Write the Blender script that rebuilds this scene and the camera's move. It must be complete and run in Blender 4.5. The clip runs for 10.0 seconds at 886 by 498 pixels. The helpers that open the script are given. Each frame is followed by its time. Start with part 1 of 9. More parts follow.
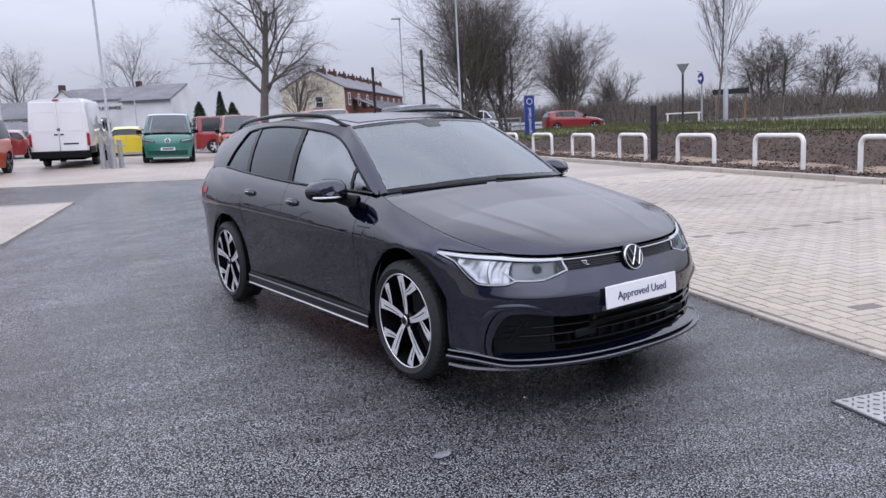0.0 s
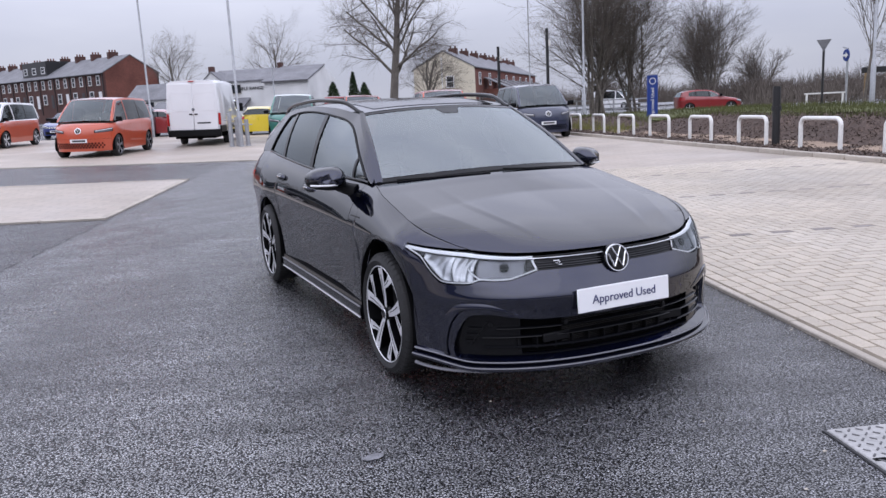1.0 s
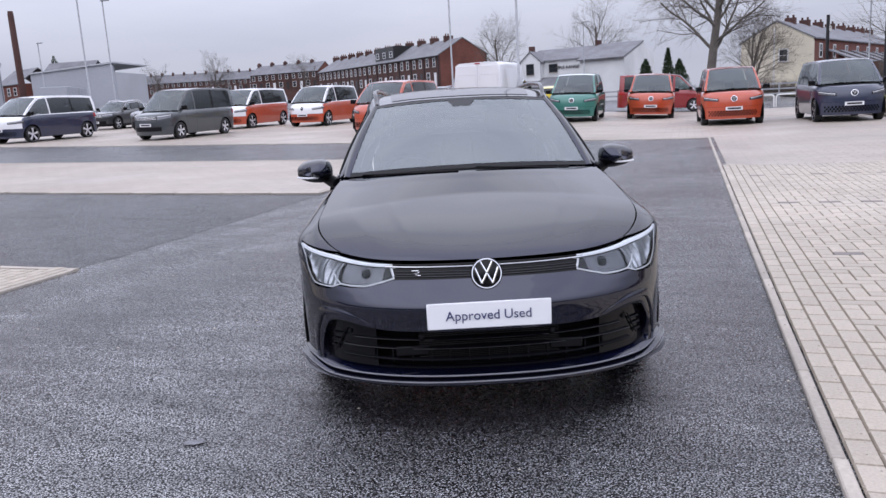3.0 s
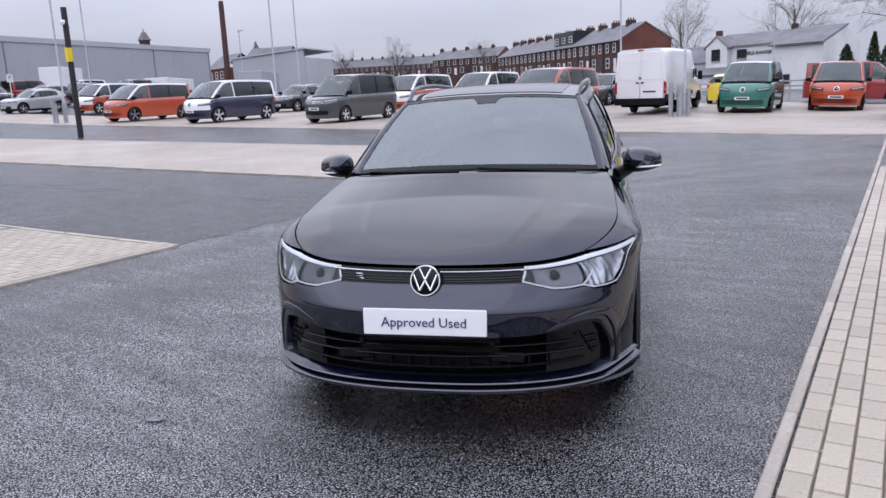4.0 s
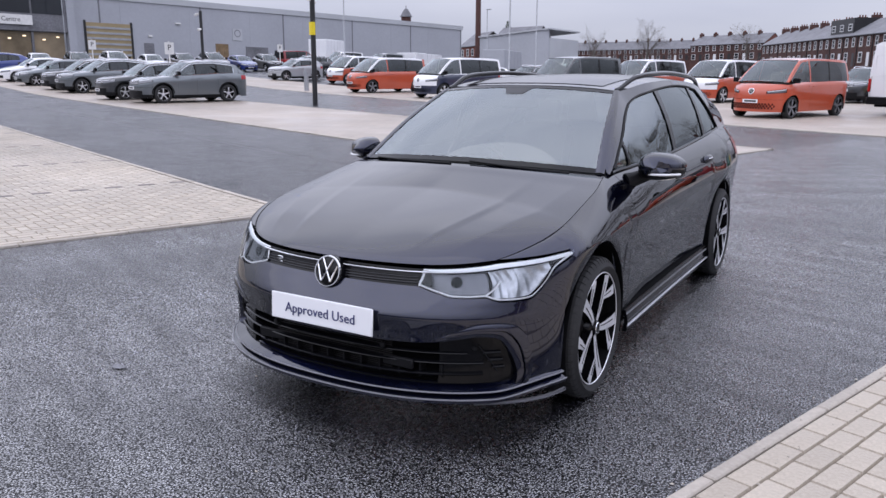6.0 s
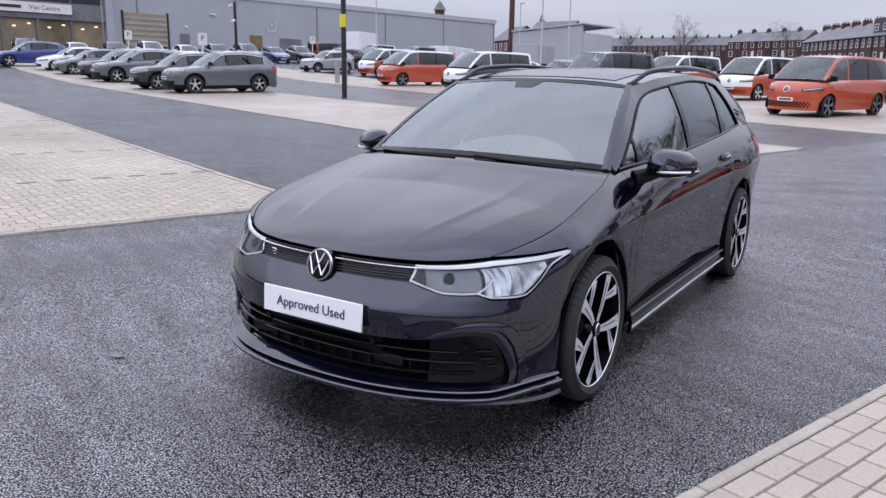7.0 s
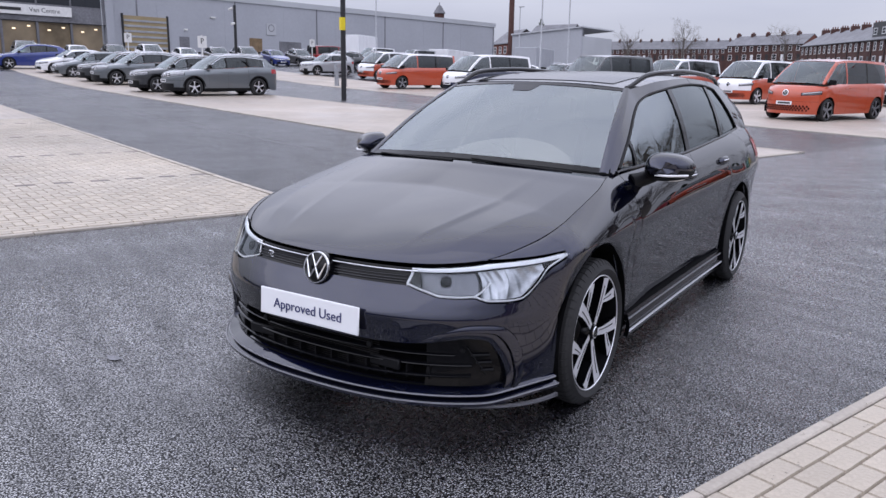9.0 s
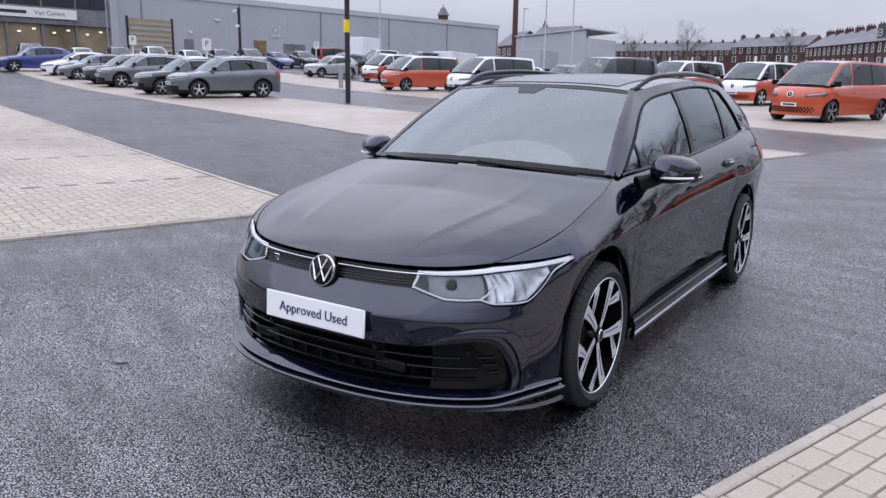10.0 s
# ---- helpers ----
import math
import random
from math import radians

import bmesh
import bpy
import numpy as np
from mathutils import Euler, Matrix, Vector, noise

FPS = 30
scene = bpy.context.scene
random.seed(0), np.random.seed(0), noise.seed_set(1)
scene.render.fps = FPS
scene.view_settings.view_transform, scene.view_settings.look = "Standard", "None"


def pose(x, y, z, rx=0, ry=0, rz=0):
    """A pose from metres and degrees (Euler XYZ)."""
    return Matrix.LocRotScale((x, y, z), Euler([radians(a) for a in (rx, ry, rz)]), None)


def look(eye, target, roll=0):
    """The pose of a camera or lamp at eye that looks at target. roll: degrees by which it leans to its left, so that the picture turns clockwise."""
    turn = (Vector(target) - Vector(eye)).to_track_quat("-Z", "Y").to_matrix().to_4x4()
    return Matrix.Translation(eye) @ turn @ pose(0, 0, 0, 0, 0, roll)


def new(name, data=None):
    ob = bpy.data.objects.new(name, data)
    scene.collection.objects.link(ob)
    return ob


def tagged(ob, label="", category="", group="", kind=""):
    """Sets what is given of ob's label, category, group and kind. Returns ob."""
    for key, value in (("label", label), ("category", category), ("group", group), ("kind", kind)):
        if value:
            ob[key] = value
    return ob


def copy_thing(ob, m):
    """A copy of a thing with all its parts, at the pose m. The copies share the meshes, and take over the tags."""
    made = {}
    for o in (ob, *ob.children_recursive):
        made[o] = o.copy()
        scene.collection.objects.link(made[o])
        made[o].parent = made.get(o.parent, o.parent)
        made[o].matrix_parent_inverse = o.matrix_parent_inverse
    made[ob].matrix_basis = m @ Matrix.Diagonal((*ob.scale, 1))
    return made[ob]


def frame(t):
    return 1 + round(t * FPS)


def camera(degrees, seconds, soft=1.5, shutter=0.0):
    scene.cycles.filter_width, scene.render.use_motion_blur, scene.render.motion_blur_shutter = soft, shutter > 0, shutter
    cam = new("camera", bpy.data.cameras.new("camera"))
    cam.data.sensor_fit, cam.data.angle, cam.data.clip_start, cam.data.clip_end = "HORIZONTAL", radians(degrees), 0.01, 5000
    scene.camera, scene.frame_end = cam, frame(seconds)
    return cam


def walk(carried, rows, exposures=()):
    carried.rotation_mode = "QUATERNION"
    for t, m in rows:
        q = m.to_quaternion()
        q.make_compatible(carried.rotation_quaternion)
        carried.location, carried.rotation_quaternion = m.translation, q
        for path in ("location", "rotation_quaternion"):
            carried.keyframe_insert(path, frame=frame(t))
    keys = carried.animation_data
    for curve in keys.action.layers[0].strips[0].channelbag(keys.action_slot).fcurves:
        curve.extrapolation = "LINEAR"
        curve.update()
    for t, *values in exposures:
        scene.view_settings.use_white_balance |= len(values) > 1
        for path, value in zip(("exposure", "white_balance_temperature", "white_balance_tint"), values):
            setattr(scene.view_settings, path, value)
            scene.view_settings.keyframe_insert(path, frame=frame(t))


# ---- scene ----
cam = camera(60.4, 10.0, soft=1.5, shutter=0.0)
METRES, EYE, TILT, LEAN, TURN = 5.3277, 1.364, 0.0, 0.0, -16.2
ROWS = [
    (0.0, 0.0, 0.0, 0.0, -0.52, -9.64, 3.07),
    (0.5, 0.0647, 0.016, -0.0032, 4.35, -10.23, 3.07),
    (1.0, 0.1446, 0.0392, 0.0006, 9.56, -10.61, 3.01),
    (1.5, 0.2309, 0.0624, 0.0051, 15.11, -10.81, 3.08),
    (2.0, 0.3121, 0.1062, -0.0012, 21.3, -10.84, 3.31),
    (2.5, 0.3995, 0.1517, -0.0044, 27.28, -10.8, 3.42),
    (4.0, 0.6122, 0.3301, 0.0013, 47.09, -11.24, 2.68),
    (4.5, 0.6581, 0.3962, -0.0026, 53.1, -11.36, 1.98),
    (5.0, 0.697, 0.4584, -0.002, 58.46, -11.53, 1.21),
    (5.5, 0.722, 0.5132, 0.0025, 62.59, -11.82, 0.45),
    (7.0, 0.7246, 0.5806, 0.0005, 67.86, -12.65, -0.86),
    (7.5, 0.7248, 0.58, -0.0, 67.93, -12.66, -0.94),
    (8.0, 0.7242, 0.5815, -0.0005, 67.79, -12.63, -0.97),
    (8.5, 0.7244, 0.5826, 0.0002, 67.75, -12.52, -0.98),
    (9.0, 0.7247, 0.5824, 0.0004, 67.83, -12.42, -0.95),
    (9.5, 0.7256, 0.5811, 0.0011, 67.98, -12.31, -0.91),
    (10.0, 0.7243, 0.5812, 0.0012, 68.11, -12.29, -0.87),
]
walk(cam, [(t, pose(0, 0, EYE, TILT, LEAN, TURN) @ pose(METRES * x, METRES * y, METRES * z, 90 + pitch, roll, yaw)) for t, x, y, z, yaw, pitch, roll in ROWS],
     exposures=[(0.0, 0.0), (10.0, 0.0)])

# ---- overcast daylight ----
world = bpy.data.worlds.new("overcast_sky")
scene.world = world
world.use_nodes = True
wn, wl = world.node_tree.nodes, world.node_tree.links
wn.clear()
w_out = wn.new("ShaderNodeOutputWorld")
w_bg = wn.new("ShaderNodeBackground")
w_tc = wn.new("ShaderNodeTexCoord")
w_sep = wn.new("ShaderNodeSeparateXYZ")
w_grad = wn.new("ShaderNodeMapRange")
w_cloud = wn.new("ShaderNodeTexNoise")
w_map = wn.new("ShaderNodeMapping")
w_ramp = wn.new("ShaderNodeValToRGB")
w_sky = wn.new("ShaderNodeTexSky")
w_mix = wn.new("ShaderNodeMix")
w_mul = wn.new("ShaderNodeMix")
w_skyb = wn.new("ShaderNodeVectorMath")
w_sky.sky_type = "NISHITA"
w_sky.sun_disc = False
w_sky.sun_elevation, w_sky.sun_rotation = radians(35), radians(200)
w_skyb.operation = "SCALE"
w_skyb.inputs["Scale"].default_value = 0.10
wl.new(w_tc.outputs["Generated"], w_sep.inputs[0])
wl.new(w_sep.outputs["Z"], w_grad.inputs["Value"])
# an overcast dome is up to three times brighter higher up than at the horizon
w_grad.interpolation_type = "SMOOTHSTEP"
w_grad.inputs["From Min"].default_value, w_grad.inputs["From Max"].default_value = 0.0, 0.48
w_grad.inputs["To Min"].default_value, w_grad.inputs["To Max"].default_value = 0.80, 2.5
w_map.inputs["Scale"].default_value = (1.6, 1.6, 7.0)
wl.new(w_tc.outputs["Generated"], w_map.inputs[0])
wl.new(w_map.outputs[0], w_cloud.inputs["Vector"])
w_cloud.inputs["Scale"].default_value, w_cloud.inputs["Detail"].default_value, w_cloud.inputs["Roughness"].default_value = 1.7, 5.0, 0.5
w_ramp.color_ramp.elements[0].position, w_ramp.color_ramp.elements[0].color = 0.30, (0.585, 0.610, 0.762, 1)
w_ramp.color_ramp.elements[1].position, w_ramp.color_ramp.elements[1].color = 0.70, (0.70, 0.72, 0.86, 1)
wl.new(w_cloud.outputs["Fac"], w_ramp.inputs[0])
w_mul.data_type, w_mul.blend_type = "RGBA", "MULTIPLY"
w_mul.inputs["Factor"].default_value = 1.0
wl.new(w_ramp.outputs[0], w_mul.inputs[6])
wl.new(w_grad.outputs[0], w_mul.inputs[7])
# the cloud is thinner and brighter high on the +y side
w_side = wn.new("ShaderNodeVectorMath")
w_side.operation = "DOT_PRODUCT"
w_side.inputs[1].default_value = (0.05, 1.0, 0.0)
wl.new(w_tc.outputs["Generated"], w_side.inputs[0])
w_high = wn.new("ShaderNodeMapRange")
w_high.interpolation_type = "SMOOTHSTEP"
w_high.inputs["From Min"].default_value, w_high.inputs["From Max"].default_value = 0.18, 0.62
w_high.inputs["To Min"].default_value, w_high.inputs["To Max"].default_value = 0.0, -0.10
wl.new(w_sep.outputs["Z"], w_high.inputs["Value"])
w_lean = wn.new("ShaderNodeMath")
w_lean.operation = "MULTIPLY_ADD"
w_lean.inputs[2].default_value = 1.0
wl.new(w_side.outputs["Value"], w_lean.inputs[0])
wl.new(w_high.outputs[0], w_lean.inputs[1])
w_tilt = wn.new("ShaderNodeVectorMath")
w_tilt.operation = "SCALE"
wl.new(w_mul.outputs[2], w_tilt.inputs[0])
wl.new(w_lean.outputs[0], w_tilt.inputs["Scale"])
w_mix.data_type = "RGBA"
w_mix.inputs["Factor"].default_value = 0.96
wl.new(w_sky.outputs[0], w_skyb.inputs[0])
wl.new(w_skyb.outputs[0], w_mix.inputs[6])
wl.new(w_tilt.outputs[0], w_mix.inputs[7])
wl.new(w_mix.outputs[2], w_bg.inputs[0])
w_bg.inputs[1].default_value = 1.0
wl.new(w_bg.outputs[0], w_out.inputs[0])

sun = new("sun", bpy.data.lights.new("sun", "SUN"))
sun.data.energy, sun.data.angle, sun.data.color = 0.5, radians(85), (1.0, 0.97, 0.93)
sun.matrix_world = look((0, 0, 30), (8, 20, 0))

# ---- materials ----
def mat(name, base, rough=0.6, metal=0.0, coat=0.0, grain=0.0, grain_scale=40.0, bump=0.0, bump_scale=60.0, stain=0.0, stain_scale=1.5,
        transmission=0.0, ior=1.45, vary=0.0, rough_vary=0.0, coat_rough=0.03, coat_ior=1.5, spec=0.5):
    """A principled surface with grain and stains at two scales, in object space metres."""
    m = bpy.data.materials.new(name)
    m.use_nodes = True
    nt = m.node_tree
    b = nt.nodes["Principled BSDF"]
    b.inputs["Base Color"].default_value = (*base, 1)
    b.inputs["Roughness"].default_value = rough
    b.inputs["Metallic"].default_value = metal
    b.inputs["Coat Weight"].default_value = coat
    b.inputs["Coat Roughness"].default_value = coat_rough
    b.inputs["Coat IOR"].default_value = coat_ior
    b.inputs["Transmission Weight"].default_value = transmission
    b.inputs["IOR"].default_value = ior
    b.inputs["Specular IOR Level"].default_value = spec
    tc = nt.nodes.new("ShaderNodeTexCoord")
    col = None
    if grain or stain or vary:
        rgb = nt.nodes.new("ShaderNodeRGB")
        rgb.outputs[0].default_value = (*base, 1)
        col = rgb.outputs[0]
        for amount, sc, det in ((grain, grain_scale, 3.0), (stain, stain_scale, 5.0)):
            if not amount:
                continue
            n = nt.nodes.new("ShaderNodeTexNoise")
            n.inputs["Scale"].default_value, n.inputs["Detail"].default_value = sc, det
            nt.links.new(tc.outputs["Object"], n.inputs["Vector"])
            r = nt.nodes.new("ShaderNodeMapRange")
            r.inputs["From Min"].default_value, r.inputs["From Max"].default_value = 0.3, 0.7
            r.inputs["To Min"].default_value, r.inputs["To Max"].default_value = 1 - amount, 1 + amount
            nt.links.new(n.outputs["Fac"], r.inputs["Value"])
            x = nt.nodes.new("ShaderNodeVectorMath")
            x.operation = "SCALE"
            nt.links.new(col, x.inputs[0])
            nt.links.new(r.outputs[0], x.inputs["Scale"])
            col = x.outputs[0]
        if vary:
            oi = nt.nodes.new("ShaderNodeObjectInfo")
            r = nt.nodes.new("ShaderNodeMapRange")
            r.inputs["To Min"].default_value, r.inputs["To Max"].default_value = 1 - vary, 1 + vary
            nt.links.new(oi.outputs["Random"], r.inputs["Value"])
            x = nt.nodes.new("ShaderNodeVectorMath")
            x.operation = "SCALE"
            nt.links.new(col, x.inputs[0])
            nt.links.new(r.outputs[0], x.inputs["Scale"])
            col = x.outputs[0]
        nt.links.new(col, b.inputs["Base Color"])
    if rough_vary:
        n = nt.nodes.new("ShaderNodeTexNoise")
        n.inputs["Scale"].default_value, n.inputs["Detail"].default_value = stain_scale * 1.7, 4.0
        nt.links.new(tc.outputs["Object"], n.inputs["Vector"])
        r = nt.nodes.new("ShaderNodeMapRange")
        r.inputs["From Min"].default_value, r.inputs["From Max"].default_value = 0.3, 0.7
        r.inputs["To Min"].default_value, r.inputs["To Max"].default_value = max(0.02, rough - rough_vary), min(1, rough + rough_vary)
        nt.links.new(n.outputs["Fac"], r.inputs["Value"])
        nt.links.new(r.outputs[0], b.inputs["Roughness"])
    if bump:
        n = nt.nodes.new("ShaderNodeTexNoise")
        n.inputs["Scale"].default_value, n.inputs["Detail"].default_value = bump_scale, 3.0
        nt.links.new(tc.outputs["Object"], n.inputs["Vector"])
        bp = nt.nodes.new("ShaderNodeBump")
        bp.inputs["Strength"].default_value, bp.inputs["Distance"].default_value = bump, 0.01
        nt.links.new(n.outputs["Fac"], bp.inputs["Height"])
        nt.links.new(bp.outputs[0], b.inputs["Normal"])
    return m


def asphalt_material():
    """Damp dark tarmac: stone chippings with paler tops, wet sheen in broad patches."""
    m = bpy.data.materials.new("damp_asphalt")
    m.use_nodes = True
    nt = m.node_tree
    b = nt.nodes["Principled BSDF"]
    b.inputs["IOR"].default_value = 2.5
    tc = nt.nodes.new("ShaderNodeTexCoord")
    vor = nt.nodes.new("ShaderNodeTexVoronoi")
    vor.inputs["Scale"].default_value = 125
    fine = nt.nodes.new("ShaderNodeTexNoise")
    fine.inputs["Scale"].default_value, fine.inputs["Detail"].default_value = 60, 4
    broad = nt.nodes.new("ShaderNodeTexNoise")
    broad.inputs["Scale"].default_value, broad.inputs["Detail"].default_value, broad.inputs["Roughness"].default_value = 0.35, 6, 0.6
    for n in (vor, fine, broad):
        nt.links.new(tc.outputs["Object"], n.inputs["Vector"])
    stone = nt.nodes.new("ShaderNodeValToRGB")
    stone.color_ramp.elements[0].position, stone.color_ramp.elements[0].color = 0.0, (0.012, 0.012, 0.016, 1)
    stone.color_ramp.elements[1].position, stone.color_ramp.elements[1].color = 1.0, (0.27, 0.268, 0.325, 1)
    mid = stone.color_ramp.elements.new(0.82)
    mid.color = (0.024, 0.0235, 0.031, 1)
    sep = nt.nodes.new("ShaderNodeSeparateColor")
    nt.links.new(vor.outputs["Color"], sep.inputs[0])
    nt.links.new(sep.outputs[0], stone.inputs[0])
    patch = nt.nodes.new("ShaderNodeMapRange")
    patch.inputs["From Min"].default_value, patch.inputs["From Max"].default_value = 0.32, 0.68
    patch.inputs["To Min"].default_value, patch.inputs["To Max"].default_value = 0.62, 1.45
    nt.links.new(broad.outputs["Fac"], patch.inputs["Value"])
    # roller streaks and damp blotches a few decimetres long
    run = nt.nodes.new("ShaderNodeMapping")
    run.inputs["Scale"].default_value = (1.0, 4.0, 1.0)
    run.inputs["Rotation"].default_value = (0, 0, 0.45)
    nt.links.new(tc.outputs["Object"], run.inputs[0])
    streak = nt.nodes.new("ShaderNodeTexNoise")
    streak.inputs["Scale"].default_value, streak.inputs["Detail"].default_value, streak.inputs["Roughness"].default_value = 1.3, 7, 0.65
    nt.links.new(run.outputs[0], streak.inputs["Vector"])
    wet = nt.nodes.new("ShaderNodeMapRange")
    wet.inputs["From Min"].default_value, wet.inputs["From Max"].default_value = 0.32, 0.68
    wet.inputs["To Min"].default_value, wet.inputs["To Max"].default_value = 0.72, 1.28
    nt.links.new(streak.outputs["Fac"], wet.inputs["Value"])
    both = nt.nodes.new("ShaderNodeMath")
    both.operation = "MULTIPLY"
    nt.links.new(patch.outputs[0], both.inputs[0])
    nt.links.new(wet.outputs[0], both.inputs[1])
    mul = nt.nodes.new("ShaderNodeVectorMath")
    mul.operation = "SCALE"
    nt.links.new(stone.outputs[0], mul.inputs[0])
    nt.links.new(both.outputs[0], mul.inputs["Scale"])
    # dark voids between the stones
    void = nt.nodes.new("ShaderNodeMapRange")
    void.interpolation_type = "SMOOTHSTEP"
    void.inputs["From Min"].default_value, void.inputs["From Max"].default_value = 0.29, 0.60
    void.inputs["To Min"].default_value, void.inputs["To Max"].default_value = 1.0, 0.04
    nt.links.new(vor.outputs["Distance"], void.inputs["Value"])
    gap = nt.nodes.new("ShaderNodeVectorMath")
    gap.operation = "SCALE"
    nt.links.new(mul.outputs[0], gap.inputs[0])
    nt.links.new(void.outputs[0], gap.inputs["Scale"])
    nt.links.new(gap.outputs[0], b.inputs["Base Color"])
    gloss = nt.nodes.new("ShaderNodeMath")
    gloss.operation = "MULTIPLY"
    nt.links.new(void.outputs[0], gloss.inputs[0])
    each = nt.nodes.new("ShaderNodeMapRange")
    each.inputs["To Min"].default_value, each.inputs["To Max"].default_value = 0.50, 1.85
    nt.links.new(sep.outputs[2], each.inputs["Value"])
    nt.links.new(each.outputs[0], gloss.inputs[1])
    sheen = nt.nodes.new("ShaderNodeMath")
    sheen.operation = "MULTIPLY"
    nt.links.new(gloss.outputs[0], sheen.inputs[0])
    nt.links.new(wet.outputs[0], sheen.inputs[1])
    place = nt.nodes.new("ShaderNodeSeparateXYZ")
    nt.links.new(tc.outputs["Object"], place.inputs[0])
    lane = nt.nodes.new("ShaderNodeMapRange")
    lane.inputs["From Min"].default_value, lane.inputs["From Max"].default_value = -2.76, -2.68
    lane.inputs["To Min"].default_value, lane.inputs["To Max"].default_value = 0.50, 1.0
    nt.links.new(place.outputs["X"], lane.inputs["Value"])
    laid = nt.nodes.new("ShaderNodeMath")
    laid.operation = "MULTIPLY"
    nt.links.new(sheen.outputs[0], laid.inputs[0])
    nt.links.new(lane.outputs[0], laid.inputs[1])
    nt.links.new(laid.outputs[0], b.inputs["Specular IOR Level"])
    ro = nt.nodes.new("ShaderNodeMapRange")
    ro.inputs["From Min"].default_value, ro.inputs["From Max"].default_value = 0.35, 0.65
    ro.inputs["To Min"].default_value, ro.inputs["To Max"].default_value = 0.12, 0.22
    nt.links.new(broad.outputs["Fac"], ro.inputs["Value"])
    chip_gloss = nt.nodes.new("ShaderNodeMath")
    chip_gloss.operation = "MULTIPLY_ADD"
    chip_gloss.inputs[1].default_value = 0.16
    nt.links.new(sep.outputs[1], chip_gloss.inputs[0])
    nt.links.new(ro.outputs[0], chip_gloss.inputs[2])
    nt.links.new(chip_gloss.outputs[0], b.inputs["Roughness"])
    add = nt.nodes.new("ShaderNodeMath")
    add.operation = "SUBTRACT"
    nt.links.new(fine.outputs["Fac"], add.inputs[0])
    nt.links.new(vor.outputs["Distance"], add.inputs[1])
    bp = nt.nodes.new("ShaderNodeBump")
    bp.inputs["Strength"].default_value, bp.inputs["Distance"].default_value = 1.0, 0.0040
    nt.links.new(add.outputs[0], bp.inputs["Height"])
    nt.links.new(bp.outputs[0], b.inputs["Normal"])
    return m


def paint(name, base, **kw):
    return mat(name, base, rough=kw.pop("rough", 0.35), coat=1.0, coat_rough=0.02, stain=0.05, stain_scale=0.8, **kw)


ASPHALT = asphalt_material()
PAVER = mat("buff_block_paver", (0.405, 0.352, 0.288), 0.55, grain=0.10, grain_scale=90, stain=0.12, stain_scale=0.7, bump=0.25, bump_scale=120, vary=0.09, rough_vary=0.2)
PAVER_FAR = mat("buff_block_paving", (0.350, 0.305, 0.262), 0.52, grain=0.08, grain_scale=14, stain=0.16, stain_scale=0.25, bump=0.2, bump_scale=60, rough_vary=0.22)
# distant paving: faint joints of the block courses
_nt = PAVER_FAR.node_tree
_br = _nt.nodes.new("ShaderNodeTexBrick")
_br.inputs["Scale"].default_value = 1.0
_br.inputs["Brick Width"].default_value, _br.inputs["Row Height"].default_value, _br.inputs["Mortar Size"].default_value = 0.42, 0.21, 0.018
_br.inputs["Color1"].default_value, _br.inputs["Color2"].default_value, _br.inputs["Mortar"].default_value = (1.08, 1.06, 1.05, 1), (0.95, 0.95, 0.95, 1), (0.82, 0.80, 0.78, 1)
_tc = _nt.nodes.new("ShaderNodeTexCoord")
_nt.links.new(_tc.outputs["Object"], _br.inputs["Vector"])
_pb = _nt.nodes["Principled BSDF"]
_old = _pb.inputs["Base Color"].links[0].from_socket
_mx = _nt.nodes.new("ShaderNodeVectorMath")
_mx.operation = "MULTIPLY"
_nt.links.new(_old, _mx.inputs[0])
_nt.links.new(_br.outputs["Color"], _mx.inputs[1])
_nt.links.new(_mx.outputs[0], _pb.inputs["Base Color"])
JOINT = mat("sand_joint", (0.285, 0.25, 0.215), 0.95, grain=0.2)
CONCRETE = mat("concrete_edging", (0.385, 0.345, 0.30), 0.8, grain=0.10, grain_scale=50, stain=0.18, stain_scale=2.0, bump=0.3, vary=0.08)
BLACK_PAINT = mat("black_pearl_paint", (0.0062, 0.0084, 0.0275), 0.28, metal=0.92, coat=1.0, coat_rough=0.004, coat_ior=1.67, stain=0.06, spec=0.0)
BLACK_PAINT.node_tree.nodes["Principled BSDF"].inputs["Specular Tint"].default_value = (0.10, 0.11, 0.16, 1)
GLOSS_BLACK = mat("gloss_black_plastic", (0.003, 0.003, 0.004), 0.10, stain=0.1, spec=0.28)
SATIN_BLACK = mat("satin_black_plastic", (0.005, 0.005, 0.006), 0.5, grain=0.1, bump=0.05, spec=0.2)
# near-black underbody, also for backing sheets that stand in for deep shade
DARK_VOID = mat("underbody_and_shade_black", (0.003, 0.003, 0.0035), 0.9, stain=0.2, spec=0.1)
RUBBER = mat("tyre_rubber", (0.016, 0.016, 0.017), 0.72, grain=0.15, bump=0.1, bump_scale=90)
ALLOY = mat("machined_alloy", (0.72, 0.72, 0.75), 0.34, metal=0.55, grain=0.06, grain_scale=120, stain=0.05)
ALLOY_GREY = mat("grey_alloy", (0.26, 0.26, 0.28), 0.4, metal=0.6, stain=0.1)
CHROME = mat("bright_chrome", (0.78, 0.78, 0.80), 0.12, metal=1.0, stain=0.03)
DARK_METAL = mat("brake_iron", (0.035, 0.034, 0.034), 0.5, metal=0.8, stain=0.2)
WHITE_PLASTIC = mat("white_plastic", (0.78, 0.78, 0.80), 0.35, stain=0.03)
INK = mat("navy_ink", (0.03, 0.035, 0.12), 0.5, stain=0.05)
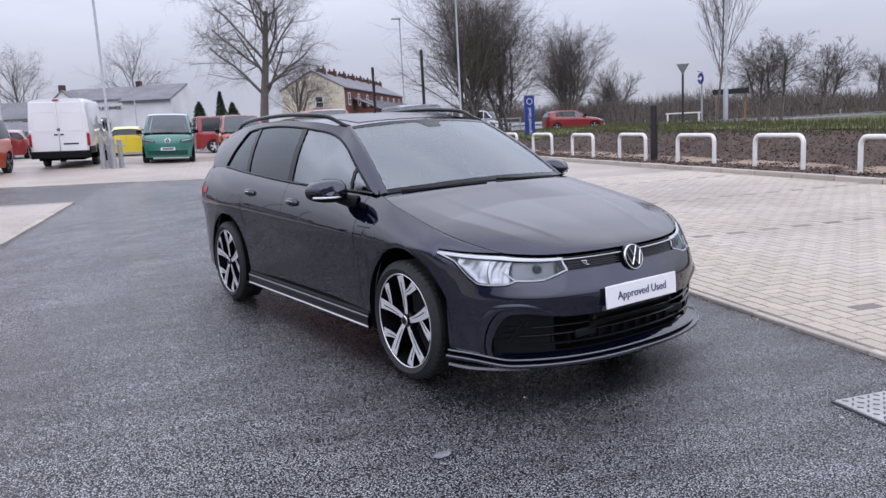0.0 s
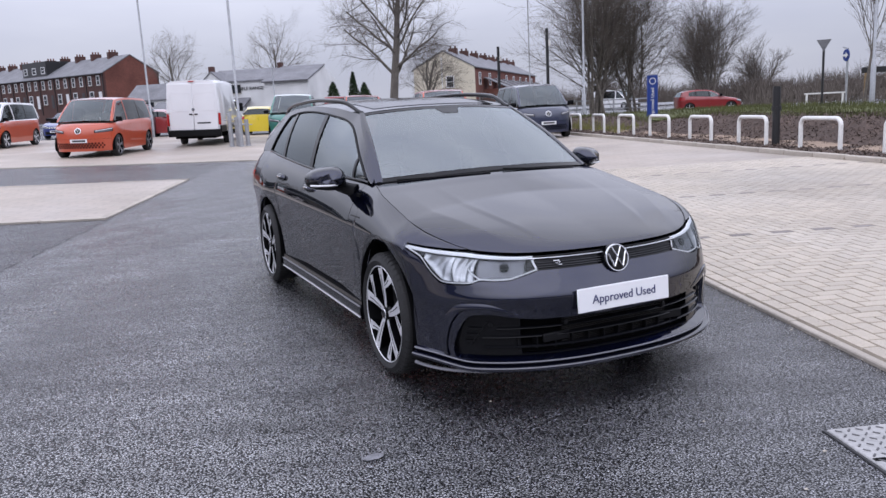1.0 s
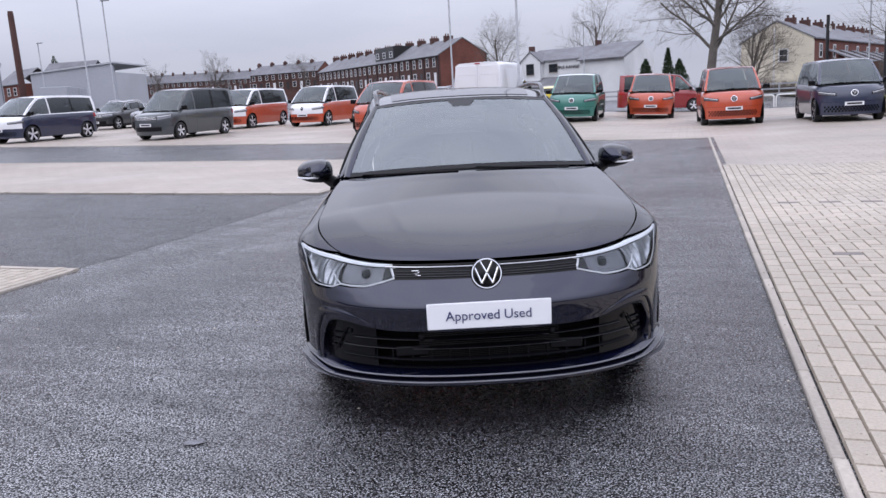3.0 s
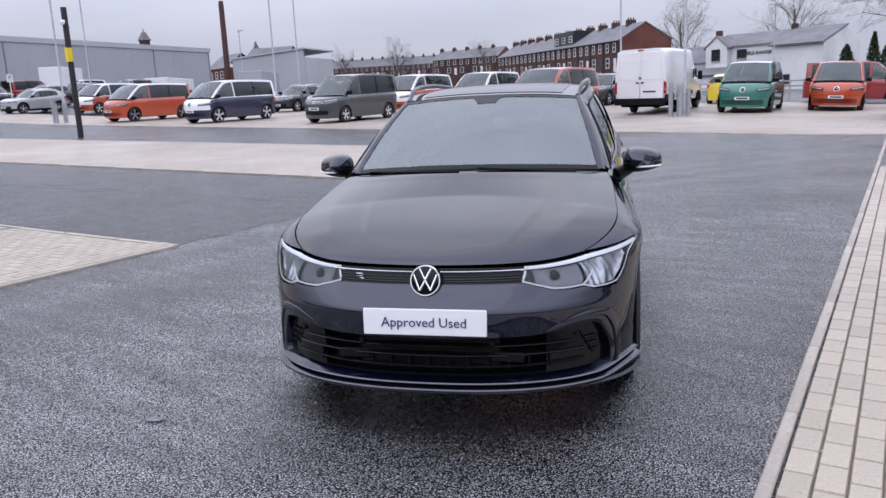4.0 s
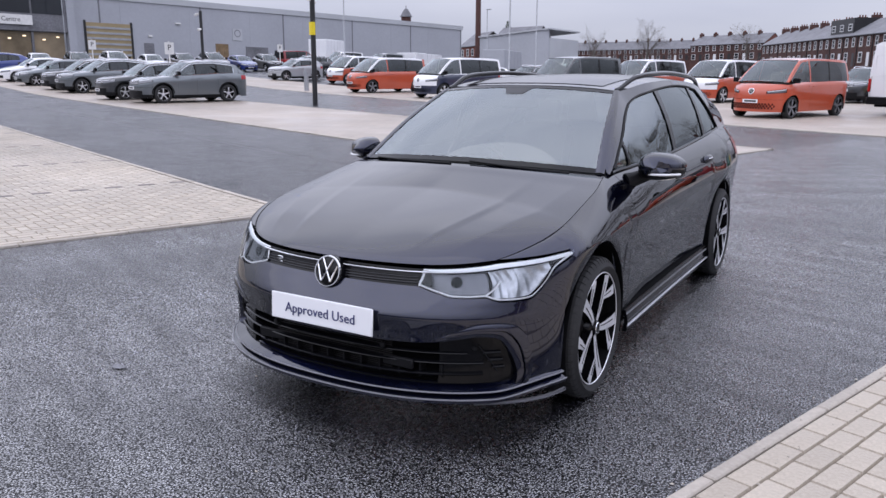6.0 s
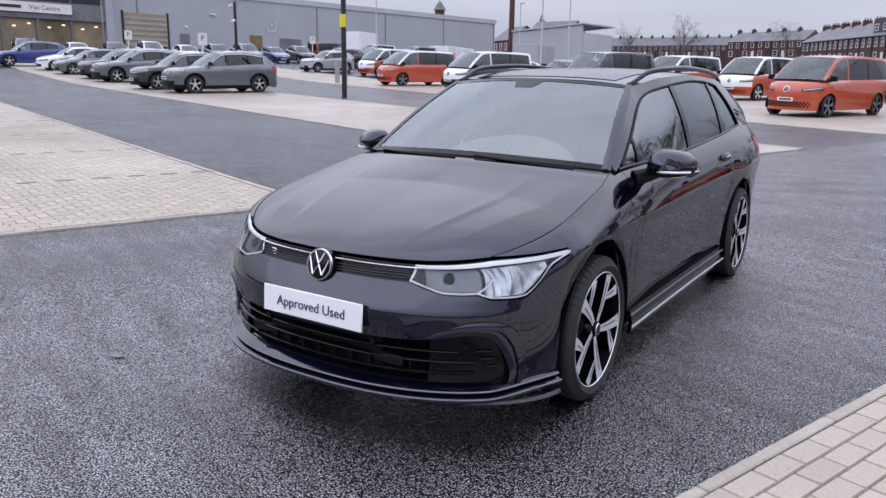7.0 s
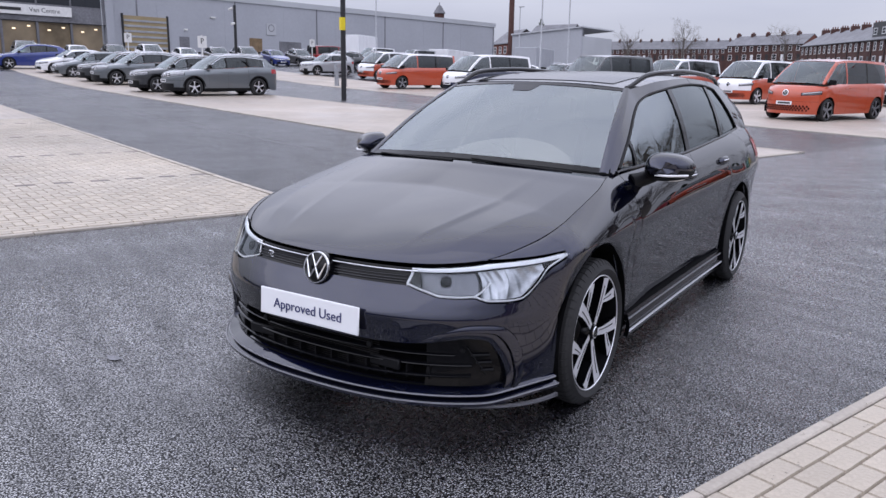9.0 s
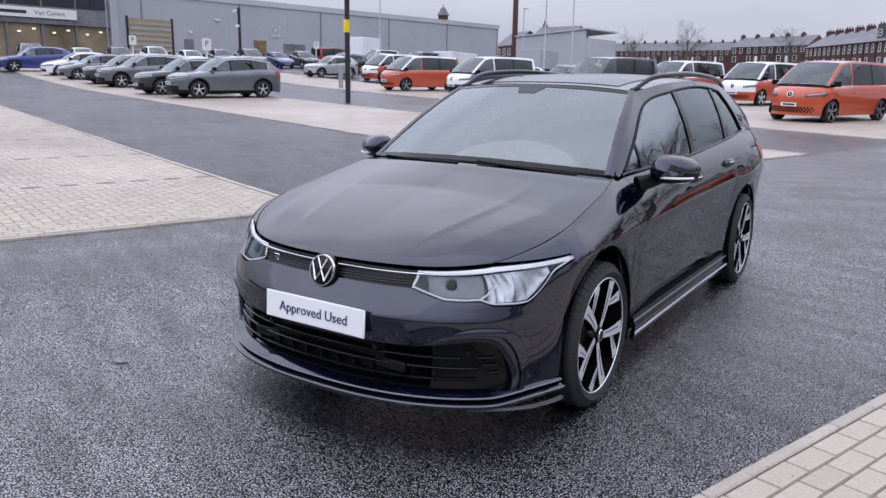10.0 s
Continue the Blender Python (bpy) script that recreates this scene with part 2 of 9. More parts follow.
LAMP_SILVER = mat("lamp_reflector", (0.40, 0.405, 0.42), 0.30, metal=0.9, grain=0.15, grain_scale=60, stain=0.2, stain_scale=14)
LAMP_MID = mat("lamp_bezel", (0.15, 0.152, 0.165), 0.34, metal=0.7, grain=0.2, grain_scale=50, stain=0.2, stain_scale=12)
LAMP_DARK = mat("lamp_housing", (0.018, 0.018, 0.021), 0.30, metal=0.0, stain=0.1)
RED_LENS = mat("red_lens", (0.35, 0.012, 0.015), 0.15, stain=0.1)
SEAT = mat("grey_cloth", (0.035, 0.035, 0.038), 0.9, grain=0.3, grain_scale=200, stain=0.1)


def glass_material(name, tint, alpha_mix, rough=0.0):
    """Tinted car glass: a mirror sheen over a clear tinted body."""
    m = bpy.data.materials.new(name)
    m.use_nodes = True
    nt = m.node_tree
    nt.nodes.clear()
    out = nt.nodes.new("ShaderNodeOutputMaterial")
    tr = nt.nodes.new("ShaderNodeBsdfTransparent")
    tr.inputs[0].default_value = (*tint, 1)
    gl = nt.nodes.new("ShaderNodeBsdfGlossy")
    gl.inputs["Roughness"].default_value = rough
    gl.inputs["Color"].default_value = (0.90, 0.965, 0.985, 1)
    fr = nt.nodes.new("ShaderNodeFresnel")
    fr.inputs[0].default_value = alpha_mix
    mx = nt.nodes.new("ShaderNodeMixShader")
    nt.links.new(fr.outputs[0], mx.inputs[0])
    nt.links.new(tr.outputs[0], mx.inputs[1])
    nt.links.new(gl.outputs[0], mx.inputs[2])
    nt.links.new(mx.outputs[0], out.inputs[0])
    return m


GLASS = glass_material("clear_car_glass", (0.86, 0.92, 0.92), 2.75)
SIDE_GLASS = glass_material("tinted_side_glass", (0.60, 0.76, 0.73), 2.9)
VAN_GLASS = glass_material("clear_van_glass", (0.50, 0.60, 0.58), 1.9)
PRIVACY = glass_material("privacy_glass", (0.08, 0.08, 0.09), 1.6)
LENS = glass_material("clear_lens", (0.90, 0.92, 0.94), 1.35)


# ---- mesh helpers ----
def mesh_object(name, bm, material, smooth=True):
    me = bpy.data.meshes.new(name)
    bm.normal_update()
    bm.to_mesh(me)
    bm.free()
    for mt in material if isinstance(material, (list, tuple)) else [material]:
        me.materials.append(mt)
    if smooth:
        me.polygons.foreach_set("use_smooth", [True] * len(me.polygons))
        me.set_sharp_from_angle(angle=radians(38))
    return new(name, me)


def part(name, bm, material, parent, label="", smooth=True):
    ob = mesh_object(name, bm, material, smooth)
    ob.parent = parent
    if label:
        tagged(ob, label)
    return ob


def thing(name, label, category, group="", kind="", m=None):
    ob = new(name)
    ob.empty_display_size = 0.2
    tagged(ob, label, category, group, kind)
    if m is not None:
        ob.matrix_basis = m
    return ob


def structure(name, bm, material, label, category, smooth=False):
    return tagged(mesh_object(name, bm, material, smooth), label, category, "", "structure")


def box(x0, x1, y0, y1, z0, z1, bevel=0.0, bm=None, seg=1):
    b2 = bmesh.new()
    bmesh.ops.create_cube(b2, size=1.0)
    for v in b2.verts:
        v.co = Vector((x0 + (v.co.x + 0.5) * (x1 - x0), y0 + (v.co.y + 0.5) * (y1 - y0), z0 + (v.co.z + 0.5) * (z1 - z0)))
    if bevel:
        bmesh.ops.bevel(b2, geom=b2.edges[:], offset=bevel, segments=seg, affect="EDGES", profile=0.7)
    return merge(bm, b2)


def merge(bm, b2):
    """Adds mesh b2 to bm (or returns it)."""
    if bm is None:
        return b2
    tmp = bpy.data.meshes.new("t")
    b2.to_mesh(tmp)
    b2.free()
    bm.from_mesh(tmp)
    bpy.data.meshes.remove(tmp)
    return bm


def moved(bm, m):
    bmesh.ops.transform(bm, matrix=m, verts=bm.verts[:])
    return bm


def tube(points, radius, sides=8, bm=None, caps=True, closed=False):
    """A round bar along points; radius is a number or a function of 0..1."""
    b2 = bmesh.new()
    pts = [Vector(p) for p in points]
    n = len(pts)
    rings = []
    up = Vector((0, 0, 1))
    for i, p in enumerate(pts):
        a, c = pts[max(i - 1, 0)], pts[min(i + 1, n - 1)]
        if closed:
            a, c = pts[i - 1], pts[(i + 1) % n]
        d = (c - a).normalized()
        side = d.cross(up)
        if side.length < 1e-3:
            side = d.cross(Vector((0, 1, 0)))
        side.normalize()
        nor = side.cross(d)
        r = radius(i / max(1, n - 1)) if callable(radius) else radius
        rings.append([b2.verts.new(p + r * (math.cos(k * math.tau / sides) * side + math.sin(k * math.tau / sides) * nor)) for k in range(sides)])
    for i in range(n if closed else n - 1):
        p, q = rings[i], rings[(i + 1) % n]
        for k in range(sides):
            b2.faces.new((p[k], p[(k + 1) % sides], q[(k + 1) % sides], q[k]))
    if caps and not closed:
        b2.faces.new(rings[0][::-1])
        b2.faces.new(rings[-1])
    bmesh.ops.recalc_face_normals(b2, faces=b2.faces[:])
    return merge(bm, b2)


def lathe(profile, sides=32, bm=None, axis="Y"):
    """Turns (radius, along) pairs round the axis."""
    b2 = bmesh.new()
    rings = []
    for r, a in profile:
        ring = []
        for k in range(sides):
            c, s = math.cos(k * math.tau / sides), math.sin(k * math.tau / sides)
            ring.append(b2.verts.new((r * c, a, r * s) if axis == "Y" else (r * c, r * s, a)))
        rings.append(ring)
    for p, q in zip(rings, rings[1:]):
        for k in range(sides):
            b2.faces.new((p[k], p[(k + 1) % sides], q[(k + 1) % sides], q[k]))
    bmesh.ops.recalc_face_normals(b2, faces=b2.faces[:])
    return merge(bm, b2)


def disc(radius, along, sides=32, bm=None, axis="Y"):
    b2 = bmesh.new()
    vs = []
    for k in range(sides):
        c, s = radius * math.cos(k * math.tau / sides), radius * math.sin(k * math.tau / sides)
        vs.append(b2.verts.new((c, along, s) if axis == "Y" else (c, s, along)))
    b2.faces.new(vs)
    return merge(bm, b2)


def sheet(f, us, vs, thick=0.0, bm=None, flip=False):
    """A surface f(u, v) over the grids us, vs; thick turns the rim inwards as a lip of that depth."""
    b2 = bmesh.new()
    g = [[b2.verts.new(f(u, v)) for v in vs] for u in us]
    for i in range(len(us) - 1):
        for j in range(len(vs) - 1):
            q = (g[i][j], g[i + 1][j], g[i + 1][j + 1], g[i][j + 1])
            if len({tuple(round(c, 5) for c in w.co) for w in q}) == 4:
                b2.faces.new(q if not flip else q[::-1])
            elif len({tuple(round(c, 5) for c in w.co) for w in q}) == 3:
                b2.faces.new(q if not flip else q[::-1])
    b2.normal_update()
    if thick:
        rim = [e for e in b2.edges if e.is_boundary]
        normals = {v: v.normal.copy() for e in rim for v in e.verts}
        ex = bmesh.ops.extrude_edge_only(b2, edges=rim)
        new_vs = [w for w in ex["geom"] if isinstance(w, bmesh.types.BMVert)]
        olds = {tuple(round(c, 6) for c in v.co): nrm for v, nrm in normals.items()}
        for w in new_vs:
            nrm = olds.get(tuple(round(c, 6) for c in w.co))
            if nrm:
                w.co -= nrm * thick
    return merge(bm, b2)


def lin(a, b, n):
    return [a + (b - a) * i / (n - 1) for i in range(n)]


def curve(x, *knots):
    """A smooth curve through (x, y) knots (monotone cubic in between, flat outside)."""
    if x <= knots[0][0]:
        return knots[0][1]
    if x >= knots[-1][0]:
        return knots[-1][1]
    for i in range(len(knots) - 1):
        (x0, y0), (x1, y1) = knots[i], knots[i + 1]
        if x <= x1:
            d = (y1 - y0) / (x1 - x0)
            def slope(k):
                if k <= 0 or k >= len(knots) - 1:
                    j = max(0, min(k, len(knots) - 2))
                    return (knots[j + 1][1] - knots[j][1]) / (knots[j + 1][0] - knots[j][0])
                a = (knots[k][1] - knots[k - 1][1]) / (knots[k][0] - knots[k - 1][0])
                c = (knots[k + 1][1] - knots[k][1]) / (knots[k + 1][0] - knots[k][0])
                return 0.0 if a * c <= 0 else 2 * a * c / (a + c)
            h, t = x1 - x0, (x - x0) / (x1 - x0)
            m0, m1 = slope(i) * h, slope(i + 1) * h
            return (2 * t**3 - 3 * t**2 + 1) * y0 + (t**3 - 2 * t**2 + t) * m0 + (-2 * t**3 + 3 * t**2) * y1 + (t**3 - t**2) * m1
    return knots[-1][1]


def smooth01(a):
    a = min(1, max(0, a))
    return a * a * (3 - 2 * a)


def lettering(text, size, m, material, parent, name="lettering", extrude=0.0015):
    """Raised letters in the built-in font as a mesh part, centred on m, in its xy plane."""
    cu = bpy.data.curves.new("letters", "FONT")
    cu.body, cu.size, cu.extrude, cu.align_x, cu.align_y = text, size, extrude, "CENTER", "CENTER"
    cu.resolution_u = 3
    tmp = bpy.data.objects.new("letters", cu)
    scene.collection.objects.link(tmp)
    me = bpy.data.meshes.new_from_object(tmp.evaluated_get(bpy.context.evaluated_depsgraph_get()))
    bpy.data.objects.remove(tmp)
    me.transform(m)
    me.materials.clear()
    me.materials.append(material)
    ob = new(name, me)
    ob.parent = parent
    return ob

# ---- the ground: one gently rising sheet ----
def soft_plus(a, w=1.5):
    return 0.5 * (a + math.sqrt(a * a + w * w))


def ground_z(x, y):
    """Height of the yard, which climbs towards -x and, less, towards +y."""
    rise = 0.024 * soft_plus(-x - 2.7) + 0.03 * soft_plus(-x - 37, 4)
    rise -= 0.05 * soft_plus(-x - 85, 8)
    b = 0.004 + 0.010 * smooth01((3 - x) / 6)
    rise += b * (soft_plus(y - 10, 3) - soft_plus(y - 42, 6)) 
    return rise - 0.0015


def spaced(a, b, near, far):
    """Grid lines, close together near the yard, far apart towards the horizon."""
    out = [a]
    v = a
    while v < b:
        d = 0 if near[0] <= v <= near[1] else min(abs(v - near[0]), abs(v - near[1]))
        v += 1.5 + 0.12 * d
        out.append(min(v, b))
    return out


bm = sheet(lambda x, y: Vector((x, y, ground_z(x, y))), spaced(-900, 700, (-60, 14), 0), spaced(-300, 1200, (-12, 60), 0))
ground = structure("ground", bm, ASPHALT, "dark damp tarmac with pale stone chippings", "ground", smooth=True)


def slab(name, outline, lift, depth, material, label, category, parent=None, step=1.2):
    """A paved area that follows the ground: x0, x1 and the y limits as functions of x."""
    x0, x1, ylow, yhigh = outline
    n = max(2, int((x1 - x0) / step) + 1)
    b2 = bmesh.new()
    rows = []
    for x in lin(x0, x1, n):
        a, c = ylow(x), yhigh(x)
        k = max(2, int((max(yhigh(x0), yhigh(x1)) - min(ylow(x0), ylow(x1))) / step) + 1)
        rows.append([b2.verts.new((x, y, ground_z(x, y) + lift)) for y in lin(a, c, k)])
    for p, q in zip(rows, rows[1:]):
        for j in range(len(p) - 1):
            b2.faces.new((p[j], q[j], q[j + 1], p[j + 1]))
    rim = [e for e in b2.edges if e.is_boundary]
    ex = bmesh.ops.extrude_edge_only(b2, edges=rim)
    for w in ex["geom"]:
        if isinstance(w, bmesh.types.BMVert):
            w.co.z -= depth
    return structure(name, b2, material, label, category, smooth=False)

# ---- paved areas, kerbs ----
def flat(v):
    return lambda x: v


def far_edge(x):
    return 21.75 - 0.077 * max(x, -60)


slab("pavement_left", (-16.0, -2.745, flat(-6), flat(5.82)), 0.008, 0.10, JOINT, "sanded joints under buff block paving", "pavement")
slab("pavement_left_far", (-60, -16.0, flat(-9), flat(5.82)), 0.020, 0.10, PAVER_FAR, "buff block paved parking bays, damp", "pavement")
slab("pavement_island", (-72, -2.915, flat(11.295), flat(16.75)), 0.018, 0.10, PAVER_FAR, "buff block paved strip of parking bays", "pavement")
slab("pavement_far", (-36.5, 3.395, far_edge, flat(42.0)), 0.018, 0.10, PAVER_FAR, "buff block paved parking bays, damp", "pavement", step=2.0)
slab("pavement_far_strip", (-72, -36.5, far_edge, flat(30.6)), 0.018, 0.10, PAVER_FAR, "buff block paved strip before the tarmac yard", "pavement", step=2.0)
slab("pavement_right", (3.395, 11.4, flat(-6), flat(14.0)), 0.008, 0.10, JOINT, "sanded joints under buff block paving", "pavement")
slab("pavement_right_far", (3.395, 10.36, flat(14.0), flat(42.0)), 0.018, 0.10, PAVER_FAR, "buff block paved parking bays beside the tarmac", "pavement")

# ---- car bodies ----
class Shape:
    """The surfaces of a car body: x forward from the front axle, y to its left, z up from the ground."""

    def __init__(self, **k):
        self.k = k
        self.x0, self.xt = k["x0"], k["xt"]      # where the plan begins to turn in, front and rear
        self.wb = k["wb"]
        self.straight = False      # True while parts are shaped that ignore the hollow of the doors

    def top(self, s):
        """The upper edge of the lower body at station s: x, y, z."""
        k = self.k
        a = abs(s)
        if a <= 1:
            th = a * math.pi / 2
            x = self.x0 + (k["nose_top"] - self.x0) * math.cos(th) ** 0.909
            y = k["w_top"] * max(math.sin(th), 0) ** 0.833
            z = curve(a, *k["front_top"])
        else:
            x = self.along(a)
            y = curve(-x, *k["y_top"])
            z = curve(-x, *k["belt"])
            if a > 2:
                th = (3 - a) * math.pi / 2
                y = y * max(math.sin(th), 0) ** 0.6
        return x, y, z

    def along(self, a):
        if a <= 2:
            return self.x0 + (self.xt - self.x0) * (a - 1)
        th = (3 - a) * math.pi / 2
        return self.xt + (self.k["tail"] - self.xt) * max(math.cos(th), 0) ** 0.75

    def station(self, x):
        """The station on the side at which the body stands at x."""
        if x <= self.x0:
            return 1 + (x - self.x0) / (self.xt - self.x0)
        c = ((x - self.x0) / (self.k["nose"] - self.x0)) ** (1 / 0.909)
        return math.acos(min(1, c)) / (math.pi / 2)

    def station_y(self, y):
        return math.asin(min(1, (abs(y) / self.k["w"]) ** 1.2)) / (math.pi / 2)

    def P(self, s, z, out=0.0):
        k = self.k
        a = abs(s)
        tx, ty, tz = self.top(a)
        zw = curve(a, *k["z_wide"])
        v = min(1, max(0, (z - zw) / max(0.02, tz - zw)))
        e1, e2 = k.get("roll", (2.2, 1.8))
        r = 1 - (1 - v ** e1) ** (1 / e2)
        shoulder = k.get("shoulder")
        if shoulder and a > 0.8:
            # above a crease the flank leans in almost flat, below it it draws in a little
            zs = curve(-self.along(max(a, 1)), *shoulder)
            mix = smooth01((a - 0.8) / 0.22)
            vs = min(1, max(0, (z - zs) / max(0.02, tz - zs)))
            r += (0.45 * vs + 0.55 * vs ** 2.6 - r) * mix
        low = curve(z, *k["tuck"])
        if a <= 1:
            th = a * math.pi / 2
            nose = k["nose"] + curve(z, *k["nose_in"])
            x = self.x0 + (nose - self.x0) * math.cos(th) ** 0.909
            y = (k["w"] + low * math.sin(th)) * max(math.sin(th), 0) ** 0.833
        else:
            x = self.along(a)
            y = curve(-x, *k["w_side"]) + low
            if a > 2:
                th = (3 - a) * math.pi / 2
                y = y * max(math.sin(th), 0) ** 0.45
        if shoulder and a > 0.8:
            y -= mix * (0.020 * smooth01((zs - z) / 0.16) + (0.0 if self.straight else 0.035) * max(0.0, zs - z) * smooth01((-x - 0.40) / 0.6) * smooth01((x + 2.30) / 0.6))
        ridge = None if shoulder else k.get("ridge")
        if ridge and a > 0.6:
            zc = curve(-x, *ridge)
            d = z - zc
            y += 0.009 * smooth01((a - 0.6) * 3) * math.exp(-(d / (0.05 if d < 0 else 0.02)) ** 2)
        x = x + (tx - x) * r
        y = y + (ty - y) * r
        p = Vector((x, y, z))
        if out:
            d = 1e-3
            q1 = self.P(a + d, z)
            q2 = self.P(a, z - d)
            n = (q1 - p).cross(q2 - p)
            if n.length > 0:
                n.normalize()
                if n.y < 0 and a > 0.05 or a <= 0.05 and n.x < 0:
                    n = -n
                p = p + n * out
        if s < 0:
            p.y = -p.y
        return p

    def panel(self, s0, s1, zlow, zhigh, ns=16, nz=8, thick=0.012, out=0.0, ss=None):
        ss = ss or lin(s0, s1, ns)
        def f(s, t):
            a, b = zlow(s), zhigh(s)
            return self.P(s, a + (b - a) * t, out)
        return sheet(f, ss, [0.35 * t + 0.65 * math.sin(t * math.pi / 2) for t in lin(0, 1, nz)], thick, flip=ss[0] > ss[-1])

    # greenhouse
    def roof_edge(self, x):
        k = self.k
        if x > k["ws_top"][0]:
            (xa, ya, za), (xb, yb, zb) = k["ws_low"], k["ws_top"]
            t = (xa - x) / (xa - xb)
            return Vector((x, ya + (yb - ya) * t + 0.012 * math.sin(t * math.pi), za + (zb - za) * t + k.get("ws_bow", 0.02) * math.sin(t * math.pi)))
        return Vector((x, curve(-x, *k["roof_y"]), curve(-x, *k["roof_z"])))

    def G(self, x, z, out=0.0):
        """The side of the cabin at x and height z."""
        s = self.station(x)
        bx, by, bz = self.top(s)
        e = self.roof_edge(x)
        t = (z - bz) / max(0.01, e.z - bz)
        return Vector((x, by + (e.y - by) * t + 0.02 * math.sin(min(1, max(0, t)) * math.pi) + out, z))

    def belt_z(self, x):
        return self.top(self.station(x))[2]

    def cabin(self, side, x0, x1, zlow, zhigh, nx=12, nz=6, lean=0.0, thick=0.01, out=0.0):
        def f(u, t):
            a, b = zlow(u), zhigh(u)
            z = a + (b - a) * t
            p = self.G(u + lean * (z - self.belt_z(u)), z, out)
            return Vector((p.x, p.y * side, p.z))
        return sheet(f, lin(x0, x1, nx), lin(0, 1, nz), thick, flip=side < 0)

    def ws_low(self, a):
        """Foot of the windscreen across, a from -1 to 1."""
        x, y, z = self.k["ws_low"]
        cx, cz = self.k["cowl"]
        return Vector((cx + (x - cx) * abs(a) ** 2.2, y * a, cz + (z - cz) * a * a))

    def ws_top(self, a):
        x, y, z = self.k["ws_top"]
        cx, cz = self.k["header"]
        return Vector((cx + (x - cx) * abs(a) ** 2.2, y * a, cz + (z - cz) * a * a))

    def windscreen(self, a, t, out=0.0):
        p = self.ws_low(a).lerp(self.ws_top(a), t)
        bow = self.k.get("ws_bow", 0.02) * math.sin(t * math.pi)
        d = (self.ws_top(a) - self.ws_low(a)).normalized()
        n = Vector((-d.z, 0, d.x)) if d.x > 0 else Vector((d.z, 0, -d.x))
        return p + n * (bow + out)

    def hood(self, a, t):
        """The bonnet: a across, t from the front edge to the windscreen."""
        k = self.k
        sc = k["hood_corner"]
        f = Vector(self.top(abs(a) * sc))
        f.y *= 1 if a >= 0 else -1
        r = self.ws_low(a) + Vector((0.015, 0, -0.012))
        st = sc + (self.station(k["ws_low"][0]) - sc) * t
        e = Vector(self.top(st))
        f1, r1 = Vector(self.top(sc)), self.ws_low(1) + Vector((0.015, 0, -0.012))
        # a patch held by its four edges
        mid = f.lerp(r, t)
        edge = e - f1.lerp(r1, t)
        p = mid + Vector((edge.x * abs(a) ** 1.5, edge.y * a, edge.z * (0.4 + 0.6 * a * a if "ridges" in k else 1.0)))
        bulge = k.get("hood_bulge", 0.035) * math.sin(math.pi * min(1, t) ** k.get("hood_peak", 0.75)) * (1 - abs(a) ** 3)
        if "ridges" in k:
            r1, r2 = k["ridges"]
            c1, c2 = abs(a) - (0.34 + 0.27 * t), abs(a) - (0.60 + 0.29 * t)
            fade = smooth01((t - 0.03) / 0.25) * (1 - smooth01((t - 0.45) / 0.55))
            tent = max(0.0, 1 + c2 / 0.22) if c2 < 0 else max(0.0, (1 - abs(a)) / max(0.02, 1 - (0.60 + 0.29 * t)))
            p.z += bulge + fade * (r1 * math.exp(-abs(c1) / 0.08) + r2 * tent)
            return p
        crease = k.get("crease", 0.010)
        c = abs(a) - (0.42 + 0.30 * t)
        p.z += bulge + crease * smooth01(c / 0.26 + 0.5) * math.sin(math.pi * min(1, t * 0.9 + 0.05)) * (1 - smooth01((abs(a) - 0.86) / 0.14))
        return p

    def roof(self, a, t):
        k = self.k
        x1 = k["roof_end"]
        f = self.ws_top(a)
        xe = k["ws_top"][0] + (x1 - k["ws_top"][0]) * t
        e = self.roof_edge(xe)
        cz = curve(-(k["header"][0] + (x1 - k["header"][0]) * t), *k["roof_c"])
        cx = k["header"][0] + (x1 - k["header"][0]) * t
        q = abs(a)
        return Vector((cx + (xe - cx) * q ** 2.2, e.y * a, cz + (e.z - cz) * q ** 2.6))


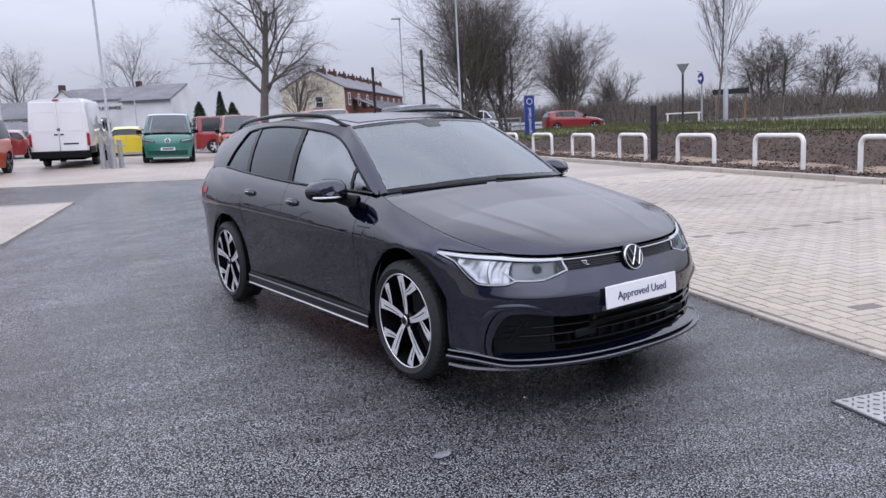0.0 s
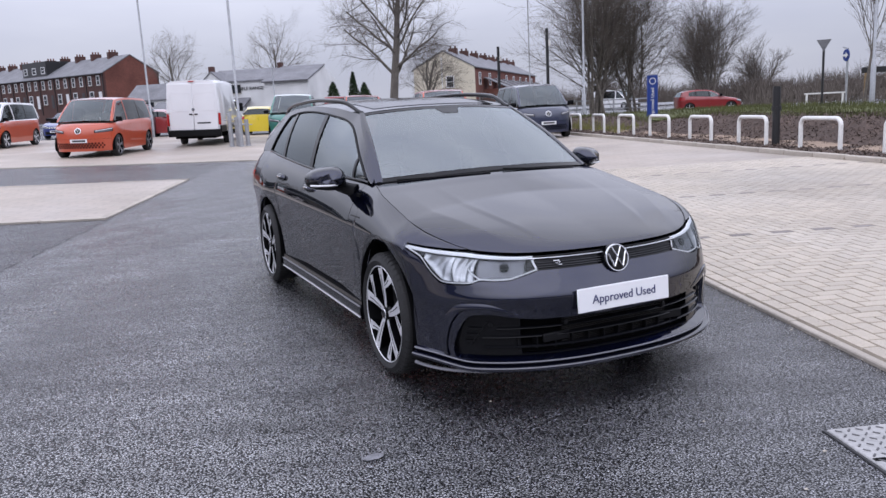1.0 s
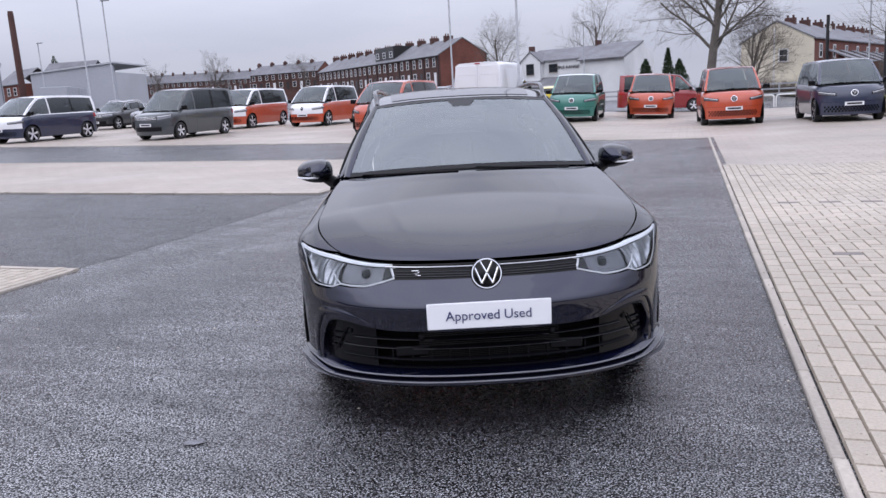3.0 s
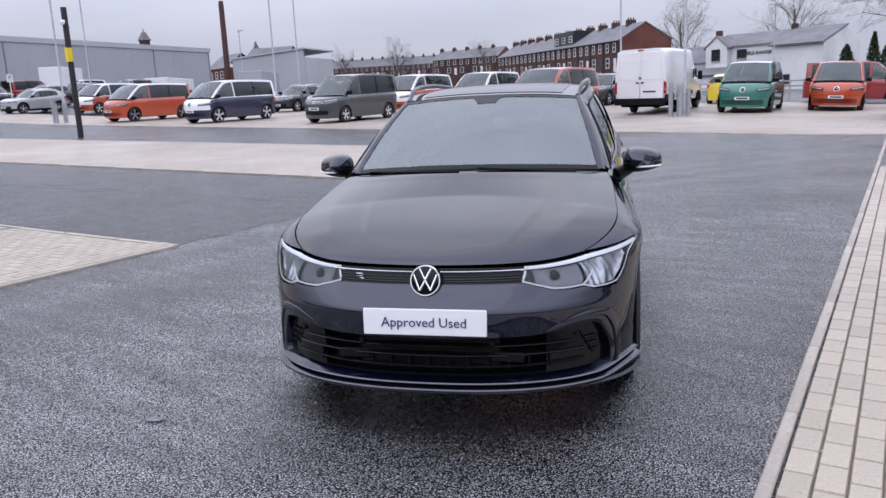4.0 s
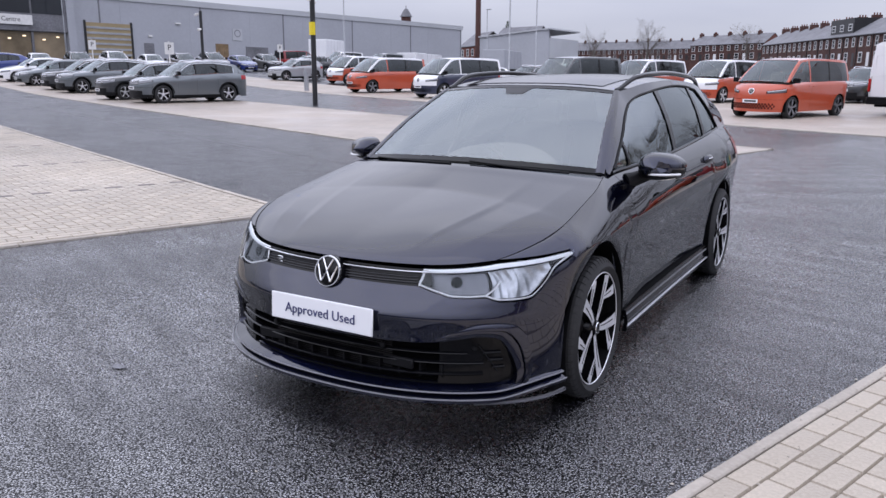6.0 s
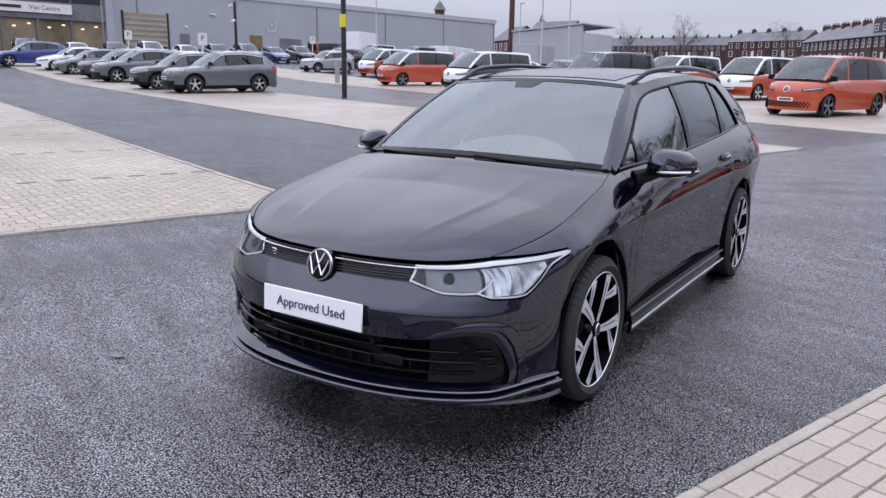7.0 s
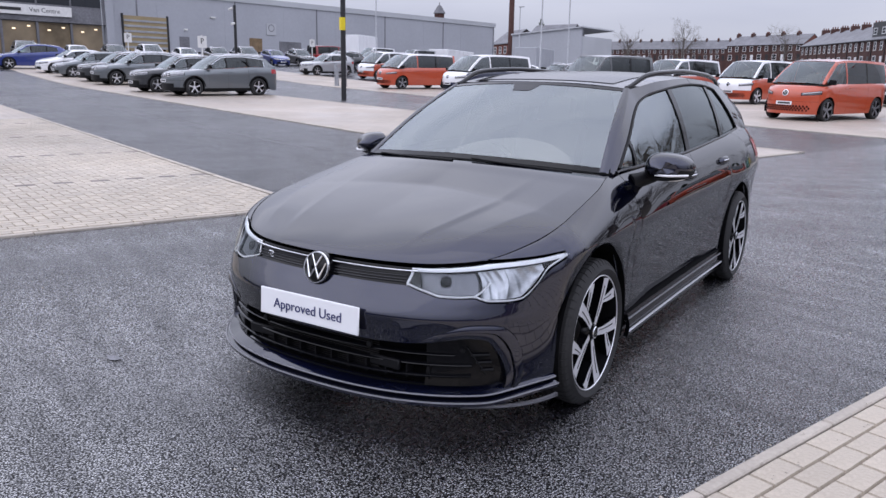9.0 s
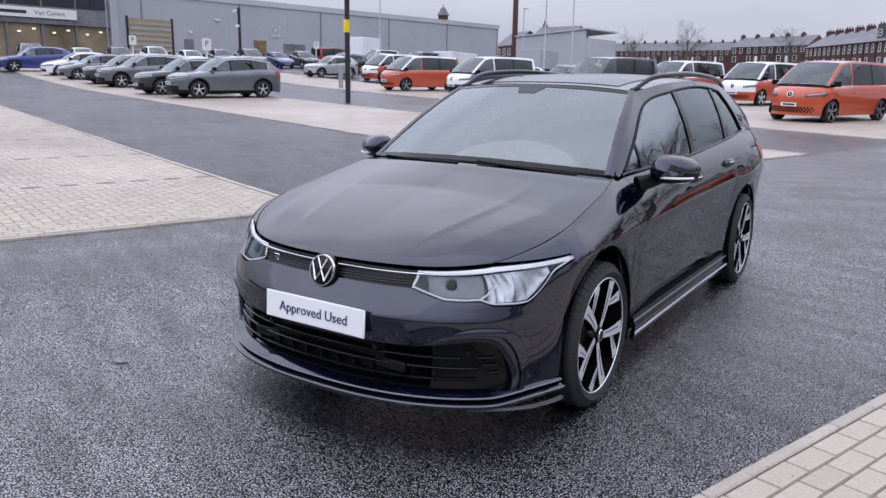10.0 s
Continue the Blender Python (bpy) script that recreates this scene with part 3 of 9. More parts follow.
def tyre_and_rim(parent, x, y, R, rim, width, spokes, face, dark, side, detail=1.0, cap=True):
    """A wheel standing on the ground at x with its outer face at y."""
    n = int(40 * detail)
    hub = new("wheel")
    hub.parent = parent
    hub.matrix_basis = Matrix.Translation((x, y, R - 0.003)) @ (Matrix.Identity(4) if side > 0 else pose(0, 0, 0, 0, 0, 180))
    w = width
    prof = [(rim + 0.002, -0.016), (rim + 0.012, -0.004), (rim + (R - rim) * 0.45, 0.004), (R - 0.025, -0.006), (R - 0.008, -0.018), (R, -0.034)]
    if detail >= 1:
        for k in range(4):
            c = -0.034 - (k + 0.5) * (w - 0.068) / 4
            prof += [(R, c + 0.006), (R - 0.007, c + 0.004), (R - 0.007, c - 0.004), (R, c - 0.006)]
    prof += [(R, -w + 0.034), (R - 0.02, -w + 0.012), (rim + 0.01, -w + 0.004), (rim - 0.005, -w + 0.02)]
    part("tyre", lathe(prof, n), RUBBER, hub)
    if detail > 1.2:
        # shoulder blocks with cross grooves between them
        b, shoulder = bmesh.new(), [(R - 0.022, -0.0075), (R - 0.008, -0.0155), (R + 0.0005, -0.026), (R + 0.003, -0.040), (R + 0.003, -0.078), (R - 0.006, -0.080)]
        for i in range(56):
            ring = [[b.verts.new((r * math.sin(a), y, r * math.cos(a))) for r, y in shoulder] for a in (2 * math.pi * (i + k) / 56 for k in (0.0, 0.39, 0.78))]
            for p, q in zip(ring, ring[1:]):
                for j in range(5):
                    b.faces.new((p[j], q[j], q[j + 1], p[j + 1]))
            b.faces.new(ring[0])
            b.faces.new(ring[-1][::-1])
        bmesh.ops.recalc_face_normals(b, faces=b.faces[:])
        part("tread", b, RUBBER, hub, smooth=False)
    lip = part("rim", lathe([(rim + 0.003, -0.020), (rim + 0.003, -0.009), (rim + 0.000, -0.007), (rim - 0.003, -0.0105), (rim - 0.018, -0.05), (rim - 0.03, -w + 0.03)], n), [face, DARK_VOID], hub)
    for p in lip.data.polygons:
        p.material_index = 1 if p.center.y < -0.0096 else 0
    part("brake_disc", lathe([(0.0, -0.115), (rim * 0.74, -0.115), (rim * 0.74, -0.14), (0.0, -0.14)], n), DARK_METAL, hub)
    # flat near-black disc in place of the shade behind the spokes
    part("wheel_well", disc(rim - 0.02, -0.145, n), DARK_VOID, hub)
    spokes(hub, rim, face, dark, detail)
    if cap:
        part("centre_cap", lathe([(0.0, -0.012), (0.026, -0.012), (0.031, -0.016), (0.034, -0.03)], 20), GLOSS_BLACK, hub)
        part("cap_ring", lathe([(0.022, -0.010), (0.025, -0.0095), (0.028, -0.012)], 20), CHROME, hub)
    return hub


def blade(r0, r1, w0, w1, skew, y0, y1, depth, bm=None, bevel=0.003):
    """One spoke in the wheel's plane: from radius r0 to r1, widths w0, w1, slanted by skew."""
    b2 = bmesh.new()
    vs = []
    for r, w, yy, sk in ((r0, w0, y0, 0.0), ((r0 + r1) / 2, (w0 + w1) / 2 * 0.92, (y0 + y1) / 2 + 0.004, skew * 0.45), (r1, w1, y1, skew)):
        vs.append([b2.verts.new((sk - w / 2, yy, r)), b2.verts.new((sk + w / 2, yy, r)), b2.verts.new((sk + w / 2 * 0.6, yy - depth, r)), b2.verts.new((sk - w / 2 * 0.6, yy - depth, r))])
    for p, q in zip(vs, vs[1:]):
        for i in range(4):
            b2.faces.new((p[i], p[(i + 1) % 4], q[(i + 1) % 4], q[i]))
    b2.faces.new(vs[0][::-1])
    b2.faces.new(vs[-1])
    bmesh.ops.recalc_face_normals(b2, faces=b2.faces[:])
    return merge(bm, b2)


def ribbon(path, depth):
    """A spoke along path: stations (x, z, y, width), dark flanks tapering inwards."""
    bm = bmesh.new()
    rows = []
    for i, (x, z, y, w) in enumerate(path):
        p, q = path[max(0, i - 1)], path[min(len(path) - 1, i + 1)]
        d = Vector((q[0] - p[0], 0, q[1] - p[1])).normalized()
        n = Vector((d.z, 0, -d.x))
        c = Vector((x, y, z))
        rows.append([bm.verts.new(c - n * (w / 2)), bm.verts.new(c + n * (w / 2)), bm.verts.new(c + n * (w * 0.36) - Vector((0, depth, 0))), bm.verts.new(c - n * (w * 0.36) - Vector((0, depth, 0)))])
    for p, q in zip(rows, rows[1:]):
        for i in range(4):
            bm.faces.new((p[i], p[(i + 1) % 4], q[(i + 1) % 4], q[i]))
    bm.faces.new(rows[0][::-1])
    bm.faces.new(rows[-1])
    bmesh.ops.recalc_face_normals(bm, faces=bm.faces[:])
    return bm


def branched_spokes(phase):
    """Five wide machined spokes, each with a branch that leaves it half way out."""
    def make(hub, rim, face, dark, detail):
        part("hub_plate", lathe([(0.0, -0.03), (0.038, -0.026), (0.050, -0.034), (0.058, -0.06)], 30), dark, hub)
        end = rim - 0.008
        def polar(r, a):
            return r * math.sin(radians(a)), r * math.cos(radians(a))
        for i in range(5):
            turn = pose(0, 0, 0, 0, i * 72 + phase, 0)
            main = [polar(0.036 + (end - 0.036) * u, -10 + 12 * u ** 0.7) + (-0.024 + 0.013 * u, 0.027 + 0.033 * u) for u in lin(0, 1, 7)]
            fork = main[3]
            tip = polar(end, -31)
            mid = polar(end * 0.78, -23)
            branch = [(fork[0] + (mid[0] - fork[0]) * u, fork[1] + (mid[1] - fork[1]) * u, fork[2] - 0.0015 + 0.004 * u, 0.019 + 0.019 * u) for u in lin(0, 1, 4)]
            branch += [(mid[0] + (tip[0] - mid[0]) * u, mid[1] + (tip[1] - mid[1]) * u, -0.0135 + 0.001 * u, 0.038 + 0.016 * u) for u in (0.5, 1.0)]
            for path in (main, branch):
                ob = part("spoke", moved(ribbon(path, 0.042), turn), [dark, face], hub, smooth=False)
                for p in ob.data.polygons:
                    p.material_index = 1 if p.normal.y > 0.8 else 0
                edge = [(x, z, y + 0.0016, w * 0.10) for x, z, y, w in path[1:-1]]
                part("spoke_groove", moved(ribbon(edge, 0.006), turn @ Matrix.Translation((0.006, 0, 0))), dark, hub, smooth=False)
    return make


def plain_spokes(count, w0=0.03, w1=0.055, skew=0.0):
    def make(hub, rim, face, dark, detail):
        part("hub_plate", lathe([(0.0, -0.028), (0.055, -0.028), (0.07, -0.06)], 16), face, hub)
        for i in range(count):
            b = moved(blade(0.04, rim - 0.01, w0, w1, skew, -0.024, -0.014, 0.03), pose(0, 0, 0, 0, i * 360 / count, 0))
            ob = part("spoke", b, [dark, face], hub, smooth=False)
            for p in ob.data.polygons:
                p.material_index = 1 if p.normal.y > 0.8 else 0
    return make

# ---- the black estate car ----
GOLF = Shape(
    x0=0.18, xt=-3.05, wb=2.686, nose=0.868, nose_top=0.785, tail=-3.75, w=0.888, w_top=0.775,
    front_top=((0, 0.684), (0.3, 0.688), (0.55, 0.710), (0.75, 0.757), (1, 0.822)),
    belt=((-0.18, 0.822), (0.2, 0.905), (0.42, 0.950), (0.6, 0.958), (1.5, 0.985), (2.4, 1.035), (2.9, 1.065), (3.4, 1.06), (3.75, 1.02)),
    y_top=((-0.18, 0.775), (0.2, 0.755), (0.42, 0.725), (0.8, 0.755), (1.5, 0.772), (2.4, 0.765), (3.05, 0.735), (3.75, 0.70)),
    z_wide=((0, 0.50), (0.4, 0.54), (0.8, 0.64), (1.0, 0.68), (1.2, 0.78), (1.6, 0.82), (2.2, 0.84), (3, 0.80)),
    w_side=((-0.18, 0.888), (0.5, 0.872), (1.4, 0.868), (2.2, 0.872), (2.686, 0.888), (3.05, 0.872), (3.75, 0.82)),
    tuck=((0.1, -0.05), (0.2, -0.022), (0.34, -0.012), (0.5, -0.008), (0.7, 0.0), (1.2, 0.0)),
    nose_in=((0.10, -0.012), (0.19, 0.0), (0.24, 0.0), (0.30, -0.012), (0.42, -0.007), (0.47, -0.002), (0.498, 0.0), (0.507, -0.002), (0.55, -0.021), (0.60, -0.044), (0.66, -0.068), (0.8, -0.075)),
    shoulder=((-0.1, 0.725), (0.5, 0.735), (1.5, 0.755), (2.4, 0.785), (3.4, 0.81)),
    ridge=((-0.2, 0.745), (0.5, 0.80), (1.4, 0.845), (2.4, 0.875), (3.4, 0.90)),
    ws_low=(-0.42, 0.715, 0.955), ws_top=(-1.07, 0.560, 1.345), cowl=(-0.29, 0.985), header=(-0.99, 1.375),
    roof_y=((1.07, 0.560), (1.6, 0.600), (2.4, 0.590), (3.0, 0.555), (3.5, 0.50)),
    roof_z=((1.07, 1.345), (1.5, 1.395), (2.0, 1.412), (2.6, 1.398), (3.1, 1.355), (3.5, 1.30)),
    roof_c=((0.99, 1.375), (1.5, 1.432), (2.0, 1.448), (2.7, 1.432), (3.5, 1.355)),
    roof_end=-3.47, hood_corner=0.55, hood_bulge=0.034, hood_peak=0.5, ridges=(0.0050, 0.011), ws_bow=0.022,
)
R_WHEEL, ARCH, ARCH_Z = 0.318, 0.408, 0.327


def arch_z(x, c=0.0, r=ARCH, floor=0.2):
    d = r * r - (x - c) ** 2
    return max(floor, ARCH_Z + math.sqrt(d)) if d > 0 else floor


def build_estate(m):
    car = thing("estate_car", "gloss black estate car with silver alloy wheels, parked on damp tarmac", "car", m=m)
    S = GOLF
    body = lambda name, bm, label="", material=BLACK_PAINT: part(name, bm, material, car, label)
    sx = S.station

    # bonnet
    hood_b = lin(0.0, 1.0, 64)
    ob = body("bonnet", sheet(lambda a, t: S.hood(a, 0.004 + t * 0.994), lin(-0.997, 0.997, 141), hood_b, 0.0))

    # headlamp outline, by height at a station
    sh0, sh1 = S.station_y(0.405), 0.875
    def lamp_low(s):
        q = (abs(s) - sh0) / (sh1 - sh0)
        return curve(q, (0, 0.622), (0.10, 0.600), (0.185, 0.586), (0.27, 0.585), (0.355, 0.588), (0.40, 0.579), (0.444, 0.5715), (0.55, 0.570), (0.64, 0.574), (0.68, 0.590), (0.82, 0.682), (0.86, 0.693), (1, 0.722))
    def lamp_high(s):
        q = (abs(s) - sh0) / (sh1 - sh0)
        a = abs(s)
        lid = S.top(a)[2] - 0.005 if a < 0.55 else 0.706 + 0.028 * (a - 0.55) / (sh1 - 0.55)
        return min(lid, 0.632 + 1.7 * (a - sh0))
    low_trim = lambda s: 0.628
    def front_high(s):
        """Upper edge of the bumper skin."""
        a = abs(s)
        if a < sh0:
            return 0.616
        if a < sh1:
            return lamp_low(s) - 0.006
        return 0.70

    # bumper: upper band, cheeks, lower lip round the intake
    def mouth_top(s):
        y = S.P(abs(s), 0.4).y
        return curve(y, (0, 0.400), (0.40, 0.404), (0.50, 0.412), (0.628, 0.434), (0.70, 0.424), (0.733, 0.36), (0.757, 0.256))
    s_mouth = S.station_y(0.757)
    s_arch = sx(0.385)
    body("front_bumper", S.panel(-s_arch, s_arch, lambda s: mouth_top(s) if abs(s) < s_mouth else 0.25, front_high, 110, 34, 0.02))
    for sd in (1, -1):
        body("bumper_cheek", S.panel(0, 0, lambda s: 0.225, lambda s: 0.252, nz=4, thick=0.03, ss=[sd * v for v in lin(s_mouth, s_arch, 14)]))
    trim_highlight_grey = mat("satin_grey_trim_and_highlight", (0.17, 0.17, 0.19), 0.3, stain=0.1)
    def lip_rise(s):
        return 0.028 * smooth01((S.P(abs(s), 0.3).y - 0.68) / 0.15)
    for name, prof in (("front_lip", ((0.240, -0.040), (0.229, -0.026), (0.217, 0.012), (0.213, 0.017), (0.207, 0.016), (0.202, 0.004))),
                       ("front_splitter", ((0.204, 0.000), (0.200, 0.008), (0.191, 0.034), (0.180, 0.036), (0.170, 0.022), (0.160, -0.02)))):
        rows = [[S.P(s, z + lip_rise(s), o) for z, o in prof] for s in lin(-s_arch, s_arch, 80)]
        body(name, sheet(lambda u, t: rows[int(u)][int(t)], [float(v) for v in range(80)], [float(v) for v in range(6)], 0.0))
    # sky highlights on the two lip edges, put in as thin grey tubes
    for z, o in ((0.2135, 0.0165), (0.1915, 0.0345)):
        body("lip_edge", tube([S.P(s, z + lip_rise(s), o) for s in lin(-s_arch, s_arch, 80)], 0.0035, 6), "satin edge line", trim_highlight_grey)
    # shade behind the lip, painted as a near-black sheet
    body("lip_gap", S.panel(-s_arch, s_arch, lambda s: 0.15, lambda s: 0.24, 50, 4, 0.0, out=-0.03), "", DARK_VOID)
    for sd in (1, -1):
        ss = [sd * S.station_y(y) for y in lin(0.63, 0.860, 24)]
        body("corner_blade", sheet(lambda s, t: S.P(s, 0.172 + 0.014 * smooth01((abs(s) - abs(ss[0])) / 0.5) - 0.010 * t, out=0.008 + 0.024 * smooth01((abs(s) - abs(ss[0])) / 0.3) + 0.004 * t), ss, lin(0, 1, 4), 0.012), "satin grey corner blade", trim_highlight_grey)

    # intake behind the mouth, its depth shade put in as a near-black back sheet
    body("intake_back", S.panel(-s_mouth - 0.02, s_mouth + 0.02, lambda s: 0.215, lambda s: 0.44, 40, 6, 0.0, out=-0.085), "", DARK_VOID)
    body("intake_floor", sheet(lambda s, t: S.P(s, 0.232, out=-0.03 - 0.055 * t), lin(-s_mouth, s_mouth, 40), (0, 1), 0.0), "", SATIN_BLACK)
    s_sl = S.station_y(0.655)
    for zz, o, h in ((0.280, -0.010, 0.007), (0.318, -0.014, 0.008), (0.358, -0.016, 0.008)):
        sl = s_sl if zz < 0.34 else S.station_y(0.60)
        body("intake_slat", sheet(lambda s, t: S.P(s, zz + h * math.sin(t * math.pi / 2), out=o - 0.03 * (1 - math.cos(t * math.pi / 2))), lin(-sl, sl, 60), lin(0, 1, 5), 0.012), "", GLOSS_BLACK)
    for y in lin(-0.5, 0.5, 13):
        p = S.P(S.station_y(y) * (1 if y >= 0 else -1), 0.25)
        body("intake_rib", box(p.x - 0.075, p.x - 0.03, y - 0.003, y + 0.003, 0.26, 0.31), "", SATIN_BLACK)
    b = None
    for i in range(16):
        z = 0.272 + i * 0.008
        b = box(0.80, 0.803, -0.30, 0.30, z, z + 0.003, 0.0, b)
    body("radiator_mesh", b, "", DARK_METAL)
    for y in (-0.33, 0.33):
        body("cooling_shutter", box(0.795, 0.812, y - 0.07, y + 0.07, 0.29, 0.33, 0.004), "", SATIN_BLACK)
    for y in (-0.29, 0.27):
        body("distance_sensor", moved(lathe([(0, 0.012), (0.011, 0.010), (0.013, 0.0)], 14), Matrix.Translation((S.P(S.station_y(y) * (1 if y > 0 else -1), 0.38).x - 0.02, y, 0.375)) @ pose(0, 0, 0, 0, 0, -90)), "", SATIN_BLACK)

    # curtain inlets with their C-shaped blades
    for sd in (1, -1):
        s_in, s_out = S.station_y(0.50), s_mouth
        body("inlet_panel", S.panel(0, 0, lambda s: 0.235, lambda s: mouth_top(s) - 0.002, nz=8, thick=0.0, out=-0.028, ss=[sd * v for v in lin(s_in, s_out + 0.02, 18)]), "gloss black inlet", GLOSS_BLACK)
        edges = (((0.49, 0.421), (0.56, 0.455), (0.628, 0.488), (0.70, 0.489), (0.748, 0.480), (0.780, 0.424), (0.792, 0.348), (0.796, 0.280), (0.786, 0.226)),
                 ((0.49, 0.417), (0.56, 0.440), (0.628, 0.463), (0.69, 0.460), (0.726, 0.452), (0.757, 0.390), (0.770, 0.316), (0.775, 0.265), (0.770, 0.226)),
                 ((0.49, 0.411), (0.56, 0.421), (0.628, 0.434), (0.675, 0.430), (0.703, 0.421), (0.734, 0.356), (0.750, 0.295), (0.756, 0.255), (0.750, 0.226)))
        rails = []
        for edge in edges:
            fine = []
            for i in range(len(edge) - 1):
                for t in lin(0, 1, 6)[:-1]:
                    fine.append((edge[i][0] + (edge[i + 1][0] - edge[i][0]) * t, edge[i][1] + (edge[i + 1][1] - edge[i][1]) * t))
            fine.append(edge[-1])
            for _ in range(5):
                fine = [fine[0]] + [((p[0] + 2 * q[0] + r[0]) / 4, (p[1] + 2 * q[1] + r[1]) / 4) for p, q, r in zip(fine, fine[1:], fine[2:])] + [fine[-1]]
            rails.append(fine)
        for name, lo_rail, hi_rail, outs in (("inlet_blade", rails[0], rails[1], (-0.002, 0.006, 0.011, 0.012, 0.004)), ("inlet_surround", rails[1], rails[2], (-0.004, 0.004, 0.006, 0.001, -0.028))):
            def strip(u, t, lo_rail=lo_rail, hi_rail=hi_rail, outs=outs):
                (ya, za), (yb, zb) = lo_rail[int(u)], hi_rail[int(u)]
                k = (0, 0.08, 0.5, 0.92, 1)[int(t)]
                grow = smooth01(u / 12.0)
                return S.P(sd * S.station_y(ya + (yb - ya) * k), za + (zb - za) * k, outs[int(t)] * grow + 0.002)
            body(name, sheet(strip, [float(v) for v in range(len(rails[0]))], [0.0, 1.0, 2.0, 3.0, 4.0]))
        # slots in the outer corner
        for i in range(3):
            z = 0.300 + i * 0.030
            y0, y1 = 0.685 - 0.016 * i, 0.722 - 0.006 * i
            body("inlet_fin", tube([S.P(sd * S.station_y(y), z, -0.020) for y in lin(y0, y1, 4)], 0.005, 5), "", SATIN_BLACK)
        body("inlet_bar", tube([S.P(sd * S.station_y(0.700 - 0.060 * t), 0.285 + 0.105 * t, -0.018) for t in lin(0, 1, 5)], 0.003, 6), "", SATIN_BLACK)
        p = S.P(sd * S.station_y(0.625), 0.378, -0.026)
        body("parking_sensor", moved(lathe([(0, 0.008), (0.009, 0.007), (0.011, 0.0)], 14), Matrix.Translation(p) @ pose(0, 0, 0, 0, 0, -90 + 30 * sd)), "", SATIN_BLACK)

    # slim grille between the headlamps, chrome line and roundel
    sg = sh0 + 0.045
    lid_z = lambda s: S.top(abs(s))[2]
    body("grille_strip", S.panel(-sg, sg, lambda s: 0.612, lambda s: lid_z(s) - 0.001, 50, 6, 0.0, out=-0.014), "", GLOSS_BLACK)
    grille_grey = mat("dark_grille_grey", (0.03, 0.03, 0.034), 0.2, stain=0.1)
    for drop in (0.040, 0.050, 0.059):
        body("grille_bar", sheet(lambda s, t: S.P(s, lid_z(s) - drop + 0.006 * t, out=-0.011 + 0.006 * math.sin(math.pi * t)), lin(-sh0 - 0.003, sh0 + 0.003, 40), lin(0, 1, 4)), "", grille_grey)
    body("chrome_strip", sheet(lambda s, t: S.P(s, lid_z(s) - 0.024 + 0.011 * t, out=-0.005 + 0.007 * math.sin(math.pi * t)), lin(-sg, sg, 50), lin(0, 1, 6)), "bright chrome line", CHROME)
    trim_pts = [(0.332, 0.652), (0.302, 0.652), (0.297, 0.647), (0.300, 0.642), (0.325, 0.642), (0.298, 0.633), (0.288, 0.633)]
    body("grille_badge", tube([S.P(-S.station_y(y), z, 0.001) for y, z in trim_pts], 0.0019, 5), "small chrome trim badge", CHROME)
    em = S.P(0, 0.632) + Vector((0.004, 0, 0))
    tilt = Matrix.Translation(em) @ pose(0, 0, 0, 0, 0, -90) @ pose(0, 0, 0, 14, 0, 0)
    body("badge_disc", moved(lathe([(0.0, 0.020), (0.056, 0.018), (0.067, 0.012), (0.070, -0.03)], 40), tilt), "", GLOSS_BLACK)
    ring = moved(lathe([(0.0575, 0.018), (0.059, 0.022), (0.063, 0.022), (0.065, 0.015)], 40), tilt)
    badge = part("badge_ring", ring, CHROME, car, "round chrome badge")
    for (xa, za), (xb, zb) in (((-0.025, 0.050), (-0.001, 0.004)), ((0.025, 0.050), (0.001, 0.004)), ((-0.049, 0.025), (-0.023, -0.041)), ((0.049, 0.025), (0.023, -0.041)), ((-0.023, -0.041), (0.0, 0.0)), ((0.023, -0.041), (0.0, 0.0))):
        part("badge_bar", moved(tube([(xa, 0.0215, za), (xb, 0.0225, zb)], 0.0042, 6), tilt), CHROME, badge)

    # headlamps: housing, reflectors, light bar and clear lens
    for sd in (1, -1):
        ss = [sd * (sh0 + (sh1 - sh0) * v ** 1.7) for v in lin(0, 1, 64)]
        lamp = part("headlamp", S.panel(0, 0, lamp_low, lamp_high, nz=6, thick=0.0, out=-0.055, ss=ss), LAMP_DARK, car, "clear headlamp with silver reflectors and a white light guide")
        part("lens", S.panel(0, 0, lamp_low, lamp_high, nz=8, thick=0.0, out=-0.002, ss=ss), LENS, lamp).visible_shadow = False
        for edge, w, o in ((lamp_high, -0.015, -0.008), (lamp_low, 0.0070, -0.008)):
            part("light_bar", sheet(lambda s, t: S.P(s, edge(s) + w * t, out=o - 0.006 * abs(t - 0.5)), ss, lin(0, 1, 4)), WHITE_PLASTIC, lamp, "white light guide")
        lo, hi = sh0 + (sh1 - sh0) * 0.03, sh0 + (sh1 - sh0) * 0.38
        part("inner_bezel", S.panel(0, 0, lambda s: lamp_low(s) + 0.012, lambda s: lamp_high(s) - 0.016, nz=5, thick=0.0, out=-0.034, ss=[sd * v for v in lin(lo, hi, 12)]), LAMP_MID, lamp)
        for q0, q1, tip in ((0.40, 0.555, 0.010), (0.558, 0.80, 0.012)):
            def bowl(s, t, q0=q0, q1=q1, tip=tip):
                u = ((abs(s) - sh0) / (sh1 - sh0) - q0) / (q1 - q0)
                lo_z, hi_z = lamp_low(s) + 0.008, lamp_high(s) - 0.017
                flute = 0.004 * abs(math.sin(math.pi * (3.0 * u + 0.8 * t)))
                return S.P(s, lo_z + (max(lo_z, hi_z) - lo_z) * t, out=-0.024 - flute - tip * math.sin(math.pi * u) * math.sin(math.pi * t) ** 0.6)
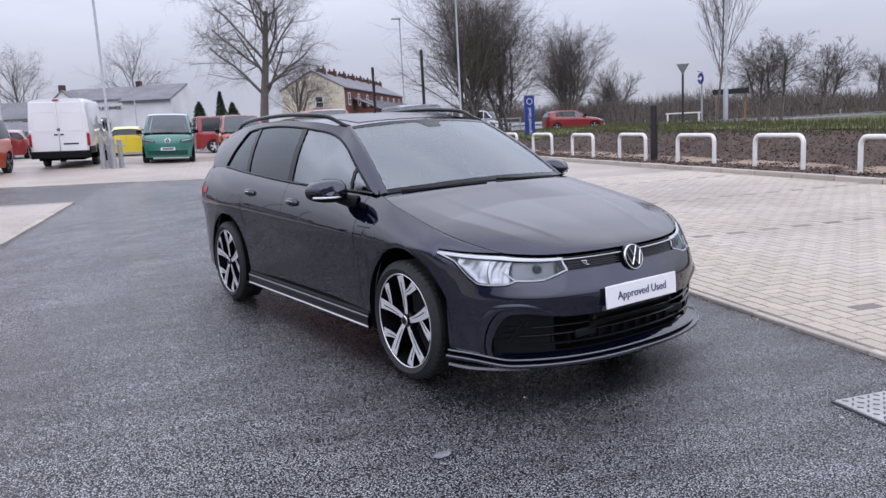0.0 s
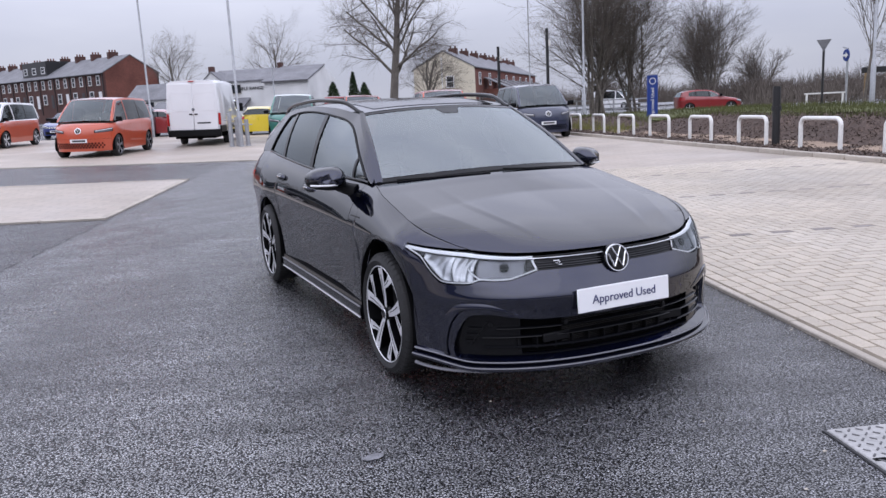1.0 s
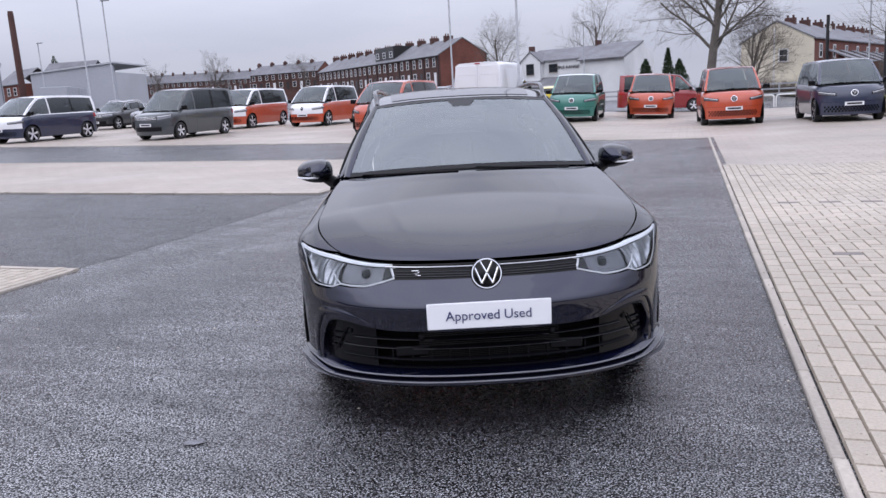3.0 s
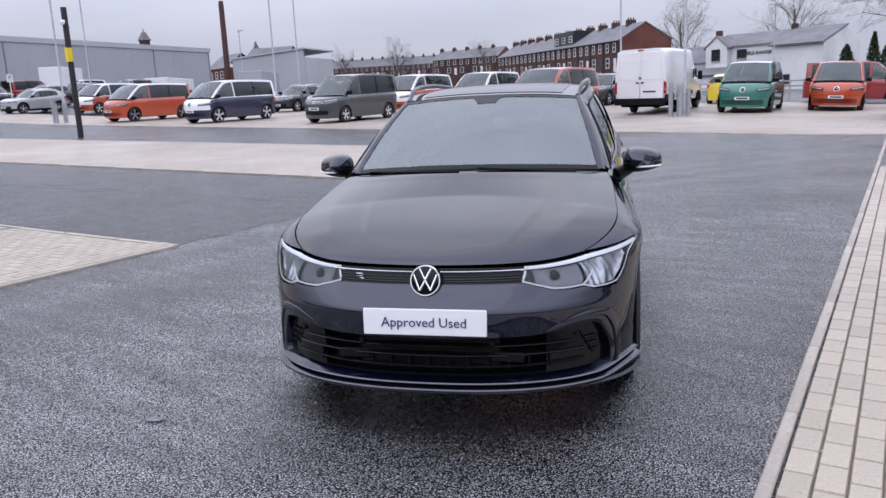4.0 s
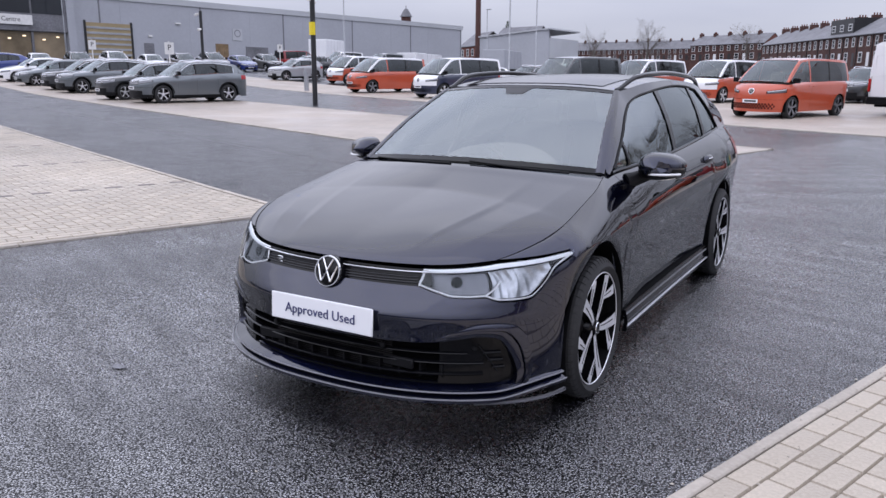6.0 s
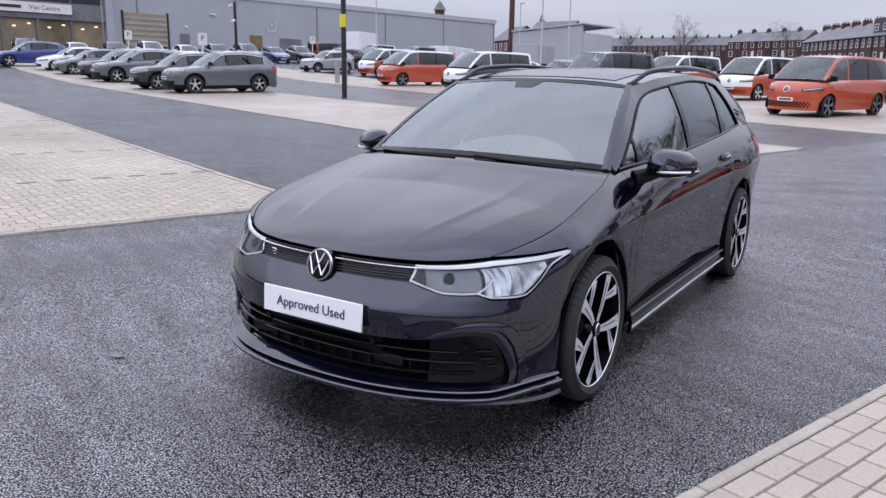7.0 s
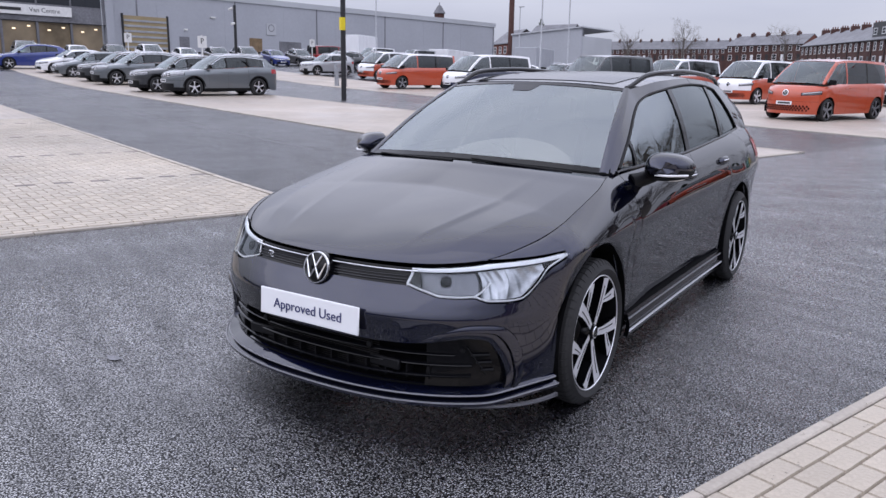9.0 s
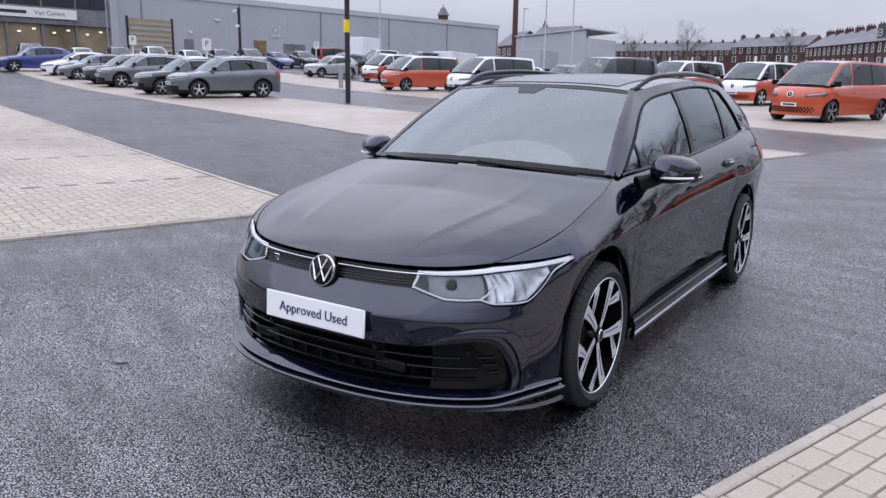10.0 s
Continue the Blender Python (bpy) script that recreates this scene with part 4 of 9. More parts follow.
            part("reflector", sheet(bowl, [sd * (sh0 + (sh1 - sh0) * v) for v in lin(q0, q1, 30)], lin(0, 1, 10), 0.004), LAMP_SILVER, lamp)
        def fin(t):
            q = 0.36 + 0.085 * t
            s = sh0 + (sh1 - sh0) * q
            return S.P(sd * s, lamp_low(s) + 0.004 + t * 0.62 * (lamp_high(s) - lamp_low(s) - 0.02), -0.014)
        part("divider", tube([fin(t) for t in lin(0, 1, 6)], 0.004, 6), WHITE_PLASTIC, lamp)
        p = S.P(sd * (sh0 + (sh1 - sh0) * 0.2), 0.640, -0.03)
        part("projector", moved(lathe([(0.0, 0.012), (0.014, 0.010), (0.022, 0.002), (0.024, -0.02)], 20), Matrix.Translation(p) @ pose(0, 0, 0, 0, 0, -90 + 25 * sd)), GLOSS_BLACK, lamp)
        # near-black sheet behind the lamp, gap shade put in as colour
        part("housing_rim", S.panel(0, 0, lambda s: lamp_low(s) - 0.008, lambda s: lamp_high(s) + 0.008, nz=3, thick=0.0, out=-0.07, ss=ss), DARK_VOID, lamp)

    # wings, doors, rear quarters
    def over_lamp(s):
        return lamp_high(s) + 0.006 if abs(s) < sh1 else 0.70
    x_door0, x_door1, x_door2 = -0.505, -1.555, -2.30
    for sd in (1, -1):
        top = lambda s: S.top(abs(s))[2] - 0.0003
        s_h = GOLF.k["hood_corner"] + 0.01
        # strip of wing over the headlamp, then the wing over the wheel
        body("front_wing", S.panel(0, 0, lambda s: over_lamp(s) if abs(s) < s_arch else (lambda xx: max(arch_z(xx), lamp_high(s) + 0.006 if abs(s) < sh1 else 0))(S.P(abs(s), 0.7).x),
                                   top, nz=26, thick=0.0, ss=[sd * v for v in lin(s_h, s_arch, 14)[:-1] + [sx(x) for x in lin(ARCH, -ARCH - 0.002, 44)] + [sx(x) for x in lin(-ARCH - 0.006, x_door0 + 0.003, 6)]]))
        body("wing_front", S.panel(0, 0, lambda s: max(0.47, arch_z(S.P(abs(s), 0.6).x, floor=0.0)), lambda s: (lamp_low(s) - 0.006 if abs(s) < sh1 else 0.70), nz=6, thick=0.01, ss=[sd * v for v in lin(s_arch, sx(0.165), 12)]))
        doors = (("front_door", x_door0, x_door1), ("rear_door", x_door1, x_door2))
        for name, xa, xb in doors:
            def low(s, name=name):
                return max(0.288, arch_z(S.P(abs(s), 0.6).x, -2.686) + 0.008 if name == "rear_door" else 0)
            d = body(name, S.panel(0, 0, low, top, nz=44, thick=0.0, ss=[sd * sx(x) for x in lin(xa - 0.002, xb + 0.002, 30)]))
            xh = xb + 0.165
            zh = curve(-xh, (1.4, 0.868), (2.3, 0.905))
            h = part("door_handle", sheet(lambda u, t: S.P(sd * sx(xh + 0.16 * (0.5 - u)), zh + 0.023 * math.cos(t * math.pi) * math.sin(max(0.05, min(0.95, u)) * math.pi) ** 0.35, out=0.004 + 0.034 * math.sin(math.pi * u) ** 0.4 * math.sin(math.pi * t) ** 0.5), lin(0, 1, 12), lin(0, 1, 8)), BLACK_PAINT, d)
            part("handle_strip", tube([S.P(sd * sx(xh + 0.15 * (0.5 - u)), zh - 0.002, 0.038 * math.sin(math.pi * max(0.06, min(0.94, u))) ** 0.4) for u in lin(0.06, 0.94, 8)], 0.0032, 5), CHROME, h)
            part("handle_bowl", sheet(lambda u, t: S.P(sd * sx(xh + 0.13 * (0.5 - u)), zh + 0.046 * (t - 0.5) * math.sin(math.pi * max(0.03, min(0.97, u))) ** 0.5 - 0.006, out=0.0015), lin(0, 1, 12), lin(0, 1, 5)), GLOSS_BLACK, h)
        body("side_badge", S.panel(0, 0, lambda s: 0.782, lambda s: 0.789, nz=3, thick=0.004, out=0.003, ss=[sd * sx(x) for x in lin(-0.33, -0.47, 6)]), "slim dark side badge", DARK_METAL)
        def rq_low(s):
            x = S.P(abs(s), 0.6).x
            return max(0.19 if x > -3.1 else 0.22, arch_z(x, -2.686, floor=0.2))
        body("rear_quarter", S.panel(0, 0, rq_low, top, nz=40, thick=0.0, ss=[sd * v for v in [sx(x) for x in lin(x_door2 - 0.002, -2.686 + ARCH + 0.001, 3)] + [sx(x) for x in lin(-2.686 + ARCH - 0.001, -2.686 - ARCH, 40)] + lin(sx(-2.686 - ARCH - 0.004), 2.35, 10)]))
        body("tail_lamp", S.panel(0, 0, lambda s: 0.86, lambda s: 0.985 - 0.02 * abs(s - 2), nz=5, thick=0.0, out=0.004, ss=[sd * v for v in lin(2.02, 2.7, 14)]), "dark red tail lamp", RED_LENS)
        # sill; its two pale highlights are put in as alloy-coloured strips
        x_s0, x_s1 = -ARCH - 0.01, -2.686 + ARCH + 0.01
        def sill_skin(x, t):
            S.straight = True
            p = S.P(sd * sx(x), 0.286 - 0.10 * t, out=0.004 + 0.020 * math.sin(t * 2.2))
            S.straight = False
            return p
        body("sill_shelf", sheet(lambda x, t: S.P(sd * sx(x), 0.292, out=-0.002).lerp(sill_skin(x, 0.0), t), lin(x_s0, x_s1, 40), (0, 1)), "", DARK_VOID)
        body("sill", sheet(sill_skin, lin(x_s0, x_s1, 40), lin(0, 1, 8), 0.02), "", GLOSS_BLACK)
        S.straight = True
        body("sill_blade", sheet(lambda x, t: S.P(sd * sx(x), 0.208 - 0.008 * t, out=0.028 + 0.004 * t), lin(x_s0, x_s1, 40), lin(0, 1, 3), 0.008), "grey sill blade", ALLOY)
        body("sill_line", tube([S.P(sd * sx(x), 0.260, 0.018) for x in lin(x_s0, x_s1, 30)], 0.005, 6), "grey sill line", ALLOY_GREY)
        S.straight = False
        for cx in (0.0, -2.686):
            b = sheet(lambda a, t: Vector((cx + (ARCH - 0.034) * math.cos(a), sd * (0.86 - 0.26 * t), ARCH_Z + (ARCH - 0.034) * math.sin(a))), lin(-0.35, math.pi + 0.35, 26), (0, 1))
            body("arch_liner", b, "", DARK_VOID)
            b = sheet(lambda a, t: S.P(sd * sx(cx + (ARCH + 0.0) * math.cos(a)), max(0.2, ARCH_Z + (ARCH - 0.038 * t) * math.sin(a)), out=0.002 - 0.013 * t - 0.012 * t ** 6) - Vector((0.038 * t * math.cos(a), 0, 0)), lin(0.03, math.pi - 0.03, 48), lin(0, 1, 7))
            body("arch_lip", b)
    # tail
    body("tailgate", S.panel(2.36, 3.0, lambda s: 0.55, lambda s: S.top(abs(s))[2], 12, 8))
    body("tailgate", S.panel(-3.0, -2.36, lambda s: 0.55, lambda s: S.top(abs(s))[2], 12, 8))
    body("rear_bumper", S.panel(2.36, 3.0, lambda s: 0.22, lambda s: 0.545, 12, 6))
    body("rear_bumper", S.panel(-3.0, -2.36, lambda s: 0.22, lambda s: 0.545, 12, 6))
    body("tail_shelf", sheet(lambda a, t: Vector(((-3.60 - 0.14 * t) + 0.0 * a, a * S.top(2.6)[1], 1.055 - 0.03 * t)), lin(-1, 1, 8), (0, 1), 0.0))

    # cabin sides
    def rail_top(x):
        return S.roof_edge(x).z
    def inset(x):
        return curve(-x, (0.42, 0.03), (0.8, 0.052), (1.3, 0.048), (2.2, 0.034), (2.7, 0.06), (3.1, 0.2))
    x_end = -3.55
    for sd in (1, -1):
        def glass_top(x):
            d_pillar = curve(-x, (2.3, 9), (2.54, 1.40), (2.62, 1.325), (2.75, 1.20), (2.85, 1.085), (2.88, 1.06))
            line = sum(rail_top(u) - inset(u) for u in (x + 0.026 * k for k in range(-8, 9))) / 17 if -1.5 < x < -0.66 else rail_top(x) - inset(x)
            return max(S.belt_z(x) + 0.006, min(line, d_pillar if x < -2.32 else 9))
        body("roof_frame", S.cabin(sd, -0.425, -2.34, lambda x: max(S.belt_z(x) - 0.002, glass_top(x) - 0.002), lambda x: rail_top(x), 60, 5, thick=0.02))
        body("d_pillar", S.cabin(sd, -2.34, x_end, lambda x: glass_top(x) - 0.002 if x > -2.87 else S.belt_z(x) + (rail_top(x) - S.belt_z(x)) * min(0.98, max(0.0, (-3.26 - x) / 0.29)) ** 0.8, lambda x: rail_top(x), 44, 6, thick=0.0))
        for xa, xb, lean in ((-1.515, -1.585, 0.03), (-2.315, -2.375, -0.06)):
            body("pillar", S.cabin(sd, xa, xb, lambda x: S.belt_z(x), lambda x: glass_top(x) + 0.004, 4, 6, lean=lean, thick=0.01, out=0.003), "", GLOSS_BLACK)
        body("quarter_bar", S.cabin(sd, -0.70, -0.725, lambda x: S.belt_z(x), lambda x: glass_top(x) + 0.004, 3, 4, thick=0.01, out=0.003), "", GLOSS_BLACK)
        body("window_trim", tube([S.G(x, S.belt_z(x) + 0.008, 0.004) * 1 if sd > 0 else Vector((S.G(x, S.belt_z(x) + 0.008, 0.004).x, -S.G(x, S.belt_z(x) + 0.008, 0.004).y, S.belt_z(x) + 0.008)) for x in lin(-0.46, -2.86, 50)], 0.009, 6), "", GLOSS_BLACK)
        seal = [S.G(x, glass_top(x), 0.003) for x in lin(-0.50, -2.86, 70)]
        body("window_seal", tube([Vector((p.x, p.y * sd, p.z)) for p in seal], 0.007, 6), "", SATIN_BLACK)
        for xa, xb, mt, label in ((-0.47, -1.53, SIDE_GLASS, "pale green tinted glass"), (-1.57, -2.33, PRIVACY, "dark privacy glass"), (-2.36, -2.87, PRIVACY, "dark privacy glass")):
            g = body("side_window", S.cabin(sd, xa, xb, lambda x: S.belt_z(x), lambda x: max(S.belt_z(x) + 0.004, glass_top(x)), 24, 5, thick=0.0, out=-0.004), label, mt)
            g.visible_shadow = False
    # roof and glass
    body("roof", sheet(lambda a, t: S.roof(a, t), lin(-1, 1, 36), lin(0.0, 1, 40), 0.02))
    body("sunroof", sheet(lambda a, t: S.roof(a * 0.78, 0.035 + 0.50 * t) + Vector((0, 0, 0.003)), lin(-1, 1, 24), lin(0, 1, 20), 0.004), "dark glass sunroof", GLOSS_BLACK)
    ws = body("windscreen", sheet(lambda a, t: S.windscreen(a, t), lin(-0.97, 0.97, 36), lin(0.0, 0.985, 24)), "clear windscreen reflecting the sky", GLASS)
    ws.visible_shadow = False
    body("windscreen_band", sheet(lambda a, t: S.windscreen(a, 0.95 + 0.04 * t, 0.002), lin(-0.97, 0.97, 30), lin(0, 1, 3)), "", GLOSS_BLACK)
    body("windscreen_foot", sheet(lambda a, t: S.windscreen(a, 0.045 * t, 0.002), lin(-0.97, 0.97, 30), lin(0, 1, 3)), "", GLOSS_BLACK)
    for sd in (1, -1):
        def pillar_skin(t, u, sd=sd):
            a = S.windscreen(sd * 0.945, t, 0.003)
            e = S.roof_edge(S.k["ws_low"][0] + (S.k["ws_top"][0] - S.k["ws_low"][0]) * t)
            p = a.lerp(Vector((e.x, e.y * sd, e.z)), u)
            return p + Vector((0.35, sd * 0.5, 0.8)) * 0.007 * math.sin(math.pi * u)
        body("a_pillar", sheet(pillar_skin, lin(0, 1, 30), lin(0, 1, 7), 0.0, flip=sd < 0))
    body("cowl", sheet(lambda a, t: S.ws_low(a) + Vector((0.03 - 0.10 * t, 0, -0.020 - 0.0 * t)), lin(-1, 1, 24), lin(0, 1, 3)), "", SATIN_BLACK)
    body("rear_window", sheet(lambda a, t: Vector((-3.43 - 0.24 * t + (0.06 + 0.20 * t) * a ** 4, a * (0.535 + 0.125 * t), 1.368 - 0.055 * a * a - 0.33 * t)), lin(-1, 1, 24), lin(0, 1, 8)), "dark rear window", PRIVACY)
    for sd in (1, -1):
        def corner(u, v, sd=sd):
            x = -3.255 - 0.284 * u
            e = S.G(x, S.belt_z(x) + (rail_top(x) - S.belt_z(x)) * (max(0.0, -3.26 - x) / 0.29) ** 0.8)
            t = 1 - u
            return Vector((e.x, sd * e.y, e.z)).lerp(Vector((-3.37 - 0.04 * t, sd * (0.535 + 0.125 * t), 1.313 - 0.33 * t)), v)
        body("rear_corner", sheet(corner, lin(0, 1, 14), lin(0, 1, 4), 0.0, flip=sd < 0), "", GLOSS_BLACK)
        body("rear_trim", sheet(lambda a, t: Vector((-3.02 - 0.20 * t, sd * (0.30 + (0.20 + 0.10 * t) * a), 1.345 - 0.05 * a - 0.30 * t)), lin(0, 1, 6), lin(0, 1, 4), 0.01), "", SATIN_BLACK)
    body("roof_spoiler", sheet(lambda a, t: Vector((-3.40 - 0.18 * t, a * 0.50, 1.368 - 0.06 * a * a - 0.025 * t)), lin(-1, 1, 16), lin(0, 1, 4), 0.02))
    # windscreen mirror housing and wipers
    body("sensor_housing", sheet(lambda a, t: S.windscreen(a * (0.17 - 0.08 * t ** 0.7), 0.955 - 0.11 * t, 0.0015), lin(-1, 1, 10), lin(0, 1, 8), 0.0), "", GLOSS_BLACK)
    body("inner_mirror", box(-0.99, -0.96, -0.12, 0.12, 1.24, 1.30, 0.012), "", SATIN_BLACK)
    for y0, y1, x1 in ((-0.06, -0.60, 0.05), (0.56, 0.04, 0.06)):
        pts = [S.windscreen(y / 0.715, -0.030 + 0.034 * t * t, 0.006) for t in lin(0, 1, 8) for y in (y0 + (y1 - y0) * t,)]
        body("wiper", tube(pts, lambda q: 0.007 - 0.003 * q, 6), "", SATIN_BLACK)

    # roof rails
    for sd in (1, -1):
        pts = []
        for t in lin(0, 1, 40):
            x = -1.07 - 2.1 * t
            e = S.roof_edge(x)
            lift = 0.037 * smooth01(min(t, 1 - t) / 0.13)
            pts.append(Vector((x, sd * (e.y - 0.022), e.z + 0.006 + lift)))
        b = tube(pts, lambda q: 0.016 - 0.005 * abs(2 * q - 1) ** 6, 10)
        body("roof_rail", b, "gloss black roof rail", GLOSS_BLACK)

    # door mirrors
    for sd in (1, -1):
        def shell(u, v):
            # u round the outline, v from the glass side to the tip of the cap
            a = u * math.tau
            rx = 0.110 * (abs(math.cos(a)) ** 0.80) * (1 if math.cos(a) > 0 else -1)
            rz = 0.074 * (abs(math.sin(a)) ** 0.80) * (1 if math.sin(a) > 0 else -0.85)
            k = (1 - v ** 2.4) ** 0.5 if v < 1 else 0.0
            taper = 1 - 0.18 * (rx / 0.115)
            return Vector((-0.735 + 0.155 * v - 0.03 * (rx / 0.115), sd * (0.918 + rx * k * 1.0), 0.976 + rz * k * taper + 0.008 * v))
        mir = body("door_mirror", sheet(shell, lin(0, 1, 33), lin(0, 1, 12)), "gloss black mirror cap")
        part("mirror_glass", sheet(lambda u, v: Vector((-0.733 - 0.03 * math.cos(u * math.tau) * v, sd * (0.918 + 0.108 * v * math.cos(u * math.tau)), 0.976 + 0.068 * v * math.sin(u * math.tau))), lin(0, 1, 25), (0, 1)), CHROME, mir)
        part("mirror_arm", tube([Vector((-0.60, sd * 0.765, 0.905)), Vector((-0.645, sd * 0.80, 0.915)), Vector((-0.69, sd * 0.845, 0.935)), Vector((-0.71, sd * 0.88, 0.955))], lambda q: 0.040 - 0.010 * q, 10), SATIN_BLACK, mir)
        part("mirror_underside", sheet(lambda u, v: shell(0.5 + 0.5 * u, v) * 1.0 + Vector((0.0015, 0, -0.003)), lin(0.03, 0.97, 17), lin(0.0, 0.8, 8)), SATIN_BLACK, mir)
        part("indicator", tube([Vector((-0.735 + 0.150 * math.cos((u - 0.42) * 2.2), sd * (0.83 + 0.195 * u), 0.951 - 0.002 * u)) for u in lin(0.05, 0.96, 12)], 0.006, 6), WHITE_PLASTIC, mir, "clear indicator strip")

    # number plate
    pl = S.P(0, 0.47).x + 0.012
    plate = part("show_plate", moved(box(-0.004, 0.004, -0.26, 0.26, 0, 0.111, 0.003), Matrix.Translation((pl, 0, 0.418)) @ pose(0, 0, 0, 0, -3, 0)), WHITE_PLASTIC, car, "white show plate with navy lettering")
    for word, y in (("Approved", -0.068), ("Used", 0.120)):
        lettering(word, 0.0565, Matrix.Translation((pl + 0.0035, y, 0.472)) @ pose(0, 0, 0, 87, 0, 90), INK, plate, extrude=0.001)

    # interior
    body("dashboard", sheet(lambda a, t: Vector((-0.40 - 0.62 * t, a * 0.70, 0.965 - 0.05 * t * t - 0.03 * a * a - 0.16 * smooth01((t - 0.75) / 0.25))), lin(-1, 1, 16), lin(0, 1, 12)), "", SEAT)
    body("dash_front", box(-1.05, -0.98, -0.70, 0.70, 0.45, 0.80, 0.02), "", SEAT)
    body("instrument_hood", box(-1.02, -0.80, -0.52, -0.20, 0.88, 0.945, 0.02), "", SATIN_BLACK)
    wheel = [Vector((-1.17 + 0.07 * math.sin(a), -0.36 + 0.18 * math.cos(a), 0.855 + 0.165 * math.sin(a))) for a in lin(0, math.tau, 25)[:-1]]
    sw = body("steering_wheel", tube(wheel, 0.014, 7, closed=True), "", SATIN_BLACK)
    part("wheel_boss", box(-1.15, -1.10, -0.42, -0.30, 0.80, 0.90, 0.015), SATIN_BLACK, sw)
    for y in (-0.36, 0.36):
        st = body("front_seat", box(-1.95, -1.45, y - 0.25, y + 0.25, 0.38, 0.56, 0.05, seg=2), "", SEAT)
        part("seat_back", moved(box(-0.07, 0.07, -0.25, 0.25, 0, 0.62, 0.05, seg=2), Matrix.Translation((-1.90, y, 0.50)) @ pose(0, 0, 0, 0, -20, 0)), SEAT, st)
        part("head_rest", moved(box(-0.05, 0.05, -0.13, 0.13, 0, 0.19, 0.04, seg=2), Matrix.Translation((-2.13, y, 1.08)) @ pose(0, 0, 0, 0, -12, 0)), SEAT, st)
    rb = body("rear_bench", box(-2.75, -2.30, -0.62, 0.62, 0.38, 0.58, 0.05, seg=2), "", SEAT)
    part("bench_back", moved(box(-0.07, 0.07, -0.62, 0.62, 0, 0.60, 0.05, seg=2), Matrix.Translation((-2.72, 0, 0.50)) @ pose(0, 0, 0, 0, -18, 0)), SEAT, rb)
    body("headlining", sheet(lambda a, t: S.roof(a * 0.97, t) - Vector((0, 0, 0.03)), lin(-1, 1, 14), lin(0.02, 1, 14)), "", SEAT)
    body("floor_pan", box(-3.45, 0.35, -0.70, 0.70, 0.20, 0.26), "", DARK_VOID)
    body("bulkhead", box(-0.52, -0.46, -0.80, 0.80, 0.24, 0.90), "", DARK_VOID)
    body("engine_tray", box(-0.45, 0.62, -0.48, 0.48, 0.24, 0.58), "", DARK_VOID)
    body("load_bay", box(-3.55, -2.95, -0.60, 0.60, 0.24, 0.85), "", DARK_VOID)
    for cx in (0.0, -2.686):
        for sd in (1, -1):
            tyre_and_rim(car, cx, sd * 0.876, R_WHEEL, 0.252, 0.225, branched_spokes(-24 if sd > 0 else 2), ALLOY, GLOSS_BLACK, sd, 1.5)
    return car


estate = build_estate(pose(1.699, 4.120, 0.0, -0.35, 0, -71.43))

# ---- other vehicles ----
def car_shape(nose, wb, rear, w, zh, zc, zr, xc, xw, xe, wt=0.12, tall=1.0, top_y=0.66, corner_in=0.13, hood_corner=0.55, belt_rise=0.09, ztop=None, bow=0.02, nose_lean=0.08, drop=0.09, x0=0.08):
    """A body from its main sizes: nose, wheelbase, rear overhang, half width, heights of bonnet lip, cowl and roof, x of cowl, header and roof end."""
    q = (zc - zh) / 0.29
    tail = -(wb + rear)
    zb = zc - 0.03
    xt = tail + 0.65
    R = zr
    return Shape(
        x0=x0, xt=xt, wb=wb, nose=nose, nose_top=nose - nose_lean, tail=tail, w=w, w_top=w - wt,
        front_top=((0, zh), (0.3, zh + 0.004 * q), (0.55, zh + 0.03 * q), (0.75, zh + 0.09 * q), (1, zh + 0.16 * q)),
        belt=((-x0, zh + 0.16 * q), (max(-x0 + 0.2, -(xc - corner_in)), zb), (1.5, zb + belt_rise * 0.4), (wb, zb + belt_rise), (-tail, zb + belt_rise)),
        y_top=((-x0, w - wt), (max(-x0 + 0.2, -(xc - corner_in)), w - wt - 0.02), (1.5, w - wt + 0.02), (wb, w - wt + 0.02), (-tail, w - wt - 0.03)),
        z_wide=((0, zh * 0.72), (0.4, zh * 0.78), (1.0, zh * 0.95), (1.2, zb * 0.84), (2.2, zb * 0.86), (3, zb * 0.84)),
        w_side=((-x0, w), (0.6, w - 0.012), (1.5, w - 0.015), (wb - 0.3, w - 0.008), (wb, w), (-tail, w - 0.04)),
        tuck=((0.15, -0.05), (0.28, -0.02), (0.5, -0.008), (0.7, 0.0), (1.4, 0.0)),
        nose_in=((0.15, -0.03), (0.3, 0.0), (0.5, 0.0), (zh * 0.85, -0.01), (zh, -0.03)),
        ridge=((0.2, zb * 0.80), (1.4, zb * 0.86), (wb, zb * 0.89), (-tail, zb * 0.9)),
        ws_low=(xc - corner_in, w - wt - 0.02, zb), ws_top=(xw - 0.09, top_y, R - 0.10), cowl=(xc, zc), header=(xw, R - 0.07),
        roof_y=((-(xw - 0.09), top_y), (1.8, top_y + 0.035), (-xe - 0.5, top_y + 0.02), (-xe, top_y - 0.05)),
        roof_z=((-(xw - 0.09), R - 0.10), (-(xw - 0.5), R - 0.05), (-xw + 1.0, R - 0.035), (-xe - 0.4, R - 0.05 - drop * 0.4), (-xe, R - 0.06 - drop)),
        roof_c=((-xw, R - 0.07), (-(xw - 0.5), R - 0.015), (-xw + 1.0, R), (-xe - 0.4, R - 0.01 - drop * 0.3), (-xe, R - 0.03 - drop)),
        roof_end=xe, hood_corner=hood_corner, hood_bulge=0.03, crease=0.008, ws_bow=bow,
    )


PLATE_BARS = mat("plate_ink", (0.02, 0.02, 0.02), 0.5, stain=0.05)
